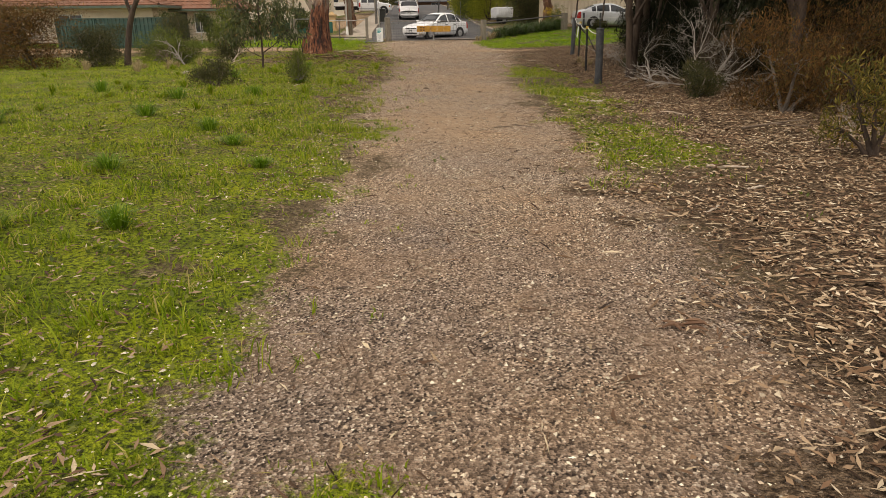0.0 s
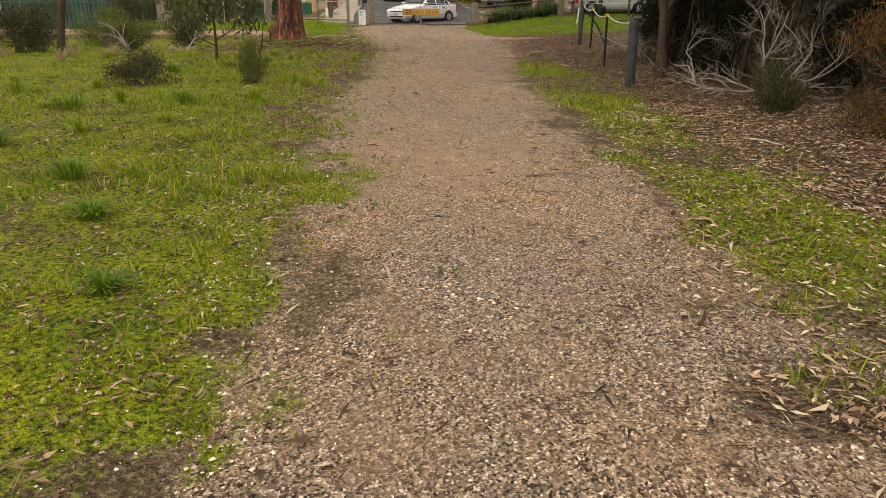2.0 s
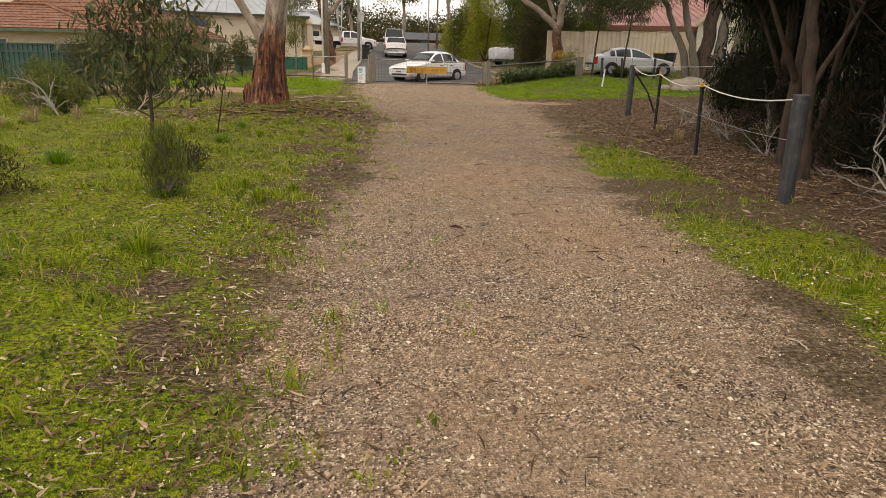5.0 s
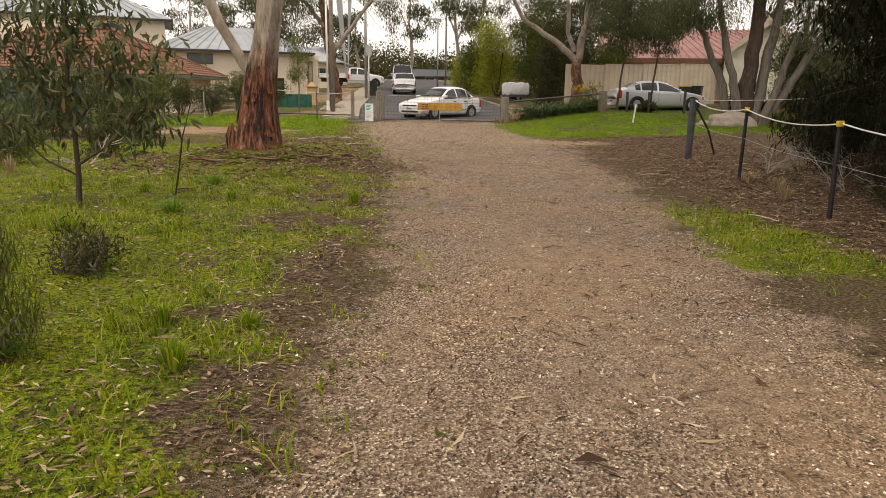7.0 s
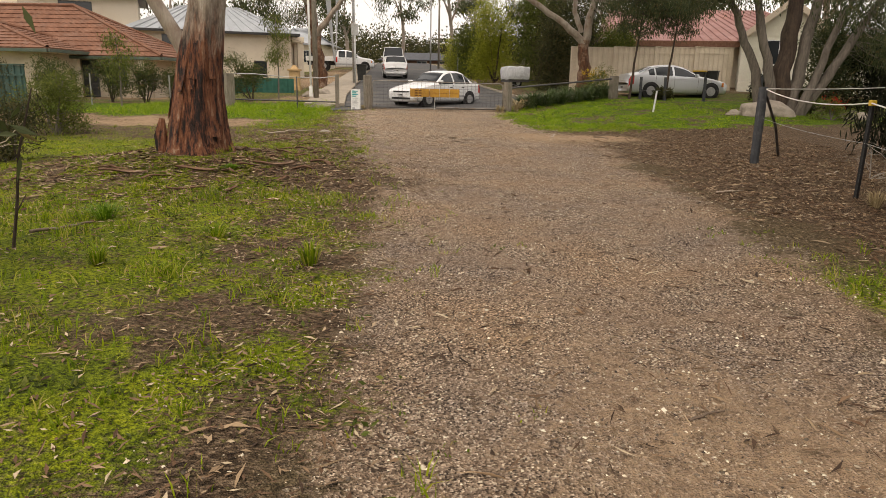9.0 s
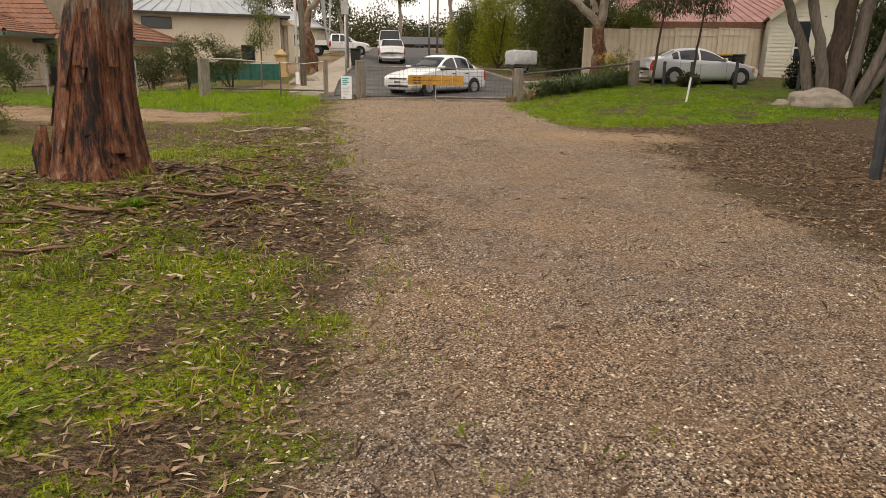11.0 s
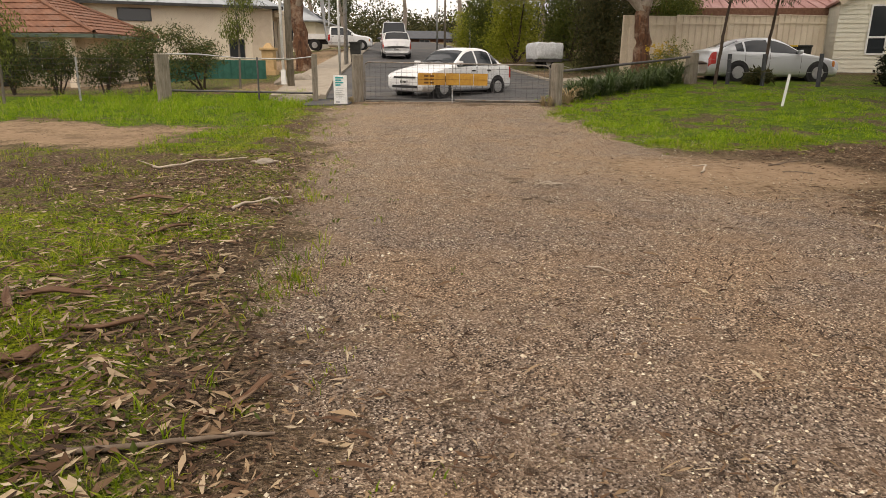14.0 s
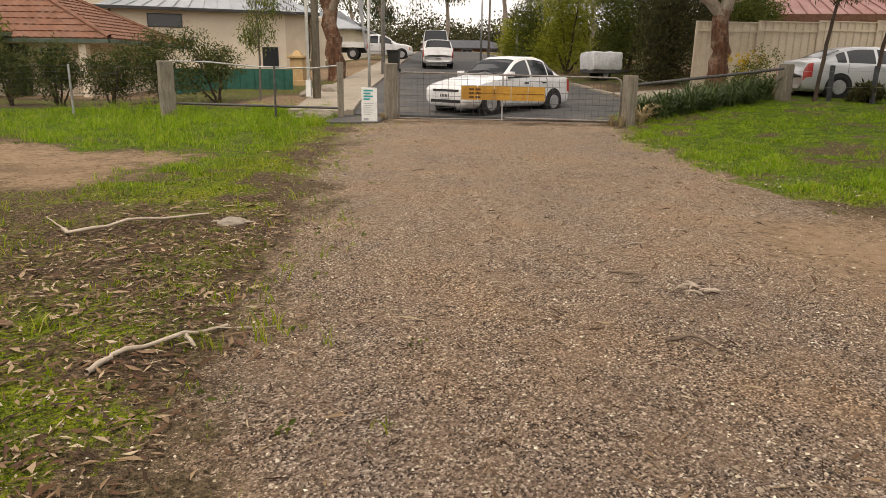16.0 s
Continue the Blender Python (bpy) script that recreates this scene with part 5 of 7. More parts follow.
sagging([(4.66, -10.83, 0.90), (5.0, -7.53, 0.92), (5.34, -4.5, 1.02), (5.75, -1.33, 1.13)], 0.09, 0.008, "white electric fence tape sagging between posts", M_ROPE)
sagging([(5.75, -1.33, 1.14), (9.2, -0.3, 1.26), (12.5, 0.6, 1.35)], 0.03, 0.007, "white electric fence tape running into the scrub", M_ROPE)
sagging([(4.66, -10.83, 0.5), (5.0, -7.53, 0.5), (5.34, -4.5, 0.6), (5.75, -1.33, 0.7)], 0.03, 0.003, "thin grey fence wire below the tape", M_STEEL)
for x, y, top in ((9.35, 17.1, 1.50), (10.25, 16.7, 1.50), (11.7, 16.2, 1.52), (13.6, 15.4, 1.58), (15.4, 14.8, 1.6)):
    timber_post(x, y, top, 0.06, "dark slim timber post along the lawn fence", False, (rng.uniform(-2, 2), rng.uniform(-2, 2)), M_POST_DARK)
for dz in (0.35, 0.75):
    sagging([(8.3, 17.3, 0.6 + dz), (10.25, 16.7, 0.62 + dz), (11.7, 16.2, 0.64 + dz), (13.6, 15.4, 0.68 + dz), (15.4, 14.8, 0.7 + dz)], 0.02, 0.003, "thin grey wire between the lawn posts", M_STEEL)
ws = empty("marker_stake", pose(7.9, 10.67, hz(7.9, 10.67), 2, 5), "white painted marker stake on the lawn", "stake")
box_part("stake", ws, M_WHITE, -0.024, 0.024, -0.02, 0.02, -0.1, 0.68, 0.006)

# signs, poles and the bin
board = empty("notice_board", pose(-2.18, 13.22, hz(-2.2, 13.2)), "white notice board with teal heading on a steel pole", "sign")
box_part("panel", board, M_WHITE, -0.17, 0.17, -0.06, -0.035, 0.0, 0.74, 0.006)
for i, (w, z) in enumerate(((0.20, 0.66), (0.15, 0.60), (0.20, 0.54), (0.13, 0.48))):
    box_part("heading_bar", board, M_TEAL, -0.12, -0.12 + w, -0.066, -0.0605, z, z + 0.035)
for i in range(6):
    box_part("text_bar", board, M_GREYPRINT, -0.12, 0.10 - 0.03 * (i % 3), -0.065, -0.0605, 0.40 - i * 0.045, 0.412 - i * 0.045)
box_part("logo_bar", board, M_GREYPRINT, -0.12, -0.02, -0.066, -0.0605, 0.05, 0.10)
bm = bmesh.new()
cyl(bm, 0.03, 0.03, -0.15, 3.05, 10)
part("pole", bm, M_STEEL, board, smooth=True)
box_part("top_plate", board, M_STEEL, -0.12, 0.12, -0.045, -0.032, 2.62, 3.0, 0.004)


def pole(name, x, y, top, r, material, label, cross=False):
    z = hz(x, y)
    ob = empty(name, pose(x, y, z), label, "pole")
    bm = bmesh.new()
    cyl(bm, r * 1.15, r * 0.8, -0.2, top, 14)
    part("shaft", bm, material, ob, smooth=True)
    if cross:
        box_part("crossarm", ob, M_POST, -0.9, 0.9, -0.05, 0.05, top - 0.5, top - 0.38, 0.01)
        for s in (-0.75, 0.0, 0.75):
            bm = bmesh.new()
            cyl(bm, 0.04, 0.03, top - 0.38, top - 0.22, 8, None, s)
            part("insulator", bm, M_WHITE, ob)
    return ob


utility = pole("utility_pole", -4.42, 17.8, 8.5, 0.10, M_POST, "grey timber utility pole with a white conduit", True)
bm = bmesh.new()
cyl(bm, 0.045, 0.045, 0.15, 6.5, 10, None, -0.20, -0.12)
part("conduit", bm, M_WHITE, utility, smooth=True)
box_part("junction_box", utility, M_WHITE, -0.27, -0.13, -0.20, -0.06, 0.15, 0.6, 0.01)
pole("utility_pole", -4.25, 30.0, 8.0, 0.09, M_STEEL, "slim grey street pole up the footpath")
pole("utility_pole", 0.9, 62.0, 8.5, 0.10, M_POST, "distant timber pole with a crossarm", True)
lamp_post = pole("street_lamp", 0.2, 45.0, 6.0, 0.06, M_STEEL, "slim galvanised street lamp post")
box_part("lamp_head", lamp_post, M_STEEL, -0.8, 0.0, -0.06, 0.06, 5.9, 6.0, 0.02)
street_sign = pole("street_sign", 2.3, 40.0, 2.6, 0.035, M_STEEL, "white street name sign on a thin pole")
box_part("name_plate", street_sign, M_WHITE, -0.05, 0.9, -0.015, 0.015, 2.35, 2.55, 0.004)
bin1 = empty("wheelie_bin", pose(-3.95, 31.5, hz(-3.95, 31.5) + 0.1), "dark wheelie bin standing on the footpath", "bin")
bm = bmesh.new()
vs = box(bm, -0.28, 0.28, -0.3, 0.3, 0.08, 0.98)
for v in vs:
    k = 0.8 + 0.2 * (v.co.z - 0.08) / 0.9
    v.co.x, v.co.y = v.co.x * k, v.co.y * k
part("tub", bm, M_BIN, bin1)
box_part("lid", bin1, M_BIN, -0.31, 0.31, -0.35, 0.33, 0.985, 1.04, 0.02)
for s in (-0.26, 0.26):
    bm = bmesh.new()
    cyl(bm, 0.1, 0.1, -0.03, 0.03, 14, Matrix.Translation((s, 0.28, 0.1)) @ Matrix.Rotation(radians(90), 4, "Y"))
    part("wheel", bm, M_BLACK, bin1)
for x, y in ((13.9, 22.6), (14.6, 22.8)):
    b2 = empty("wheelie_bin", pose(x, y, hz(x, y), 0, 0, -30), "dark wheelie bin with a yellow lid by the fence", "bin", "bins by the fence")
    bm = bmesh.new()
    vs = box(bm, -0.28, 0.28, -0.3, 0.3, 0.05, 0.98)
    for v in vs:
        k = 0.8 + 0.2 * (v.co.z - 0.05) / 0.93
        v.co.x, v.co.y = v.co.x * k, v.co.y * k
    part("tub", bm, M_BIN, b2)
    box_part("lid", b2, M_YELLOW if x < 14 else M_BIN, -0.31, 0.31, -0.35, 0.33, 0.985, 1.05, 0.02)
pillar = empty("letterbox_pillar", pose(-6.6, 24.0, hz(-6.6, 24.0)), "ochre sandstone letterbox pillar with a capped top", "letterbox")
box_part("plinth", pillar, M_SANDSTONE, -0.32, 0.32, -0.32, 0.32, -0.2, 0.18, 0.02)
box_part("shaft", pillar, M_SANDSTONE, -0.24, 0.24, -0.24, 0.24, 0.18, 0.95, 0.015)
box_part("cornice", pillar, M_SANDSTONE, -0.31, 0.31, -0.31, 0.31, 0.952, 1.06, 0.03)
bm = bmesh.new()
cyl(bm, 0.26, 0.10, 1.06, 1.24, 4, Matrix.Rotation(radians(45), 4, "Z"))
part("cap", bm, M_SANDSTONE, pillar)
trailer = empty("covered_trailer", pose(5.3, 28.4, hz(5.3, 28.4), 0, 0, 12) @ Matrix.Diagonal((0.66, 0.7, 0.84, 1)), "trailer under a white tarpaulin on the verge", "trailer")
bm = bmesh.new()
vs = box(bm, -1.0, 1.0, -1.2, 1.2, 0.45, 1.35, 0.22)
bmesh.ops.subdivide_edges(bm, edges=bm.edges[:], cuts=3, use_grid_fill=True)
for v in bm.verts:
    v.co += Vector(noise.noise_vector(v.co * 2.3)) * 0.09
part("tarpaulin", bm, M_TARP, trailer, smooth=True)
for s in (-0.85, 0.85):
    wheel_part(trailer, 0.0, s, 0.3, 1 if s > 0 else -1)
# Lower body in dark steel, its tone standing for the shade under the tarpaulin.
box_part("tub", trailer, M_STEEL_DARK, -0.92, 0.92, -1.1, 1.1, 0.32, 0.62, 0.02)
box_part("drawbar", trailer, M_STEEL_DARK, 0.9, 1.9, -0.05, 0.05, 0.42, 0.5, 0.01)


# ---------------- plants ----------------
def leaf_quads(gen, pts, L, W, droop, up=0.0):
    """Lance-shaped leaves at the points, hanging by droop (0 to 1) or standing by up."""
    n = len(pts)
    d = unit(gen.normal(size=(n, 3)) * (1 - max(droop, up) * 0.75) + np.array([0, 0, -2.0 * droop + 2.0 * up]))
    s = unit(np.cross(d, gen.normal(size=(n, 3))))
    ln, wd = L * gen.uniform(0.6, 1.3, (n, 1)), W * gen.uniform(0.7, 1.3, (n, 1))
    k = np.cross(d, s) * ln * gen.uniform(-0.12, 0.12, (n, 1))
    v = np.stack([pts, pts + d * ln * 0.42 + s * wd / 2 + k, pts + d * ln, pts + d * ln * 0.42 - s * wd / 2 + k], 1).reshape(-1, 3)
    return v, np.arange(4 * n).reshape(n, 4)


def clump_points(gen, clumps, n, sprig=0.10, per=14):
    """Points gathered in sprigs inside ellipsoids (x, y, z, rx, ry, rz)."""
    c = np.array(clumps, float)
    vol = np.cbrt(c[:, 3] * c[:, 4] * c[:, 5]) ** 2.2
    k = max(1, n // per)
    idx = gen.choice(len(c), k, p=vol / vol.sum())
    r = gen.random(k) ** 0.45
    centre = c[idx, :3] + unit(gen.normal(size=(k, 3))) * r[:, None] * c[idx, 3:]
    pts = np.repeat(centre, per, 0) + gen.normal(size=(k * per, 3)) * sprig
    return pts, centre


def twig(gen, a, b, r, sag=0.12, n=5):
    a, b = np.array(a, float), np.array(b, float)
    t = np.linspace(0, 1, n)[:, None]
    length = np.linalg.norm(b - a)
    mid = gen.normal(size=3) * sag * length
    p = a + (b - a) * t + mid * (4 * t * (1 - t)) * 0.5
    return tube(p, np.linspace(r, r * 0.3, n), 4)


def plant(name, label, base, stems, clumps, n, L, W, leaf, bark, droop=0.4, up=0.0, category="tree", sprig=0.10, per=14, seed=1, twigs=60, twig_r=0.012, sides=9, group=""):
    """stems: lists of (x, y, z, r) in the world. The first is the trunk."""
    gen = np.random.default_rng(seed)
    b = np.array([base[0], base[1], hz(*base[:2])])
    ob = empty(name, pose(*b), label, category, group)
    forks = []
    for i, st in enumerate(stems):
        st = np.array(st, float)
        t = np.linspace(0, len(st) - 1, 3 * len(st) + 1)
        fine = np.stack([np.interp(t, np.arange(len(st)), st[:, k]) for k in range(4)], 1)
        fine[1:-1, :3] += gen.normal(size=(len(fine) - 2, 3)) * fine[1:-1, 3:4] * 0.16
        v, q = tube(fine[:, :3] - b, fine[:, 3], sides, 0.18, gen)
        part_np("trunk" if i == 0 else "limb", v, q, bark if not isinstance(bark, (list, tuple)) else bark[min(i, 1)], ob, smooth=True)
        forks.extend(fine[len(fine) // 3:, :3])
    pts, sprigs = clump_points(gen, clumps, n, sprig, per)
    if twigs and forks:
        forks = np.array(forks)
        out = []
        for c in sprigs[gen.permutation(len(sprigs))[:twigs]]:
            near = forks[np.argmin(np.linalg.norm(forks - c, axis=1) + gen.random(len(forks)) * 0.3)]
            out.append(twig(gen, near - b, c - b, twig_r))
        v, q = merge(out)
        tagged(part_np("twig_spray", v, q, bark if not isinstance(bark, (list, tuple)) else bark[1], ob), kind="stuff")
    v, q = leaf_quads(gen, pts - b, L, W, droop, up)
    tagged(part_np("crown", v, q, leaf, ob), kind="stuff")
    return ob


def shrub(name, label, x, y, w, hgt, n, leaf, L=0.05, W=0.02, droop=0.2, up=0.0, seed=1, bark=None, category="shrub", group="", lumps=8, base_z=0.0):
    gen = np.random.default_rng(seed)
    z = hz(x, y)
    cl = []
    for i in range(lumps):
        a, r = gen.uniform(0, 2 * math.pi), gen.uniform(0.08, 0.36) * w
        zz = (0.16 + 0.62 * (i % 4) / 3 + gen.uniform(-0.06, 0.1)) * hgt + base_z
        cl.append((x + r * math.cos(a), y + r * math.sin(a), z + zz, w * gen.uniform(0.22, 0.34), w * gen.uniform(0.22, 0.34), hgt * gen.uniform(0.22, 0.34)))
    stems = []
    for i in range(4):
        c = cl[i % len(cl)]
        stems.append([(x + gen.normal() * 0.04, y + gen.normal() * 0.04, z - 0.05, 0.02 + 0.012 * hgt), ((x + c[0]) / 2, (y + c[1]) / 2, z + 0.5 * (c[2] - z), 0.012 + 0.008 * hgt), (c[0], c[1], c[2], 0.008)])
    return plant(name, label, (x, y), stems, cl, n, L, W, leaf, bark or M_TRUNK_GREY, droop, up, category, 0.06 * max(0.6, hgt), 14, seed, 40, 0.008, 5, group)


def bare(name, label, x, y, hgt, r, depth, seed, material, lean=(0, 0, 1), spreadf=0.7, category="dead shrub", z0=None):
    """Leafless branching wood."""
    gen = np.random.default_rng(seed)
    z = hz(x, y) if z0 is None else z0
    out = []

    def grow(p, d, length, rad, level):
        n = 5
        pts = [p]
        for i in range(n - 1):
            d = unit(d + gen.normal(size=3) * 0.16)
            pts.append(pts[-1] + d * length / (n - 1))
        out.append(tube(np.array(pts), np.linspace(rad, rad * 0.62, n), 5 if level > 1 else 4))
        if level:
            for i in range(gen.integers(2, 5)):
                at = pts[gen.integers(1, n)]
                grow(at, unit(d + gen.normal(size=3) * spreadf), length * gen.uniform(0.5, 0.8), rad * 0.55, level - 1)

    for i in range(3):
        grow(np.zeros(3), unit(np.array(lean, float) + gen.normal(size=3) * 0.28), hgt * 0.45, r, depth)
    v, q = merge(out)
    ob = part_np(name, v, q, material)
    ob.matrix_basis = pose(x, y, z - 0.02)
    return tagged(ob, label, category)


# the big gum beside the track
def gum_bark():
    m, n, l, s = nodes_of("peeling_gum_bark")
    pos = n.new("ShaderNodeNewGeometry").outputs["Position"]
    streak = mixed(n, l, 0.42, noise_of(n, l, pos, 7, 6, 0.7, (2.6, 2.6, 0.34)).outputs[0], noise_of(n, l, pos, 3.4, 5, 0.7, (1.6, 1.6, 0.55)).outputs[0])
    fibre = noise_of(n, l, pos, 34, 5, 0.7, (2.6, 2.6, 0.2)).outputs[0]
    old = ramp_of(n, [(0.42, (0.012, 0.008, 0.007)), (0.46, (0.05, 0.020, 0.013)), (0.51, (0.19, 0.066, 0.030)), (0.56, (0.25, 0.105, 0.052)), (0.63, (0.42, 0.30, 0.21))])
    l.new(streak, old.inputs[0])
    young = ramp_of(n, [(0.36, (0.15, 0.09, 0.06)), (0.48, (0.36, 0.30, 0.24)), (0.66, (0.56, 0.51, 0.44))])
    l.new(streak, young.inputs[0])
    sep = n.new("ShaderNodeSeparateXYZ")
    l.new(pos, sep.inputs[0])
    edge = n.new("ShaderNodeMath")
    edge.operation = "MULTIPLY_ADD"
    l.new(noise_of(n, l, pos, 2.6, 4, 0.7, (2.4, 2.4, 0.5)).outputs[0], edge.inputs[0])
    edge.inputs[1].default_value = 1.7
    l.new(sep.outputs[2], edge.inputs[2])
    k = ramp_of(n, [(0.0, (0, 0, 0)), (1.0, (1, 1, 1))])
    mr = n.new("ShaderNodeMapRange")
    mr.inputs["From Min"].default_value, mr.inputs["From Max"].default_value = 2.35, 2.8
    l.new(edge.outputs[0], mr.inputs["Value"])
    l.new(mr.outputs[0], k.inputs[0])
    c = mixed(n, l, k.outputs[0], old.outputs[0], young.outputs[0])
    tone = ramp_of(n, [(0.3, (0.55, 0.52, 0.5)), (0.6, (1.1, 1.1, 1.1))])
    l.new(fibre, tone.inputs[0])
    l.new(mixed(n, l, 0.8, c, tone.outputs[0], "MULTIPLY"), s.inputs["Base Color"])
    s.inputs["Roughness"].default_value = 0.9
    bumped(n, l, s, fibre, 1.0, 0.03)
    return m


M_GUM = gum_bark()
big = empty("gum_tree", pose(-2.31, -2.9, hz(-2.31, -2.9)), "old gum tree with peeling red-brown bark", "tree")
bz = hz(-2.31, -2.9)
gen = np.random.default_rng(5)
prof = [(-2.31, 0.15, 0.42), (-2.31, 0.36, 0.36), (-2.30, 0.60, 0.325), (-2.27, 0.95, 0.29), (-2.22, 1.35, 0.26), (-2.16, 1.65, 0.235), (-2.09, 2.0, 0.21), (-2.03, 2.35, 0.205), (-1.9, 3.2, 0.21), (-1.7, 4.5, 0.19), (-1.5, 6.5, 0.15), (-1.5, 8.5, 0.09)]
zz = np.concatenate([np.linspace(0.15, 2.4, 40), np.linspace(2.5, 8.5, 20)])
px, pr_ = np.interp(zz, [p[1] for p in prof], [p[0] for p in prof]), np.interp(zz, [p[1] for p in prof], [p[2] for p in prof])
sides = 40
th = np.arange(sides) * 2 * math.pi / sides
TH, ZZ = np.meshgrid(th, zz)
ridge = 0.055 * np.sin(TH * 5 + 0.6 * ZZ) + 0.05 * np.sin(TH * 9 - 0.9 * ZZ + 1) + 0.07 * (vnoise(TH * 4, ZZ * 1.3, 1.0) - 0.5) + 0.10 * (vnoise(TH * 9, ZZ * 2.2, 1.0, 4) - 0.5)
flare = 0.13 * np.exp(-(ZZ - 0.15) / 0.22) * (np.sin(TH * 4 + 0.5) * 0.5 + 0.5)
RR = pr_[:, None] * (1 + ridge + flare)
V = np.stack([px[:, None] + RR * np.cos(TH) + 2.31, RR * np.sin(TH), ZZ - bz], -1).reshape(-1, 3)
ii, jj = np.meshgrid(np.arange(len(zz) - 1), np.arange(sides), indexing="ij")
Q = np.stack([ii * sides + jj, ii * sides + (jj + 1) % sides, (ii + 1) * sides + (jj + 1) % sides, (ii + 1) * sides + jj], -1).reshape(-1, 4)
part_np("trunk", V, Q, M_GUM, big, smooth=True)
limb = np.array([(-2.28, -2.9, 1.28, 0.12), (-2.42, -2.92, 1.55, 0.10), (-2.58, -2.95, 1.85, 0.088), (-2.80, -3.0, 2.25, 0.082), (-3.2, -3.0, 3.2, 0.10), (-3.8, -3.0, 4.6, 0.08), (-4.2, -3.1, 6.2, 0.05)])
v, q = tube(limb[:, :3] - (-2.31, -2.9, bz), limb[:, 3], 14, 0.12, gen)
part_np("limb", v, q, M_TRUNK_PALE, big, smooth=True)
for i in range(46):
    a = gen.uniform(0, 2 * math.pi)
    z0, ln = gen.uniform(0.2, 1.2), gen.uniform(0.25, 0.8)
    w = gen.uniform(0.02, 0.06)
    rows = []
    for t in np.linspace(0, 1, 5):
        z = z0 + ln * t
        r = np.interp(z, [p[1] for p in prof], [p[2] for p in prof]) * (1.02 + 0.06 * np.exp(-(z - 0.15) / 0.2)) + 0.03 * (1 - t) ** 2
        for s in (-1, 1):
            aa = a + s * w / r + 0.05 * t
            rows.append((np.interp(z, [p[1] for p in prof], [p[0] for p in prof]) + 2.31 + r * math.cos(aa), r * math.sin(aa), z - bz))
    quads = [[2 * k, 2 * k + 1, 2 * k + 3, 2 * k + 2] for k in range(4)]
    strip_ob = part_np("bark_strip", np.array(rows), quads, M_GUM, big)
    th_mod = strip_ob.modifiers.new("thick", "SOLIDIFY")
    th_mod.thickness = 0.012
pts, _ = clump_points(gen, [(-1.5, -2.5, 8.3, 1.6, 1.6, 1.1), (-4.3, -3, 7.0, 1.3, 1.3, 1.0), (-2.6, -1.5, 7.6, 1.2, 1.2, 0.8)], 2600)
v, q = leaf_quads(gen, pts - (-2.31, -2.9, bz), 0.13, 0.024, 0.6)
part_np("crown", v, q, L_GUM, big)
stump = part_np("bark_stump", *tube(np.array([(0, 0, -0.1), (0.0, 0, 0.2), (0.03, 0, 0.42)]), [0.09, 0.075, 0.03], 9, 0.9, gen), M_GUM)
stump.matrix_basis = pose(-2.72, -3.05, hz(-2.8, -3.05))
tagged(stump, "jagged upright slab of old bark at the tree foot", "bark slab")

# street gums
plant("gum_tree", "tall gum tree with hanging foliage by the footpath", (-5.7, 26.6),
      [[(-5.7, 26.6, 0.6, 0.42), (-5.8, 26.6, 2.2, 0.33), (-6.05, 26.6, 4.2, 0.29), (-6.35, 26.7, 6.4, 0.25), (-6.6, 27, 10, 0.14)],
       [(-6.0, 26.6, 3.4, 0.17), (-5.2, 26.3, 4.3, 0.14), (-4.5, 26.2, 5.2, 0.11), (-3.0, 26, 7.0, 0.07)],
       [(-6.2, 26.6, 5.0, 0.14), (-7.2, 26, 6.3, 0.10), (-8.4, 25.4, 7.6, 0.05)]],
      [(-7.9, 25.6, 4.9, 0.9, 0.7, 1.7), (-8.9, 25.6, 5.9, 0.9, 0.8, 1.3), (-7.0, 25.6, 6.4, 1.1, 0.9, 1.4), (-2.25, 25.8, 5.0, 0.45, 0.45, 1.6), (-2.6, 25.9, 6.6, 0.9, 0.7, 1.1), (-4.2, 26, 7.4, 1.4, 1, 0.9), (-6.5, 27, 9.5, 2.2, 2, 1.2)],
      13000, 0.17, 0.035, L_GUM, (M_RUSTY, M_TRUNK_PALE), 0.85, seed=21, twigs=160, sprig=0.16)
drive_gum = plant("gum_tree", "gum tree with dark base and pale spreading limbs", (8.2, 22.7),
      [[(8.2, 22.7, 0.7, 0.36), (8.15, 22.7, 1.8, 0.28), (8.1, 22.65, 3.3, 0.24)],
       [(8.1, 22.65, 3.1, 0.19), (7.2, 22.5, 3.9, 0.15), (6.2, 22.4, 4.5, 0.13), (5.2, 22.2, 5.1, 0.11), (4.4, 22, 6.4, 0.07)],
       [(8.15, 22.7, 3.2, 0.20), (8.35, 22.6, 4.6, 0.17), (8.55, 22.5, 6.4, 0.12), (8.8, 22.5, 8.5, 0.06)],
       [(7.9, 22.6, 3.6, 0.13), (7.55, 22.5, 4.5, 0.11), (7.5, 22.4, 5.8, 0.09), (7.0, 22.3, 7.4, 0.05)]],
      [(4.6, 22, 6.6, 1.4, 1.0, 0.8), (7.0, 22, 7.4, 1.6, 1.2, 0.9), (9.4, 22, 6.2, 1.5, 1.2, 1.1), (10.2, 21, 4.9, 1.3, 1.0, 0.8), (10.9, 22, 6.6, 1.6, 1.2, 1.2), (12.0, 21.5, 5.2, 1.4, 1.0, 0.9), (9.0, 21.8, 4.8, 1.0, 0.8, 0.6), (6.2, 22, 5.9, 1.0, 0.8, 0.6)],
      19000, 0.16, 0.032, L_GUM, (M_RUSTY, M_TRUNK_PALE), 0.7, seed=22, twigs=260, sprig=0.15)
drive_gum.matrix_basis = pose(7.76, 21.0, hz(7.76, 21.0))
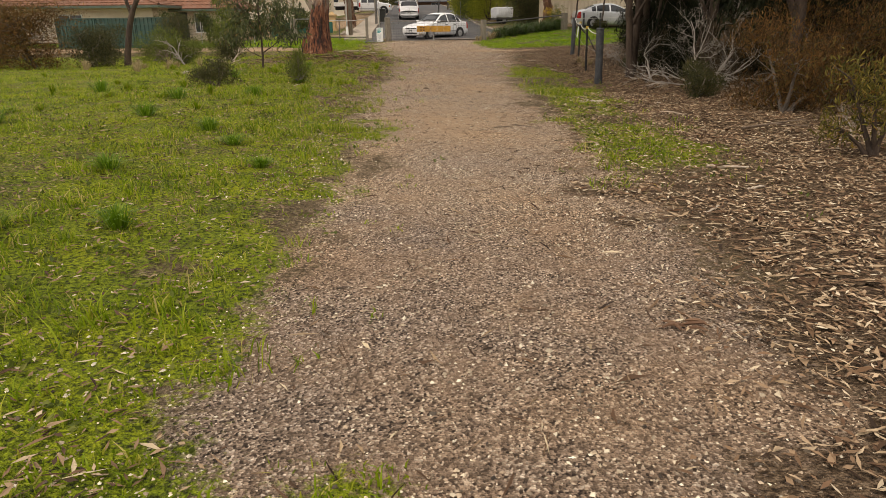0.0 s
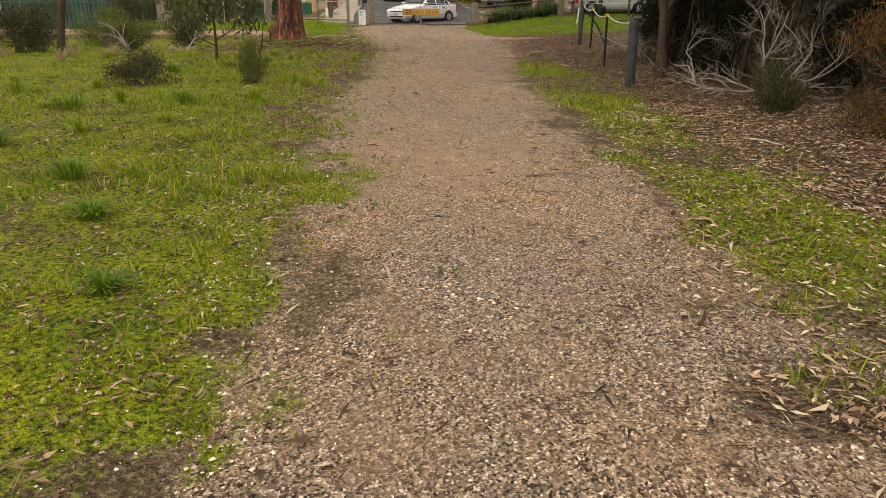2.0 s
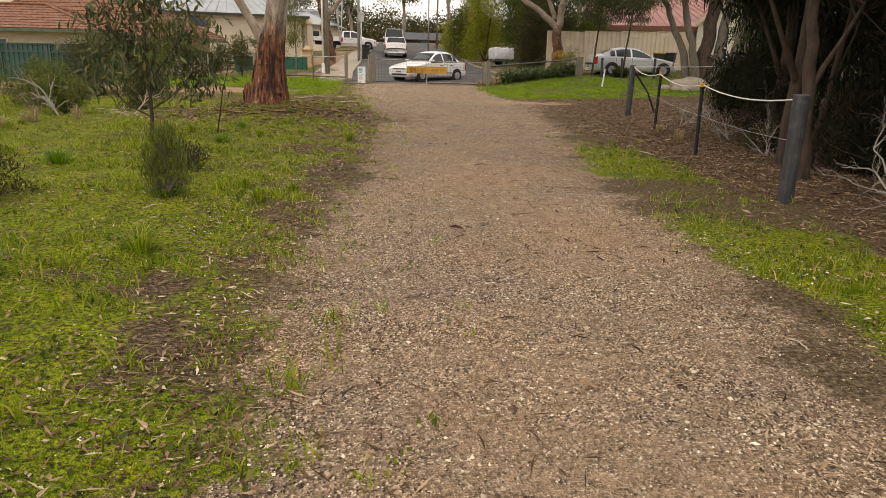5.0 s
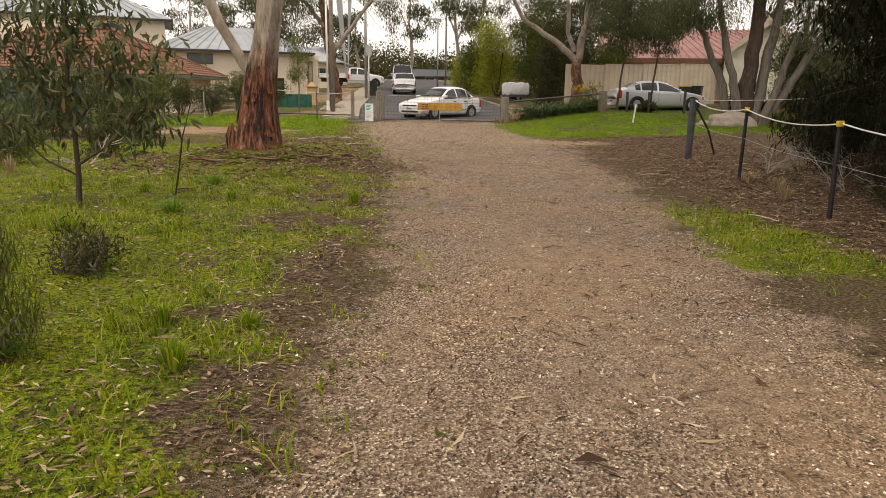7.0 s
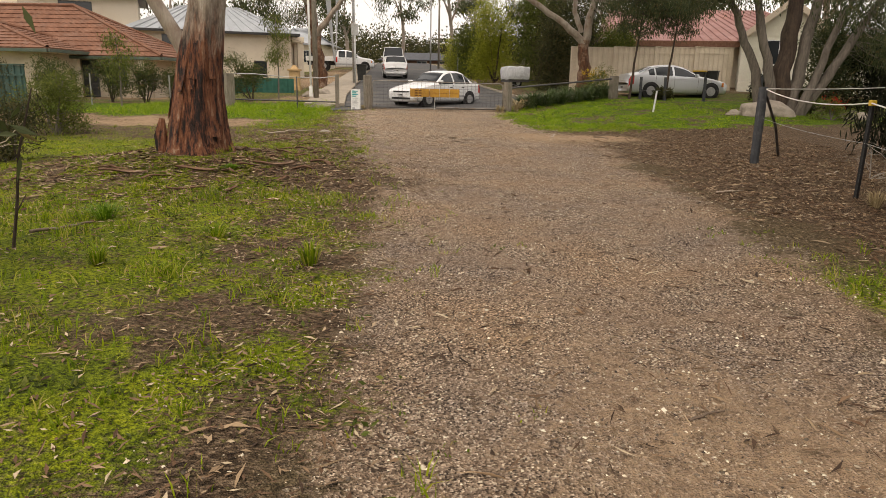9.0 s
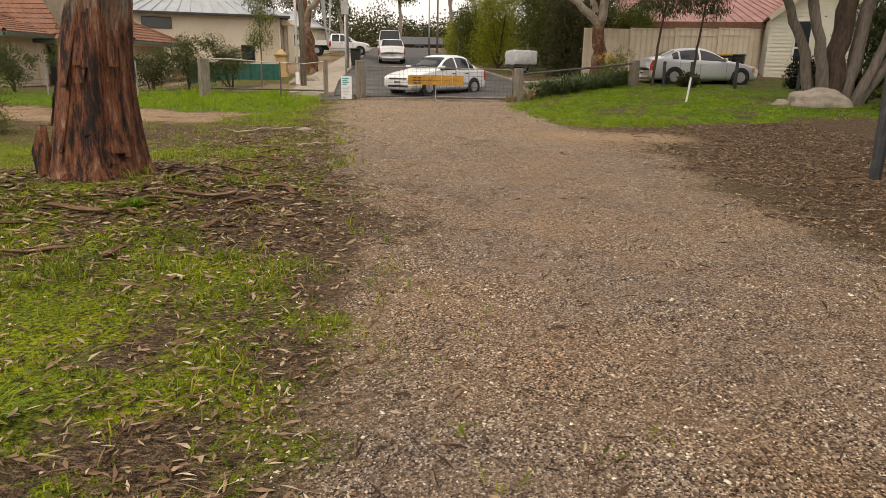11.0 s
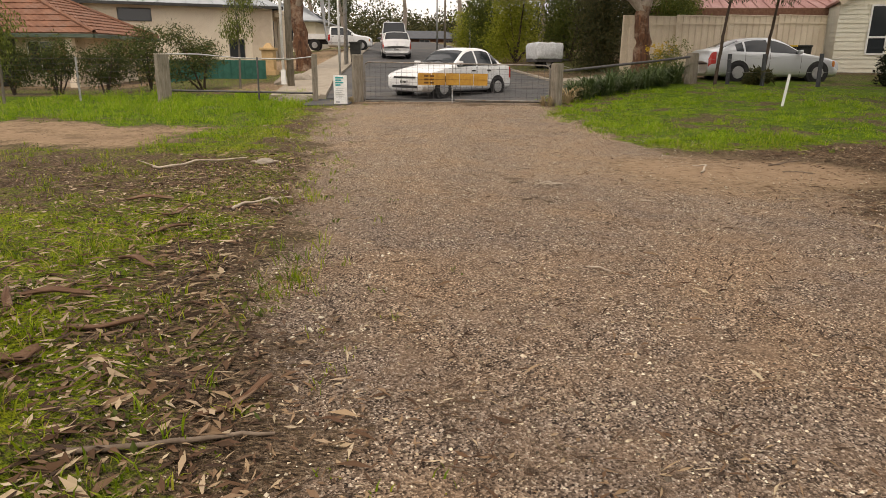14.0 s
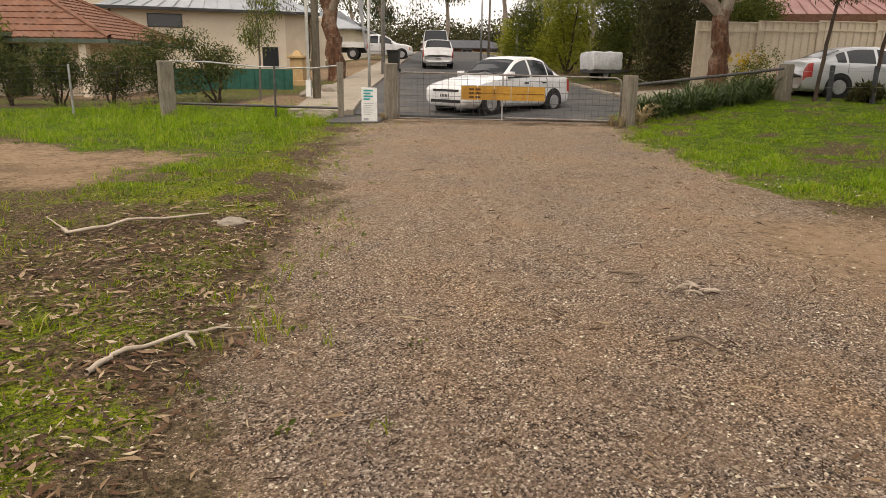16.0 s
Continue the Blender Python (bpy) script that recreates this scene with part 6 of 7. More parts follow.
for k, (x, y, hh, s) in enumerate(((8.75, 16.6, 3.1, 31), (10.35, 17.0, 3.0, 32))):
    z = hz(x, y)
    plant("gum_sapling", "slender young gum with a dark stem behind the lawn", (x, y),
          [[(x, y, z - 0.1, 0.055), (x + 0.1, y, z + 1.4, 0.045), (x + 0.22, y, z + 2.6, 0.035), (x + 0.35, y, z + 4.2, 0.02)]],
          [(x + 0.5, y, z + 2.75, 0.7, 0.5, 0.3), (x - 0.4, y, z + 2.9, 0.6, 0.5, 0.3), (x + 0.3, y, z + 3.4, 1.0, 0.7, 0.5), (x - 0.5, y, z + 3.8, 0.9, 0.7, 0.6), (x + 0.9, y, z + 3.8, 0.9, 0.7, 0.6), (x + 0.2, y, z + 4.7, 1.0, 0.8, 0.7)],
          7500, 0.14, 0.03, L_GUM, M_TRUNK_DARK, 0.6, seed=s, twigs=70, group="young gums")
gz = hz(11.8, 10.2)
plant("gum_tree", "many-stemmed gum tree behind a boulder", (11.8, 10.2),
      [[(11.8, 10.2, gz - 0.1, 0.34), (11.75, 10.2, 1.6, 0.27), (11.85, 10.2, 3.2, 0.24), (12.1, 10.3, 6.0, 0.16)],
       [(11.3, 10.3, gz - 0.1, 0.17), (10.95, 10.3, 1.6, 0.14), (10.45, 10.3, 2.7, 0.12), (9.9, 10.2, 3.7, 0.10), (9.4, 10.1, 5.0, 0.06)],
       [(11.55, 10.1, gz - 0.1, 0.19), (11.2, 10.0, 1.7, 0.15), (10.8, 10.0, 3.0, 0.13), (10.4, 10, 4.6, 0.08)],
       [(12.1, 10.1, gz - 0.1, 0.22), (12.25, 10.1, 1.8, 0.18), (12.45, 10.1, 3.4, 0.16), (12.8, 10.1, 5.6, 0.09)],
       [(12.3, 9.9, gz - 0.1, 0.18), (12.9, 9.7, 1.5, 0.15), (13.5, 9.6, 2.6, 0.12), (14.3, 9.5, 4.2, 0.07)],
       [(12.2, 9.8, gz - 0.1, 0.15), (12.6, 9.6, 1.8, 0.12), (13.0, 9.5, 3.4, 0.09)]],
      [(9.6, 10, 4.5, 1.4, 1.0, 0.7), (11, 10, 5.2, 1.5, 1.2, 0.8), (13, 10, 5.2, 1.6, 1.2, 1.0), (14.4, 9.4, 4.2, 1.1, 1.0, 0.9), (8.6, 10.3, 4.0, 0.9, 0.8, 0.5), (12, 10, 6.6, 1.8, 1.5, 1.0), (15.2, 10.5, 3.0, 1.2, 1.2, 1.2), (9.0, 9.6, 3.9, 1.2, 0.8, 0.6), (10.4, 9.6, 4.0, 0.9, 0.7, 0.5), (13.2, 9.4, 3.6, 1.1, 0.8, 0.7), (14.4, 9.2, 2.6, 0.9, 0.9, 0.8)],
      24000, 0.14, 0.030, L_GUM, (M_TRUNK_DARK, M_TRUNK_GREY), 0.65, seed=41, twigs=260, sprig=0.14)

# young gum in the grass
sz = hz(-2.6, -8.12)
plant("gum_sapling", "leafy young gum with long drooping leaves", (-2.6, -8.12),
      [[(-2.6, -8.12, sz - 0.05, 0.028), (-2.57, -8.12, 0.6, 0.024), (-2.60, -8.1, 1.3, 0.018), (-2.5, -8.1, 2.3, 0.008)],
       [(-2.58, -8.12, 0.45, 0.014), (-2.3, -8.1, 0.62, 0.010), (-2.0, -8.05, 0.95, 0.006)],
       [(-2.58, -8.12, 0.35, 0.012), (-2.9, -8.1, 0.5, 0.009), (-3.2, -8.05, 0.8, 0.005)],
       [(-2.58, -8.12, 0.8, 0.012), (-2.9, -8.2, 1.3, 0.009), (-3.1, -8.2, 1.8, 0.005)],
       [(-2.58, -8.12, 0.8, 0.012), (-2.2, -8.2, 1.2, 0.009), (-1.95, -8.2, 1.7, 0.005)]],
      [(-2.55, -8.1, 1.9, 0.45, 0.4, 0.35), (-3.0, -8.1, 1.45, 0.42, 0.35, 0.4), (-2.05, -8.1, 1.45, 0.42, 0.35, 0.4), (-3.15, -8.05, 0.9, 0.38, 0.3, 0.3), (-1.95, -8.05, 0.9, 0.36, 0.3, 0.32), (-2.6, -8.1, 1.1, 0.4, 0.35, 0.4)],
      1750, 0.145, 0.037, L_SAPLING, M_TRUNK_DARK, 0.5, seed=51, twigs=120, twig_r=0.005, sprig=0.11, per=6)
gen = np.random.default_rng(52)
dead = part_np("dead_sapling", *merge([tube(np.array([(0, 0, -0.05), (0.07, 0.01, 0.3), (0.13, 0, 0.62), (0.25, 0.02, 1.02)]), [0.011, 0.010, 0.008, 0.004], 6, 0.2, gen),
                                       tube(np.array([(0.05, 0, 0.22), (0.13, 0.02, 0.36)]), [0.005, 0.003], 5), tube(np.array([(0.12, 0, 0.58), (0.09, -0.02, 0.78)]), [0.005, 0.002], 5)]), M_TRUNK_DARK)
dead.matrix_basis = pose(-1.97, -7.4, hz(-1.97, -7.4))
tagged(dead, "thin dark leaning dead sapling stem", "dead sapling")
shrub("wispy_bush", "small feathery green bush at the grass edge", -0.9, -11.98, 0.34, 0.48, 2600, L_GREEN, 0.07, 0.006, 0.0, 0.75, 61)
shrub("low_bush", "low dark brownish bush in the grass", -2.25, -12.2, 0.95, 0.42, 4200, L_OLIVE, 0.05, 0.010, 0.0, 0.4, 62)
shrub("low_bush", "low dull olive bush in rough grass", -1.2, -10.6, 0.5, 0.22, 1200, L_OLIVE, 0.05, 0.010, 0.0, 0.4, 63)

# left bank
plant("dead_tree", "dark leaning dead tree stem on the bank", (-7.25, -5.0),
      [[(-7.3, -5.0, -0.1, 0.10), (-7.15, -5, 0.7, 0.085), (-6.95, -5, 1.4, 0.07), (-6.4, -5, 2.3, 0.05), (-5.8, -5, 3.2, 0.03)], [(-6.95, -5, 1.4, 0.05), (-7.2, -5.1, 2.4, 0.03)]],
      [(-6.2, -5, 2.9, 0.5, 0.4, 0.3)], 200, 0.08, 0.02, L_OLIVE, M_TRUNK_DARK, 0.5, seed=71, twigs=14)
for k, (x, y, w, hh, leaf, lab) in enumerate((
        (-9.2, -6.0, 2.2, 1.75, L_RUST, "tall rusty brown bush on the bank"), (-10.9, -5.2, 2.2, 1.7, L_RUST, "rusty brown bush with dry twigs"),
        (-8.0, -5.4, 1.4, 1.0, L_OLIVE, "dull olive bush on the bank"), (-6.2, -3.6, 1.2, 0.75, L_GREEN, "low green shrub among prunings"),
        (-5.2, -2.2, 1.0, 0.8, L_OLIVE, "scrubby olive bush near the gum tree"), (-7.6, -2.4, 1.6, 0.9, L_GREEN, "spreading green shrub before the fence"),
        (-9.5, -2.0, 1.9, 1.1, L_OLIVE, "dull olive bush before the green fence"), (-12.3, -3.5, 2.4, 1.6, L_OLIVE, "dense olive bush on the bank"),
        (-6.9, 2.0, 1.6, 1.2, L_GREEN, "leafy green shrub before the fence"), (-9.0, 3.0, 1.8, 1.5, L_OLIVE, "leafy olive shrub before the fence"))):
    shrub("bank_bush", lab, x, y, w, hh, int(3600 * w * hh) + 1200, leaf, 0.075, 0.016, 0.1, 0.25, 80 + k, lumps=12)
bare("dead_branch", "pale fallen dead branch leaning on scrub", -5.9, -4.4, 1.3, 0.016, 2, 91, M_DEADWOOD, (-0.5, 0, 1), 0.5, "fallen branch")
bare("dead_branch", "tangle of dry prunings heaped on the bank", -4.8, -3.9, 0.9, 0.015, 3, 92, M_STICK_PALE, (0.6, 0, 0.5), 0.9, "fallen branch")
bare("dead_branch", "tangle of dry brown prunings in the scrub", -6.4, -4.2, 0.9, 0.015, 3, 93, M_STICK, (-0.2, 0, 0.6), 0.9, "fallen branch")

# garden shrubs behind the left fence
for k, (x, y, w, hh) in enumerate(((-13.8, 14.9, 1.6, 1.5), (-12.6, 16.6, 1.5, 1.7), (-11.2, 16.6, 1.5, 1.6), (-9.9, 16.9, 1.5, 1.55), (-8.5, 16.8, 1.6, 1.85), (-7.0, 17.0, 1.8, 1.75))):
    shrub("garden_shrub", "leafy green garden shrub behind the wire fence", x, y, w * 1.15, hh * 0.8, 4600, L_SHADY, 0.10, 0.03, 0.3, 0.1, 100 + k, M_TRUNK_DARK, group="shrubs behind the fence", base_z=0.24 * hh, lumps=11)
for k, (x, y, hh) in enumerate(((-6.0, 17.6, 3.3), (-10.4, 12.6, 2.4))):
    z = hz(x, y)
    plant("garden_tree", "slim young leafy tree near the fence", (x, y), [[(x, y, z - 0.1, 0.035), (x + 0.05, y, z + 1.2, 0.028), (x, y, z + hh, 0.012)]],
          [(x, y, z + hh * 0.55, 0.45, 0.4, 0.5), (x + 0.2, y, z + hh * 0.78, 0.45, 0.4, 0.5), (x - 0.15, y, z + hh * 0.95, 0.35, 0.3, 0.4)], 1700, 0.11, 0.028, L_GREEN, M_TRUNK_GREY, 0.6, seed=120 + k, twigs=40, twig_r=0.008)

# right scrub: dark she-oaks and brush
# Crowns starting above 2 m are added out of view to shade the litter.
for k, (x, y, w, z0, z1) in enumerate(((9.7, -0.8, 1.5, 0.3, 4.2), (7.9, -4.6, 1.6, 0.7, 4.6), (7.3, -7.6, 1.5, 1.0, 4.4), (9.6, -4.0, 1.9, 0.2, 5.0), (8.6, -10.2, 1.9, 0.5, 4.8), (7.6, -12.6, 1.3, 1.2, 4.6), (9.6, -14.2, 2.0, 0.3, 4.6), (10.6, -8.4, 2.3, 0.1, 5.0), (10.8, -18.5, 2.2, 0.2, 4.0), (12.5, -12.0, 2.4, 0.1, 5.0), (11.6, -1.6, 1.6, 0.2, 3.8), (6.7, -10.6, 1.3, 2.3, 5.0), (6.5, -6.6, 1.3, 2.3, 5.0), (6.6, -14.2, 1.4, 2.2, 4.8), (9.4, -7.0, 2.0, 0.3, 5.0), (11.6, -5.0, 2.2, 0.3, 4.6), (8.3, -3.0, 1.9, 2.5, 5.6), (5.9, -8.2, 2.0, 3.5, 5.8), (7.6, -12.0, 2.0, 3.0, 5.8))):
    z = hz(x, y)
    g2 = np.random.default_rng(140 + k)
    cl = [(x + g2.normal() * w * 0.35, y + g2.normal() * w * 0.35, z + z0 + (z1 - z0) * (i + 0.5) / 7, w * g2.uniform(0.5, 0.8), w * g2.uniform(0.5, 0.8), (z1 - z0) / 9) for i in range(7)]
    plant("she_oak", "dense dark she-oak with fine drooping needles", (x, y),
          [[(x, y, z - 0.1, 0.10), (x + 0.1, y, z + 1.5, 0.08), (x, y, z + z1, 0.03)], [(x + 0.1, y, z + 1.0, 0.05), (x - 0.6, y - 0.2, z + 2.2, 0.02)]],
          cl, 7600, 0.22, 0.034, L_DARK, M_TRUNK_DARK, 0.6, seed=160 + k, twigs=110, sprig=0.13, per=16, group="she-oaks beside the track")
for k, (x, y, r, tx) in enumerate(((5.62, -9.3, 0.075, -0.22), (6.3, -8.2, 0.04, 0.25), (6.6, -10.2, 0.035, 0.3), (6.7, -6.6, 0.04, -0.2))):
    z = hz(x, y)
    plant("scrub_tree", "thin rough-barked scrub tree beside the fence", (x, y),
          [[(x, y, z - 0.1, r * 1.2), (x + tx * 0.3, y, z + 0.8, r), (x + tx * 0.8, y, z + 1.8, r * 0.8), (x + tx * 1.5, y, z + 3.6, r * 0.45)], [(x + tx * 0.4, y, z + 1.0, r * 0.5), (x + 0.5, y + 0.2, z + 2.0, r * 0.25)]],
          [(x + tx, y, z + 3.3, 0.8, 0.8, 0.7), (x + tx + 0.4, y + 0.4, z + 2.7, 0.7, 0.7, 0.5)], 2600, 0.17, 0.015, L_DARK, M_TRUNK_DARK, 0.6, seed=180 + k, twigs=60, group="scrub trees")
bare("dead_shrub", "bleached leafless dead shrub with fine twigs", 6.02, -12.53, 1.75, 0.016, 5, 201, M_DEADWOOD, (-0.1, 0, 1), 0.62)
bare("dead_branch", "bleached fallen branch lying beside the fence", 5.95, -12.2, 1.25, 0.013, 3, 202, M_DEADWOOD, (-0.9, 0.25, 0.14), 0.35, "fallen branch", 0.05)
bare("dead_branch", "bleached fallen branch with many twigs", 5.6, -11.0, 1.2, 0.012, 3, 203, M_DEADWOOD, (-0.3, 0.8, 0.25), 0.5, "fallen branch", 0.02)
for k, (x, y, hh, ln) in enumerate(((6.0, -4.0, 1.0, (0.3, 0.4, 0.5)), (6.3, -5.6, 1.0, (-0.4, 0.5, 0.45)), (6.5, -2.9, 0.9, (0.3, -0.5, 0.35)), (6.1, -7.4, 1.1, (0.1, 0.6, 0.5)), (6.9, -9.4, 1.4, (-0.2, -0.4, 0.7)), (6.7, -11.4, 1.4, (0.1, 0.3, 0.8)), (7.1, -13.4, 1.4, (0.2, 0.2, 0.9)), (5.9, -17.6, 0.9, (0.4, 0.6, 0.3)), (6.6, -19.0, 1.0, (-0.2, 0.5, 0.3)))):
    bare("brush_tangle", "tangle of grey dead branches under the scrub", x, y, hh, 0.009, 4, 210 + k, M_DEADWOOD, ln, 0.8, "brushwood")
for k, (x, y, w, hh, leaf, lab) in enumerate((
        (6.1, -15.3, 1.4, 1.05, L_RUST, "rusty brown heath bush beside the track"), (7.2, -14.4, 1.8, 1.35, L_RUST, "tall rusty heath bush in the scrub"), (7.4, -16.6, 1.7, 1.1, L_RUST, "spreading rusty heath bush"),
        (5.65, -13.4, 0.8, 0.5, L_OLIVE, "low olive bush at the scrub edge"), (6.7, -17.2, 0.9, 0.65, L_OLIVE, "small olive bush with yellow tips"), (8.6, -16.6, 2.0, 1.9, L_BROWN, "dry brown bush in the scrub"),
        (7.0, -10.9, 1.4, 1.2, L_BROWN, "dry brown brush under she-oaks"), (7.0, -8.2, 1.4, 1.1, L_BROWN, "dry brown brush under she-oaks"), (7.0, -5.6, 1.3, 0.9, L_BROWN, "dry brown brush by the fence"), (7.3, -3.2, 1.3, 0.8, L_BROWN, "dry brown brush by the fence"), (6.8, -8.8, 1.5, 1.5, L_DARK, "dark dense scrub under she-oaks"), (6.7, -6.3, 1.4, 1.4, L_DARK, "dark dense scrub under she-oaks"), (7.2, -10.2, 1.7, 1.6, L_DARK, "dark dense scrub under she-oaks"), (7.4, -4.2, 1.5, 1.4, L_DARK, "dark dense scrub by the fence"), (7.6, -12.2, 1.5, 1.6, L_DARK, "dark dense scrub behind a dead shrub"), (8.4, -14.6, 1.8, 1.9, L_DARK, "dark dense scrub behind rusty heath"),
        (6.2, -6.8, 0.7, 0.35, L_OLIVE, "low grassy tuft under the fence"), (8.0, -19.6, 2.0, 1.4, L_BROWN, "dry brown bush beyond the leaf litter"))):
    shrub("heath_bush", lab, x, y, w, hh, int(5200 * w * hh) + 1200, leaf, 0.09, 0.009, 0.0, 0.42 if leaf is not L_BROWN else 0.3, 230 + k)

shrub("wattle_bush", "small yellow-tipped wattle bush on a thin crooked stem", 5.55, -18.2, 0.8, 0.75, 2200, L_WATTLE, 0.07, 0.012, 0.0, 0.4, 281, M_TRUNK_DARK, base_z=0.12)
shrub("wattle_bush", "yellow-green wattle bush at the scrub edge", 6.6, -17.9, 0.9, 0.95, 2600, L_WATTLE, 0.07, 0.012, 0.0, 0.4, 282, M_TRUNK_DARK)

# street planting
for k, (x, y, w, hh, leaf, lab) in enumerate((
        (4.6, 34.0, 3.2, 5.0, L_LIME, "bright lime conifer hedge across the street"), (7.2, 32.0, 3.8, 5.6, L_GREEN, "dense green evergreen beside the trailer"), (3.2, 38.0, 3.0, 3.6, L_GREEN, "rounded green hedge along the street"),
        (8.6, 28.6, 3.4, 5.0, L_OLIVE, "tall olive shrub behind the gum tree"), (7.0, 24.2, 2.4, 3.4, L_OLIVE, "open olive shrub beside the driveway"), (2.6, 44, 2.6, 2.6, L_LIME, "bright green verge shrub"), (10.6, 26.6, 2.6, 3.4, L_GREEN, "garden shrub behind the steel fence"),
        (14.6, 17.0, 1.3, 1.0, L_DARK, "dark shrub against the weatherboard wall"), (12.6, 10.8, 1.2, 0.7, L_OLIVE, "low shrub beside the boulder"), (10.3, 17.0, 0.9, 0.42, L_OLIVE, "low grey-green bush under the fence"), (16.5, 12.5, 2.6, 2.6, L_DARK, "dense dark shrub beyond the gum"), (15.3, 13.6, 2.4, 3.2, L_GUM, "tall dull green shrub beside the cottage"))):
    shrub("street_shrub", lab, x, y, w, hh, int(1000 * w * hh) + 1500, leaf, 0.17, 0.045, 0.1, 0.2, 260 + k, M_TRUNK_DARK, lumps=16)
for k, (x, y, hh, w) in enumerate(((2.0, 58, 11, 3.2), (-3.5, 72, 12, 3.6), (5.5, 75, 10, 3.6), (-9.5, 66, 8, 2.6), (-15, 80, 10, 4), (10, 62, 9, 3.6), (-22, 58, 9, 3.6), (-16, 49, 9.2, 2.6), (14, 48, 9, 3.5), (-30, 70, 11, 4), (20, 70, 11, 4.5), (18, 36, 8.5, 2.6), (24, 30, 9, 3))):
    z = hz(x, y)
    g2 = np.random.default_rng(300 + k)
    cl = [(x + g2.normal() * w * 0.45, y + g2.normal() * w * 0.4, z + hh * g2.uniform(0.5, 0.98), w * g2.uniform(0.25, 0.5), w * g2.uniform(0.25, 0.5), hh * g2.uniform(0.05, 0.09)) for i in range(11)]
    plant("distant_gum", "tall distant gum tree with open crown", (x, y),
          [[(x, y, z - 0.2, 0.26), (x + 0.2, y, z + hh * 0.3, 0.2), (x - 0.2, y, z + hh * 0.6, 0.13), (x, y, z + hh * 0.92, 0.05)], [(x, y, z + hh * 0.4, 0.12), (x + w * 0.4, y, z + hh * 0.7, 0.05)], [(x, y, z + hh * 0.45, 0.12), (x - w * 0.4, y, z + hh * 0.75, 0.05)]],
          cl, 2200, 0.38, 0.12, L_GUM, M_TRUNK_PALE, 0.6, seed=320 + k, twigs=50, twig_r=0.03, sprig=0.3, sides=7, group="distant gums")
g2 = np.random.default_rng(400)
wood_n = 80000
wood_pts = np.stack([g2.uniform(-62, 62, wood_n), g2.uniform(122, 170, wood_n), np.zeros(wood_n)], 1)
wood_pts[:, 2] = height(wood_pts[:, 0], wood_pts[:, 1]) + g2.random(wood_n) ** 1.4 * (2.5 + 6.5 * vnoise(wood_pts[:, 0], wood_pts[:, 1] * 0.3, 0.16) * vnoise(wood_pts[:, 0], wood_pts[:, 1] * 0.3, 0.5, 7) + 2.5 * vnoise(wood_pts[:, 0], wood_pts[:, 1], 0.9, 3))
v, q = leaf_quads(g2, wood_pts, 0.5, 0.36, 0.1)
tagged(part_np("far_woodland", v, q, L_OLIVE), "belt of distant olive-green trees on the rise", "woodland", kind="stuff")

# strappy plants behind the pipe rail
for k in range(26):
    t = (k + 0.5) / 26
    x, y = 3.75 + 4.4 * t + 0.12 * (k % 2), 14.1 + 3.6 * t + 0.28 * ((k * 7) % 4)
    g2 = np.random.default_rng(420 + k)
    z = hz(x, y)
    blades = []
    for i in range(80):
        a, out, up_ = g2.uniform(0, 6.28), g2.uniform(0.12, 0.62), g2.uniform(0.18, 0.62) * (0.75 + 0.09 * (k % 5))
        d = np.array([math.cos(a), math.sin(a), 0])
        s = np.array([-math.sin(a), math.cos(a), 0]) * 0.014
        root_ = np.array([g2.normal() * 0.09, g2.normal() * 0.09, 0])
        ps = [root_ + d * 0.02, d * out * 0.45 + (0, 0, up_ * 0.75), d * out * 0.85 + (0, 0, up_), d * out * 1.25 + (0, 0, up_ * 0.85)]
        for p0, p1, w0, w1 in zip(ps[:-1], ps[1:], (1, 1, 0.8), (1, 0.8, 0.15)):
            blades.append((np.array([p0 - s * w0, p0 + s * w0, p1 + s * w1, p1 - s * w1]), np.array([[0, 1, 2, 3]])))
    v, q = merge(blades)
    ob = part_np("strappy_plant", v, q, L_AGAP if k else L_STRAW)
    ob.matrix_basis = pose(x, y, z)
    tagged(ob, "clump of long strappy green leaves behind the rail" if k else "clump of dry grass beside the gate post", "plant", "strappy plants" if k else "")
g2 = np.random.default_rng(440)
fp, _ = clump_points(g2, [(7.6, 18.4, 1.55, 0.7, 0.5, 0.28)], 380, 0.06)
ob = shrub("flowering_shrub", "green shrub with small yellow flowers", 7.6, 18.4, 1.6, 1.2, 2400, L_GREEN, 0.08, 0.03, 0.1, 0.2, 441)
v, q = leaf_quads(g2, fp - np.array([7.6, 18.4, hz(7.6, 18.4)]), 0.05, 0.04, 0.0)
tagged(part_np("flowers", v, q, L_FLOWER, ob), kind="stuff")
fp, _ = clump_points(g2, [(12.6, 8.6, 0.75, 0.5, 0.4, 0.2)], 160, 0.05)
ob = shrub("flowering_shrub", "low shrub with scattered red flowers", 12.6, 8.6, 1.2, 0.6, 1500, L_GREEN, 0.07, 0.025, 0.1, 0.2, 442)
v, q = leaf_quads(g2, fp - np.array([12.6, 8.6, hz(12.6, 8.6)]), 0.05, 0.04, 0.0)
tagged(part_np("flowers", v, q, L_REDFLOWER, ob), kind="stuff")


# boulders
def boulder(x, y, sx, sy, sz_, seed, label):
    bm = bmesh.new()
    bmesh.ops.create_icosphere(bm, subdivisions=4, radius=1)
    for v in bm.verts:
        n_ = noise.fractal(v.co * 1.1 + Vector((seed, 0, 0)), 0.9, 2.0, 4)
        v.co *= 1 + 0.28 * n_
        v.co.z = max(v.co.z, -0.35)
        v.co = Vector((v.co.x * sx, v.co.y * sy, v.co.z * sz_))
    ob = part("boulder", bm, M_STONE, smooth=True)
    ob.matrix_basis = pose(x, y, hz(x, y) + 0.12 * sz_)
    return tagged(ob, label, "rock")


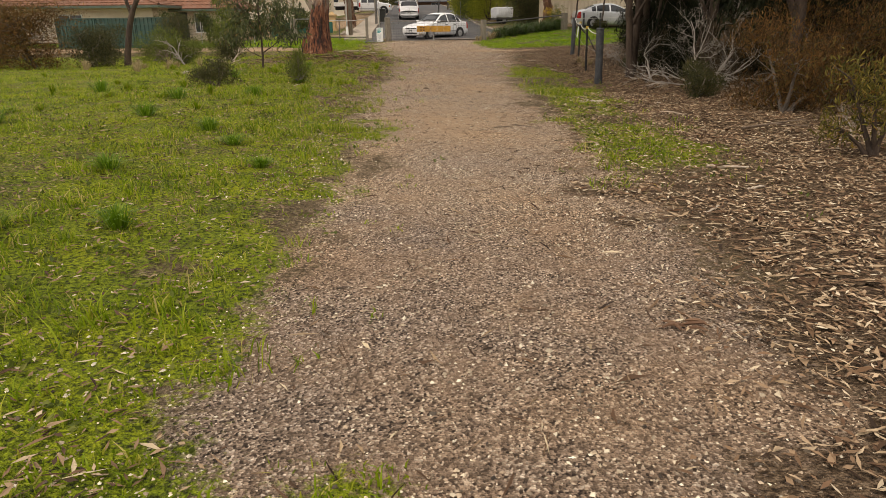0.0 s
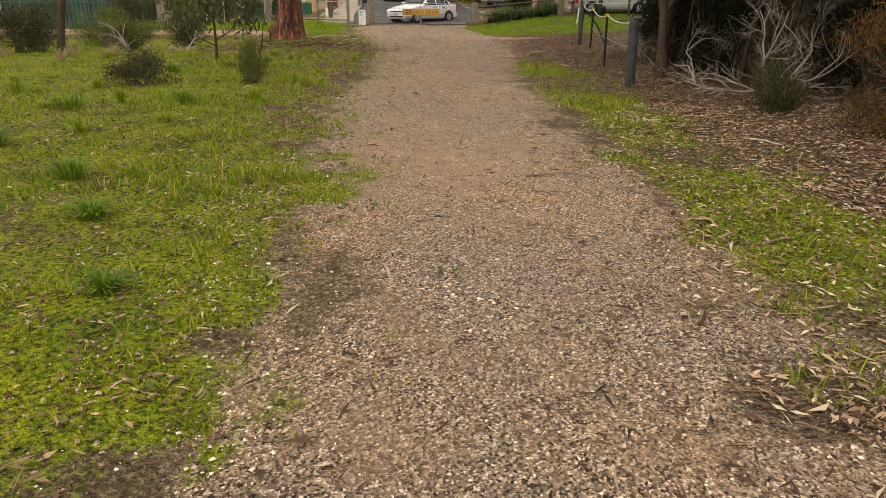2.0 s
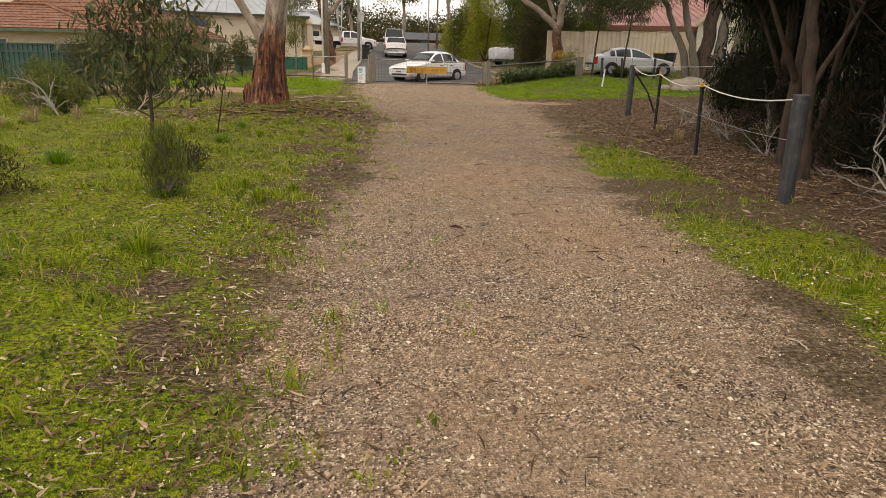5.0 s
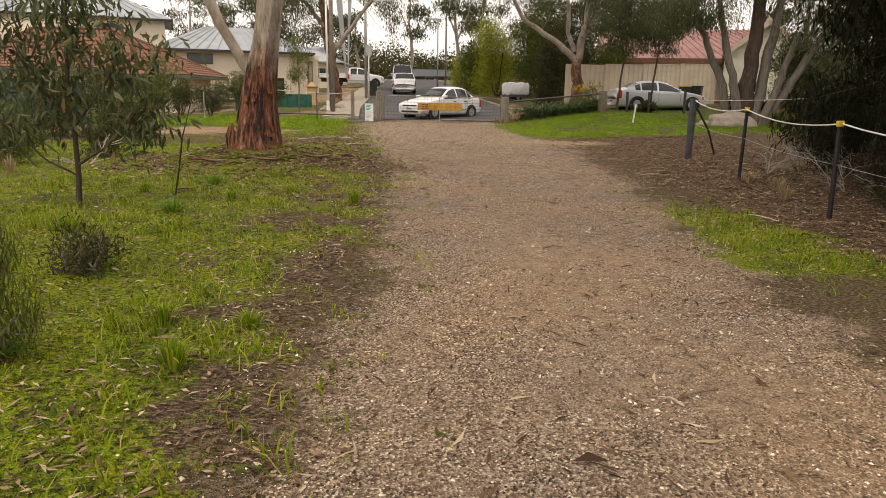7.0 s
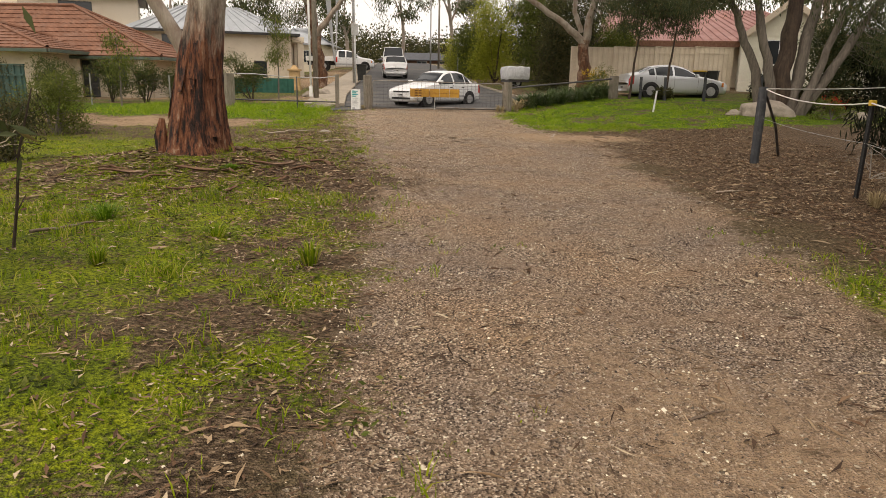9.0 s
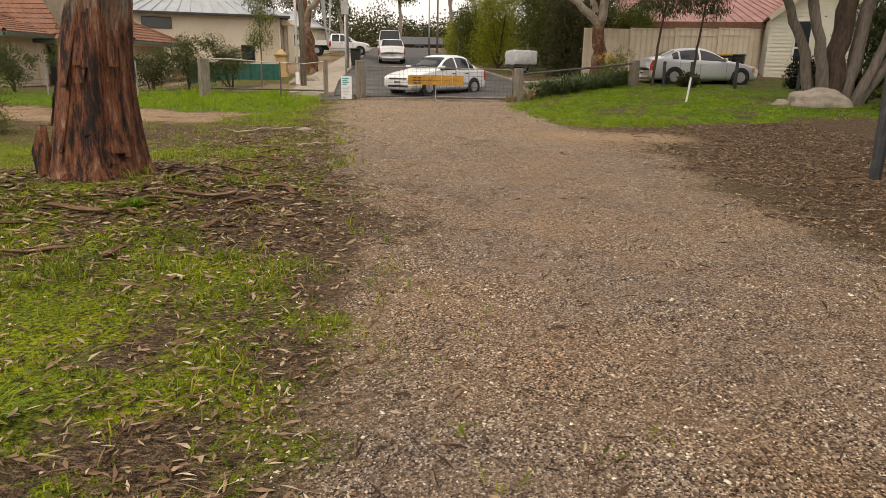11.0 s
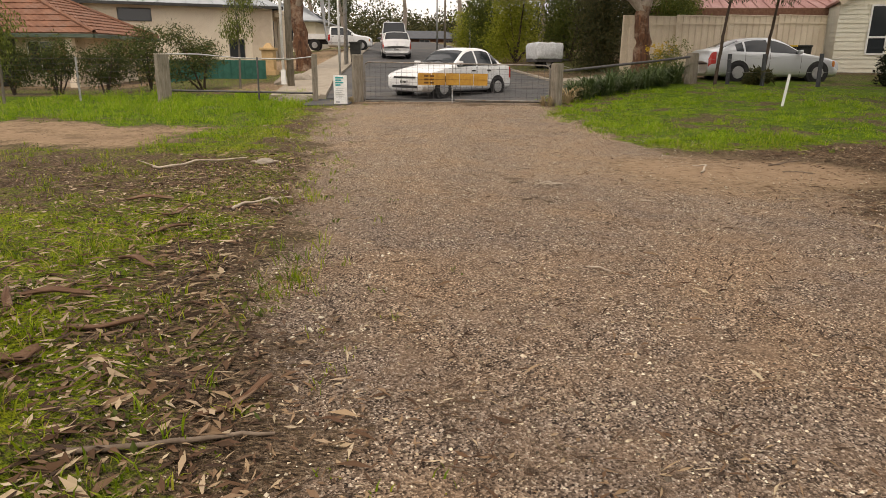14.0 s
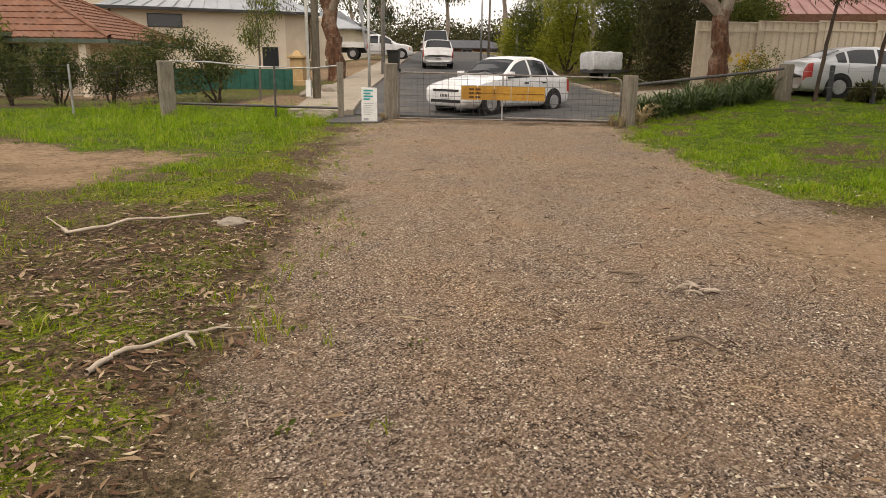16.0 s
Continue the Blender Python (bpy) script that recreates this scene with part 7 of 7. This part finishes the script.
boulder(11.1, 9.5, 0.78, 0.5, 0.42, 3, "large pale weathered boulder under the gum tree")
boulder(10.15, 9.7, 0.22, 0.18, 0.14, 8, "small pale rock beside the boulder")
boulder(13.6, 9.0, 0.4, 0.3, 0.2, 12, "pale flat rock in the garden bed")
boulder(-4.6, 20.3, 0.4, 0.3, 0.28, 15, "pale landscaping rock by the pole")
boulder(-5.0, 19.4, 0.3, 0.25, 0.22, 17, "pale landscaping rock beside the pillar")
boulder(-3.6, 14.0, 0.5, 0.2, 0.14, 19, "broken concrete lump at the footpath end")


# ---------------- ground cover ----------------
g3 = np.random.default_rng(77)


def scatter(n, x0, x1, y0, y1, which, power=1.0, nearness=0.0):
    """Spots on the land, as likely as the cover named is thick."""
    x, y = g3.uniform(x0, x1, n), g3.uniform(y0, y1, n)
    w = masks(x, y)[which] ** power
    if nearness:
        w = w * np.exp(-np.clip(np.abs(x - 1.2) - 2.0, 0, None) / nearness)
    keep = g3.random(n) < w
    return x[keep], y[keep]


def tangent(n, tilt=0.25):
    a = g3.uniform(0, 2 * math.pi, n)
    d = unit(np.stack([np.cos(a), np.sin(a), g3.normal(size=n) * tilt], 1))
    s = unit(np.cross(d, np.stack([g3.normal(size=n) * 0.3, g3.normal(size=n) * 0.3, np.ones(n)], 1)))
    return d, s


# loose stones: grit all over, pebbles among it, thinning out into the verge
def stones(name, n, low, high, fringe, material, label):
    x, y = g3.uniform(-3.5, 5.5, n), g3.uniform(-23.6, 13.6, n)
    w = masks(x, y)[0]
    keep = g3.random(n) < np.maximum(w ** 0.8, fringe * smoothstep(0.0, 0.12, w))
    x, y = x[keep], y[keep]
    n = len(x)
    peak = np.array([(1, 0, 0), (0, 1, 0), (-1, 0, 0), (0, -1, 0), (0.1, 0.1, 0.75)])
    sides = np.array([(0, 1, 4), (1, 2, 4), (2, 3, 4), (3, 0, 4)])
    size = low + (high - low) * g3.random((n, 1, 1)) ** 2.4
    sh = peak[None] * size * g3.uniform(0.65, 1.45, (n, 1, 3)) + g3.normal(size=(n, 5, 3)) * size * (0.24, 0.24, 0.12)
    a = g3.uniform(0, 6.28, n)
    rot = np.stack([np.cos(a), -np.sin(a), np.sin(a), np.cos(a)], -1).reshape(n, 2, 2)
    sh[..., :2] = np.einsum("nij,nkj->nki", rot, sh[..., :2])
    sh += np.stack([x, y, height(x, y) - 0.001], -1)[:, None, :]
    return tagged(part_np(name, sh.reshape(-1, 3), (sides[None] + 5 * np.arange(n)[:, None, None]).reshape(-1, 3), material), label, "gravel", kind="stuff")


stones("gravel", 430000, 0.003, 0.0075, 0.10, L_STONE, "fine brown and grey gravel on the track")
stones("pebbles", 80000, 0.005, 0.011, 0.35, L_PEBBLE, "loose pale pebbles strewn over the track")

# grass: clumps of blades, thick and tall on the tussocks and thin between them
def sward(name, n, x0, x1, y0, y1, per, deep, material, label, nearness=4.2):
    cx, cy = scatter(n, x0, x1, y0, y1, 1, 1.2, nearness)
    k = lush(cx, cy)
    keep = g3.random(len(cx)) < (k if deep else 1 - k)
    tuss = 0.25 * vnoise(cx, cy, 1.2, 27) + 0.4 * vnoise(cx, cy, 3.1, 13) + 0.35 * vnoise(cx, cy, 7.3, 41)
    keep &= g3.random(len(cx)) < 0.25 + 0.75 * smoothstep(0.32, 0.58, tuss)
    cx, cy, tuss = cx[keep], cy[keep], tuss[keep]
    n = len(cx) * per
    tall = np.repeat((0.014 + 0.085 * smoothstep(0.35, 0.85, tuss) ** 1.5 + 0.018 * g3.random(len(cx))) * np.where((cy > 8.5) & (cx < -3), 2.2, 1.0), per)
    bx, by = np.repeat(cx, per) + g3.normal(size=n) * 0.032, np.repeat(cy, per) + g3.normal(size=n) * 0.032
    lean = g3.normal(size=(n, 2)) * 0.6
    root = np.stack([bx, by, height(bx, by) - 0.004], 1)
    hgt = tall * g3.uniform(0.5, 1.4, n)
    tip = root + np.stack([lean[:, 0] * hgt, lean[:, 1] * hgt, hgt], 1)
    a = g3.uniform(0, 6.28, n)
    side = np.stack([np.cos(a), np.sin(a), np.zeros(n)], 1) * (0.002 + 0.0022 * g3.random(n))[:, None]
    mid = (root + tip) / 2 + np.stack([-lean[:, 0] * hgt * 0.2, -lean[:, 1] * hgt * 0.2, hgt * 0.1], 1)
    gv = np.stack([root - side, root + side, mid + side * 0.9, mid - side * 0.9, tip], 1).reshape(-1, 3)
    o = 5 * np.arange(n)[:, None]
    faces = np.concatenate([o + [0, 1, 2], o + [0, 2, 3], o + [3, 2, 4]])
    return tagged(part_np(name, gv, faces, material), label, "grass", kind="stuff")


sward("grass", 125000, -10.5, 10.5, -24, 14, 8, False, L_GRASS, "short bright green winter grass in patches")
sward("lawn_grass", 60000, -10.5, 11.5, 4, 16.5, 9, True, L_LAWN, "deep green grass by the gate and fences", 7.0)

# broad-leaved weeds among the grass
cx, cy = scatter(9000, -7, 6, -24, 13, 1, 1.0, 3.0)
wp = np.repeat(np.stack([cx, cy, height(cx, cy) + 0.012], 1), 7, 0) + g3.normal(size=(len(cx) * 7, 3)) * (0.03, 0.03, 0.006)
v, q = leaf_quads(g3, wp, 0.035, 0.018, 0.0, 0.25)
tagged(part_np("weeds", v, q, L_GREEN), "small broad-leaved green weeds in the grass", "weeds", kind="stuff")


# fallen leaves, as bent two-piece strips
def strips(name, x, y, L, W, material, label, lift=0.006, tilt=0.15, bend=0.10):
    n = len(x)
    p = np.stack([x, y, height(x, y) + lift + 0.012 * g3.random(n)], 1)
    d, s = tangent(n, tilt)
    ln, wd = L * g3.uniform(0.45, 1.35, (n, 1)), W * g3.uniform(0.5, 1.4, (n, 1))
    up = np.array([0, 0, 1.0]) * ln * bend * g3.uniform(-0.3, 1, (n, 1))
    k = s * ln * 0.06 * g3.normal(size=(n, 1))
    A, B, C = p - d * ln / 2, p + up * 0.5 + k, p + d * ln / 2
    v = np.stack([A, B + s * wd * 0.6, C, B - s * wd * 0.6], 1).reshape(-1, 3)
    o = 4 * np.arange(n)[:, None]
    return tagged(part_np(name, v, np.concatenate([o + [0, 1, 2], o + [0, 2, 3]]), material), label, "leaf litter", kind="stuff")


lx, ly = scatter(170000, -6.5, 9.5, -24, 13, 2, 1.0, 4.0)
gx2, gy2 = scatter(9000, -3.5, 5, -24, 13.5, 0, 1.0)
ex, ey = scatter(30000, -5, 6, -24, 13, 1, 1.0, 3.0)
lx, ly = np.concatenate([lx, gx2[:1500], ex[:11000]]), np.concatenate([ly, gy2[:1500], ey[:11000]])
rx2, ry2 = scatter(60000, 2.9, 7.5, -24, -6, 2, 0.8)
lx2, ly2 = scatter(38000, -3.5, 1.2, -23.5, 5, 2, 0.8)
rx3, ry3 = scatter(50000, 3.4, 8.5, -6, 5.5, 2, 0.8)
lx, ly = np.concatenate([lx, rx2, lx2, rx3]), np.concatenate([ly, ry2, ly2, ry3])
strips("fallen_leaves", lx, ly, 0.05, 0.0095, L_LITTER, "dry fallen gum leaves in tan and brown")
sx2, sy2 = scatter(26000, -3.5, 9, -24, 13, 2, 0.7, 4.0)
sx3, sy3 = scatter(17000, -3, 5, -24, 13.5, 0, 1.0)
sx2, sy2 = np.concatenate([sx2, sx3]), np.concatenate([sy2, sy3])
strips("twig_litter", sx2, sy2, 0.10, 0.004, L_LITTER, "thin dry twigs and stalks strewn about", 0.005, 0.15, 0.1)

tx, ty = scatter(4600, -2.5, 5, -22, 12.5, 0, 1.0)
strips("twig_litter", tx, ty, 0.085, 0.008, L_TWIG, "dark dry twigs and bark chips on the gravel", 0.006, 0.12, 0.08)

# shed bark round the big gum
r_, a_ = np.abs(g3.normal(size=3200)) * 1.35 + 0.42, g3.uniform(0, 6.28, 3200)
bx, by = -2.25 + r_ * np.cos(a_) * 1.2, -3.2 + r_ * np.sin(a_)
keep = bx < np.interp(by, *LEFT) + 0.1
strips("shed_bark", bx[keep], by[keep], 0.13, 0.02, L_BARKSTRIP, "curled strips of shed bark round the gum tree", 0.010, 0.12, 0.06)
bx, by = g3.uniform(-2.8, -0.6, 2600), g3.uniform(-5.5, 4.5, 2600)
keep = bx < np.interp(by, *LEFT) - 0.05
strips("shed_bark", bx[keep], by[keep], 0.10, 0.015, L_BARKSTRIP, "curled strips of shed bark beside the track", 0.010, 0.1, 0.05)
bx, by = scatter(22000, 3.0, 8.5, -23, 5.5, 2, 1.0, 5.0)
strips("shed_bark", bx, by, 0.12, 0.016, L_BARKSTRIP, "strips of shed bark in the leaf litter", 0.008, 0.12, 0.06)


bx, by = scatter(9000, -4.5, 0.2, -7.5, 3.5, 2, 0.7)
strips("shed_bark", bx, by, 0.075, 0.014, L_CURL, "broad dry gum leaves and bark flakes by the gum tree", 0.010, 0.16, 0.10)
bx, by = scatter(9000, -5, 1.2, -23.5, -6, 1, 0.6, 3.0)
strips("fallen_leaves", bx, by, 0.055, 0.009, L_LITTER, "dry leaves and stalks caught in the grass", 0.014, 0.25, 0.1)


# Pale litter; its extra brightness stands in for light clear of the trees.
bx, by = scatter(30000, 2.7, 7.5, -23.5, -13, 2, 0.7)
strips("fallen_leaves", bx, by, 0.05, 0.011, L_PALELEAF, "pale leaves and bark chips, brightened for the open trackside", 0.012, 0.15, 0.1)


# single sticks that stand out
def stick(points, r, material, label, sub=()):
    x, y = points[0][:2]
    z = hz(x, y)
    gen = np.random.default_rng(int(abs(x * 131 + y * 17) * 10) + 3)
    out = []
    for pts, rad in [(points, r)] + list(sub):
        p = np.array([(a, b, hz(a, b) + rad * 0.7 + c) for a, b, c in pts])
        t = np.linspace(0, len(p) - 1, 4 * len(p))
        f = np.stack([np.interp(t, np.arange(len(p)), p[:, k]) for k in range(3)], 1)
        f[1:-1] += gen.normal(size=(len(f) - 2, 3)) * rad * 0.35
        out.append(tube(f - (x, y, z), np.linspace(rad, rad * 0.55, len(f)), 6, 0.25, gen))
    v, q = merge(out)
    ob = part_np("stick", v, q, material, smooth=True)
    ob.matrix_basis = pose(x, y, z)
    return tagged(ob, label, "stick", "fallen sticks")


stick([(-1.35, 1.02, 0), (-1.33, 1.18, 0.01), (-1.12, 1.42, 0.02), (-0.98, 1.56, 0.01)], 0.014, M_STICK_PALE, "forked pale grey stick lying beside the track",
      [([(-1.12, 1.42, 0.02), (-1.02, 1.30, 0.0)], 0.012), ([(-1.05, 1.5, 0.02), (-0.72, 1.62, 0.0)], 0.005)])
stick([(-3.0, 3.5, 0), (-2.85, 3.35, 0.02), (-2.55, 3.65, 0.03), (-2.05, 4.0, 0.02)], 0.017, M_STICK_PALE, "long crooked pale stick at the track edge", [([(-2.85, 3.35, 0.02), (-3.25, 3.7, 0.03)], 0.008)])
stick([(1.08, 1.62, 0), (1.22, 1.66, 0.02), (1.34, 1.50, 0)], 0.009, M_STICK, "dark curved twig on the gravel")
stick([(1.05, 2.52, 0), (1.22, 2.50, 0.01)], 0.009, M_STICK, "short dark twig on the gravel")
stick([(1.02, 2.74, 0), (1.20, 2.62, 0.02)], 0.010, M_STICK, "dark piece of bark on the gravel")
stick([(0.82, 3.12, 0), (0.98, 3.06, 0.02), (1.02, 2.98, 0)], 0.006, M_STICK, "thin bent twig on the gravel")
stick([(-0.75, -2.55, 0), (-0.45, -2.45, 0.015), (-0.20, -2.35, 0)], 0.011, M_STICK, "dark twig lying across the wheel track")
stick([(-2.15, -6.9, 0.02), (-1.85, -6.6, 0.03)], 0.014, M_STICK, "pale broken branch lying in grass")
stick([(3.3, 3.2, 0.0), (3.42, 3.42, 0.05), (3.36, 3.65, 0.02)], 0.014, M_STICK_PALE, "pale forked twig on bare sand")
stick([(4.4, 3.9, 0.0), (4.9, 4.1, 0.03)], 0.013, M_STICK, "dark twig on the sandy ground")
stick([(2.3, -16.95, 0.0), (2.55, -16.9, 0.02), (2.8, -16.98, 0)], 0.007, M_STICK, "dark leaf-like twig on the gravel")
stick([(3.35, -20.3, 0), (3.48, -20.15, 0.01)], 0.008, M_STICK_PALE, "pale twig at the gravel edge")
stick([(5.0, -16.75, 0.02), (5.35, -16.6, 0.04), (5.8, -16.55, 0.02)], 0.013, M_STICK, "dark fallen branch in the leaf litter", [([(5.35, -16.6, 0.04), (5.9, -16.3, 0.05)], 0.009)])
stick([(5.9, -17.9, 0.03), (6.4, -17.4, 0.12), (7.0, -17.2, 0.2)], 0.03, M_DEADWOOD, "grey fallen branch in the scrub")
stick([(3.85, -18.9, 0), (4.2, -18.85, 0.01)], 0.014, M_STICK_PALE, "pale stick among dry leaves")
for i in range(52):
    if i < 30:
        x, y = g3.uniform(-0.9, 2.9), g3.uniform(-21, 9)
    else:
        x, y = g3.uniform(3.4, 6.5), g3.uniform(-20, 4)
    a, ln = g3.uniform(0, 3.14), g3.uniform(0.07, 0.2) if i < 30 else g3.uniform(0.15, 0.5)
    dx, dy = math.cos(a) * ln / 2, math.sin(a) * ln / 2
    stick([(x - dx, y - dy, 0), (x + 0.1 * dy, y - 0.1 * dx, 0.012), (x + dx, y + dy, 0)], 0.004 + 0.003 * g3.random() + (0.004 if i >= 30 else 0), (M_STICK, M_STICK_PALE)[i % 3 == 0], "dark dry twig on the ground" if i % 3 else "pale dry twig on the ground")


# large slabs of bark by the gum
def slab(x, y, ln, w, turn, material_label):
    rows, k = [], 9
    for t in np.linspace(0, 1, k):
        for s in np.linspace(-1, 1, 5):
            ww = w * (0.35 + 0.65 * math.sin(math.pi * (0.12 + 0.78 * t))) * 1.25
            ragged = 1 + 0.35 * math.sin(9 * t + 7 * x + 2 * s) * abs(s)
            bow = 0.10 * ln * math.sin(2.4 * t + 5 * x) * (1 if y > -3 else -1)
            rows.append((ln * (t - 0.5), s * ww * ragged / 2 + bow, 0.014 + 0.34 * w * (s * s) + 0.014 * math.sin(5 * t + 9 * x)))
    q = [[a * 5 + b, a * 5 + b + 1, (a + 1) * 5 + b + 1, (a + 1) * 5 + b] for a in range(k - 1) for b in range(4)]
    ob = part_np("bark_slab", np.array(rows), q, M_GUM_SHED, smooth=True)
    md = ob.modifiers.new("thick", "SOLIDIFY")
    md.thickness = 0.008
    ob.matrix_basis = pose(x, y, hz(x, y) + 0.005, g3.uniform(-8, 8), g3.uniform(-3, 3), turn)
    return tagged(ob, material_label, "bark", "bark slabs")


M_GUM_SHED = surface("shed_bark_slab", (0.075, 0.034, 0.018), (0.22, 0.13, 0.08), 6, 0.9, 0.6, 30, (0.36, 0.27, 0.19), 4, stretch=(0.4, 4, 4), dist=0.01)
for x, y, ln, w, turn in ((-1.22, -3.42, 0.62, 0.075, 12), (-1.62, -2.9, 0.5, 0.06, 60), (-0.92, -4.2, 0.16, 0.05, 40), (-1.5, -3.75, 0.45, 0.05, 30), (-1.95, -4.1, 0.6, 0.06, -20), (-1.3, -2.3, 0.5, 0.05, -35), (-1.75, -4.9, 0.5, 0.05, 15),
                          (-2.7, -4.2, 0.7, 0.07, 5), (-3.2, -3.9, 0.6, 0.06, -30), (-1.1, -1.6, 0.4, 0.05, 20), (-1.55, -1.2, 0.5, 0.05, -15), (-1.6, 0.3, 0.45, 0.05, 30), (-1.75, 0.9, 0.4, 0.04, 70), (-2.2, 1.5, 0.5, 0.05, 10), (-1.45, -0.5, 0.35, 0.05, -40)):
    slab(x, y, ln * 0.8, w * 0.9, turn, "curled slab of shed gum bark on the ground")
for i in range(20):
    a, r = g3.uniform(0, 6.28), g3.uniform(0.6, 2.2)
    slab(-2.25 + 1.15 * r * math.cos(a), -3.15 + 0.9 * r * math.sin(a), g3.uniform(0.14, 0.34), g3.uniform(0.03, 0.07), math.degrees(a) + g3.uniform(-60, 60), "curled slab of shed gum bark on the ground")


# taller grass tufts
def tuft(x, y, r, hgt, n, seed, label, material):
    gen = np.random.default_rng(seed)
    z = hz(x, y)
    a, out = gen.uniform(0, 6.28, n), gen.uniform(0.2, 1.0, n) * r
    d = np.stack([np.cos(a), np.sin(a), np.zeros(n)], 1)
    s = np.stack([-np.sin(a), np.cos(a), np.zeros(n)], 1) * 0.0035
    up = hgt * gen.uniform(0.5, 1.1, n)
    p0 = d * out[:, None] * 0.35
    p1 = d * out[:, None] * 0.7 + np.stack([0 * up, 0 * up, up * 0.7], 1)
    p2 = d * out[:, None] * 1.25 + np.stack([0 * up, 0 * up, up * (1 - 0.25 * out / r)], 1)
    v = np.stack([p0 - s, p0 + s, p1 + s, p1 - s, p2 + s * 0.2, p2 - s * 0.2], 1).reshape(-1, 3)
    o = 6 * np.arange(n)[:, None]
    ob = part_np("grass_tuft", v, np.concatenate([o + [0, 1, 2, 3], o + [3, 2, 4, 5]]), material)
    ob.matrix_basis = pose(x, y, z)
    return tagged(ob, label, "grass tuft", "grass tufts")


for k, (x, y, r, hh) in enumerate(((-0.65, -17.2, 0.16, 0.15), (-0.16, -17.95, 0.16, 0.11), (0.05, -20.6, 0.15, 0.14), (-0.7, -19.2, 0.16, 0.13), (-1.66, -16.4, 0.2, 0.17), (-0.9, -11.95, 0.2, 0.1), (-2.0, -14.6, 0.22, 0.2), (-1.1, -14.0, 0.2, 0.16), (-2.5, -10.6, 0.22, 0.16), (-1.95, -6.2, 0.2, 0.14), (-1.6, -3.9, 0.12, 0.07), (-2.9, -17.2, 0.22, 0.22), (-3.6, -13.6, 0.25, 0.22), (-1.5, -8.6, 0.2, 0.12), (0.35, -18.9, 0.12, 0.09), (-3.3, -20.0, 0.25, 0.2), (-1.55, -21.5, 0.2, 0.12))):
    tuft(x, y, r * 1.15, hh, 130, 500 + k, "thick dark green tuft of grass", L_TUFT)
for k in range(46):
    x, y = g3.uniform(-6.5, 0.2), g3.uniform(-23, -6)
    if x > np.interp(y, *LEFT) - 0.4:
        x -= 1.5
    tuft(x, y, g3.uniform(0.10, 0.2), g3.uniform(0.08, 0.18), 90, 540 + k, "loose tuft of green grass", L_GRASS)
for k in range(16):
    tuft(g3.uniform(-9.5, -4.5), g3.uniform(-9, -4), 0.18, g3.uniform(0.15, 0.3), 70, 600 + k, "dry straw-coloured tuft of grass", L_STRAW)
for k, (x, y) in enumerate(((3.18, 13.15), (3.0, 13.2), (3.5, 13.5), (3.75, 13.75), (-2.0, 13.95), (5.3, -4.9), (5.5, -5.4), (5.2, -6.2))):
    tuft(x, y, 0.16, 0.3 if k < 4 else 0.2, 90, 640 + k, "dry straw-coloured tuft of grass beside a post", L_STRAW)


# odds and ends on the ground
def curls(name, x, y, n, spreadr, L, W, material, label, category, seed):
    gen = np.random.default_rng(seed)
    pts = np.stack([gen.normal(size=n) * spreadr, gen.normal(size=n) * spreadr, 0.008 + 0.01 * gen.random(n)], 1)
    ob = empty(name, pose(x, y, hz(x, y)), label, category)
    for p in pts:
        a, c = gen.uniform(0, 6.28), gen.uniform(-0.7, 0.7)
        arc = [p + np.array([math.cos(a + c * t) * L * t, math.sin(a + c * t) * L * t, 0.012 * math.sin(3 * t)]) for t in np.linspace(0, 1, 5)]
        part_np("curl", *tube(np.array(arc), np.array([0.5, 1, 1, 0.9, 0.3]) * W, 5), material, ob)
    return ob


curls("dry_pod_cluster", 1.45, 2.38, 9, 0.05, 0.10, 0.007, M_STICK_PALE, "cluster of pale curled dry pods on gravel", "seed pods", 701)
curls("dry_pod_cluster", -1.75, 3.8, 8, 0.05, 0.09, 0.009, M_STICK_PALE, "pale curled bark bits heaped on a dark clod", "bark", 702)
curls("dry_pod_cluster", 3.78, -14.55, 12, 0.09, 0.09, 0.007, M_STICK_PALE, "pale dry leaves heaped at the gravel edge", "leaves", 703)
curls("dry_pod_cluster", 2.74, -21.84, 5, 0.03, 0.09, 0.007, M_GUM_SHED, "reddish broken bark on the gravel", "bark", 704)
boulder(-1.77, 3.76, 0.11, 0.06, 0.05, 23, "small dark clod beside the track")
boulder(-3.9, -9.4, 0.09, 0.07, 0.06, 27, "small pale stone in the grass")
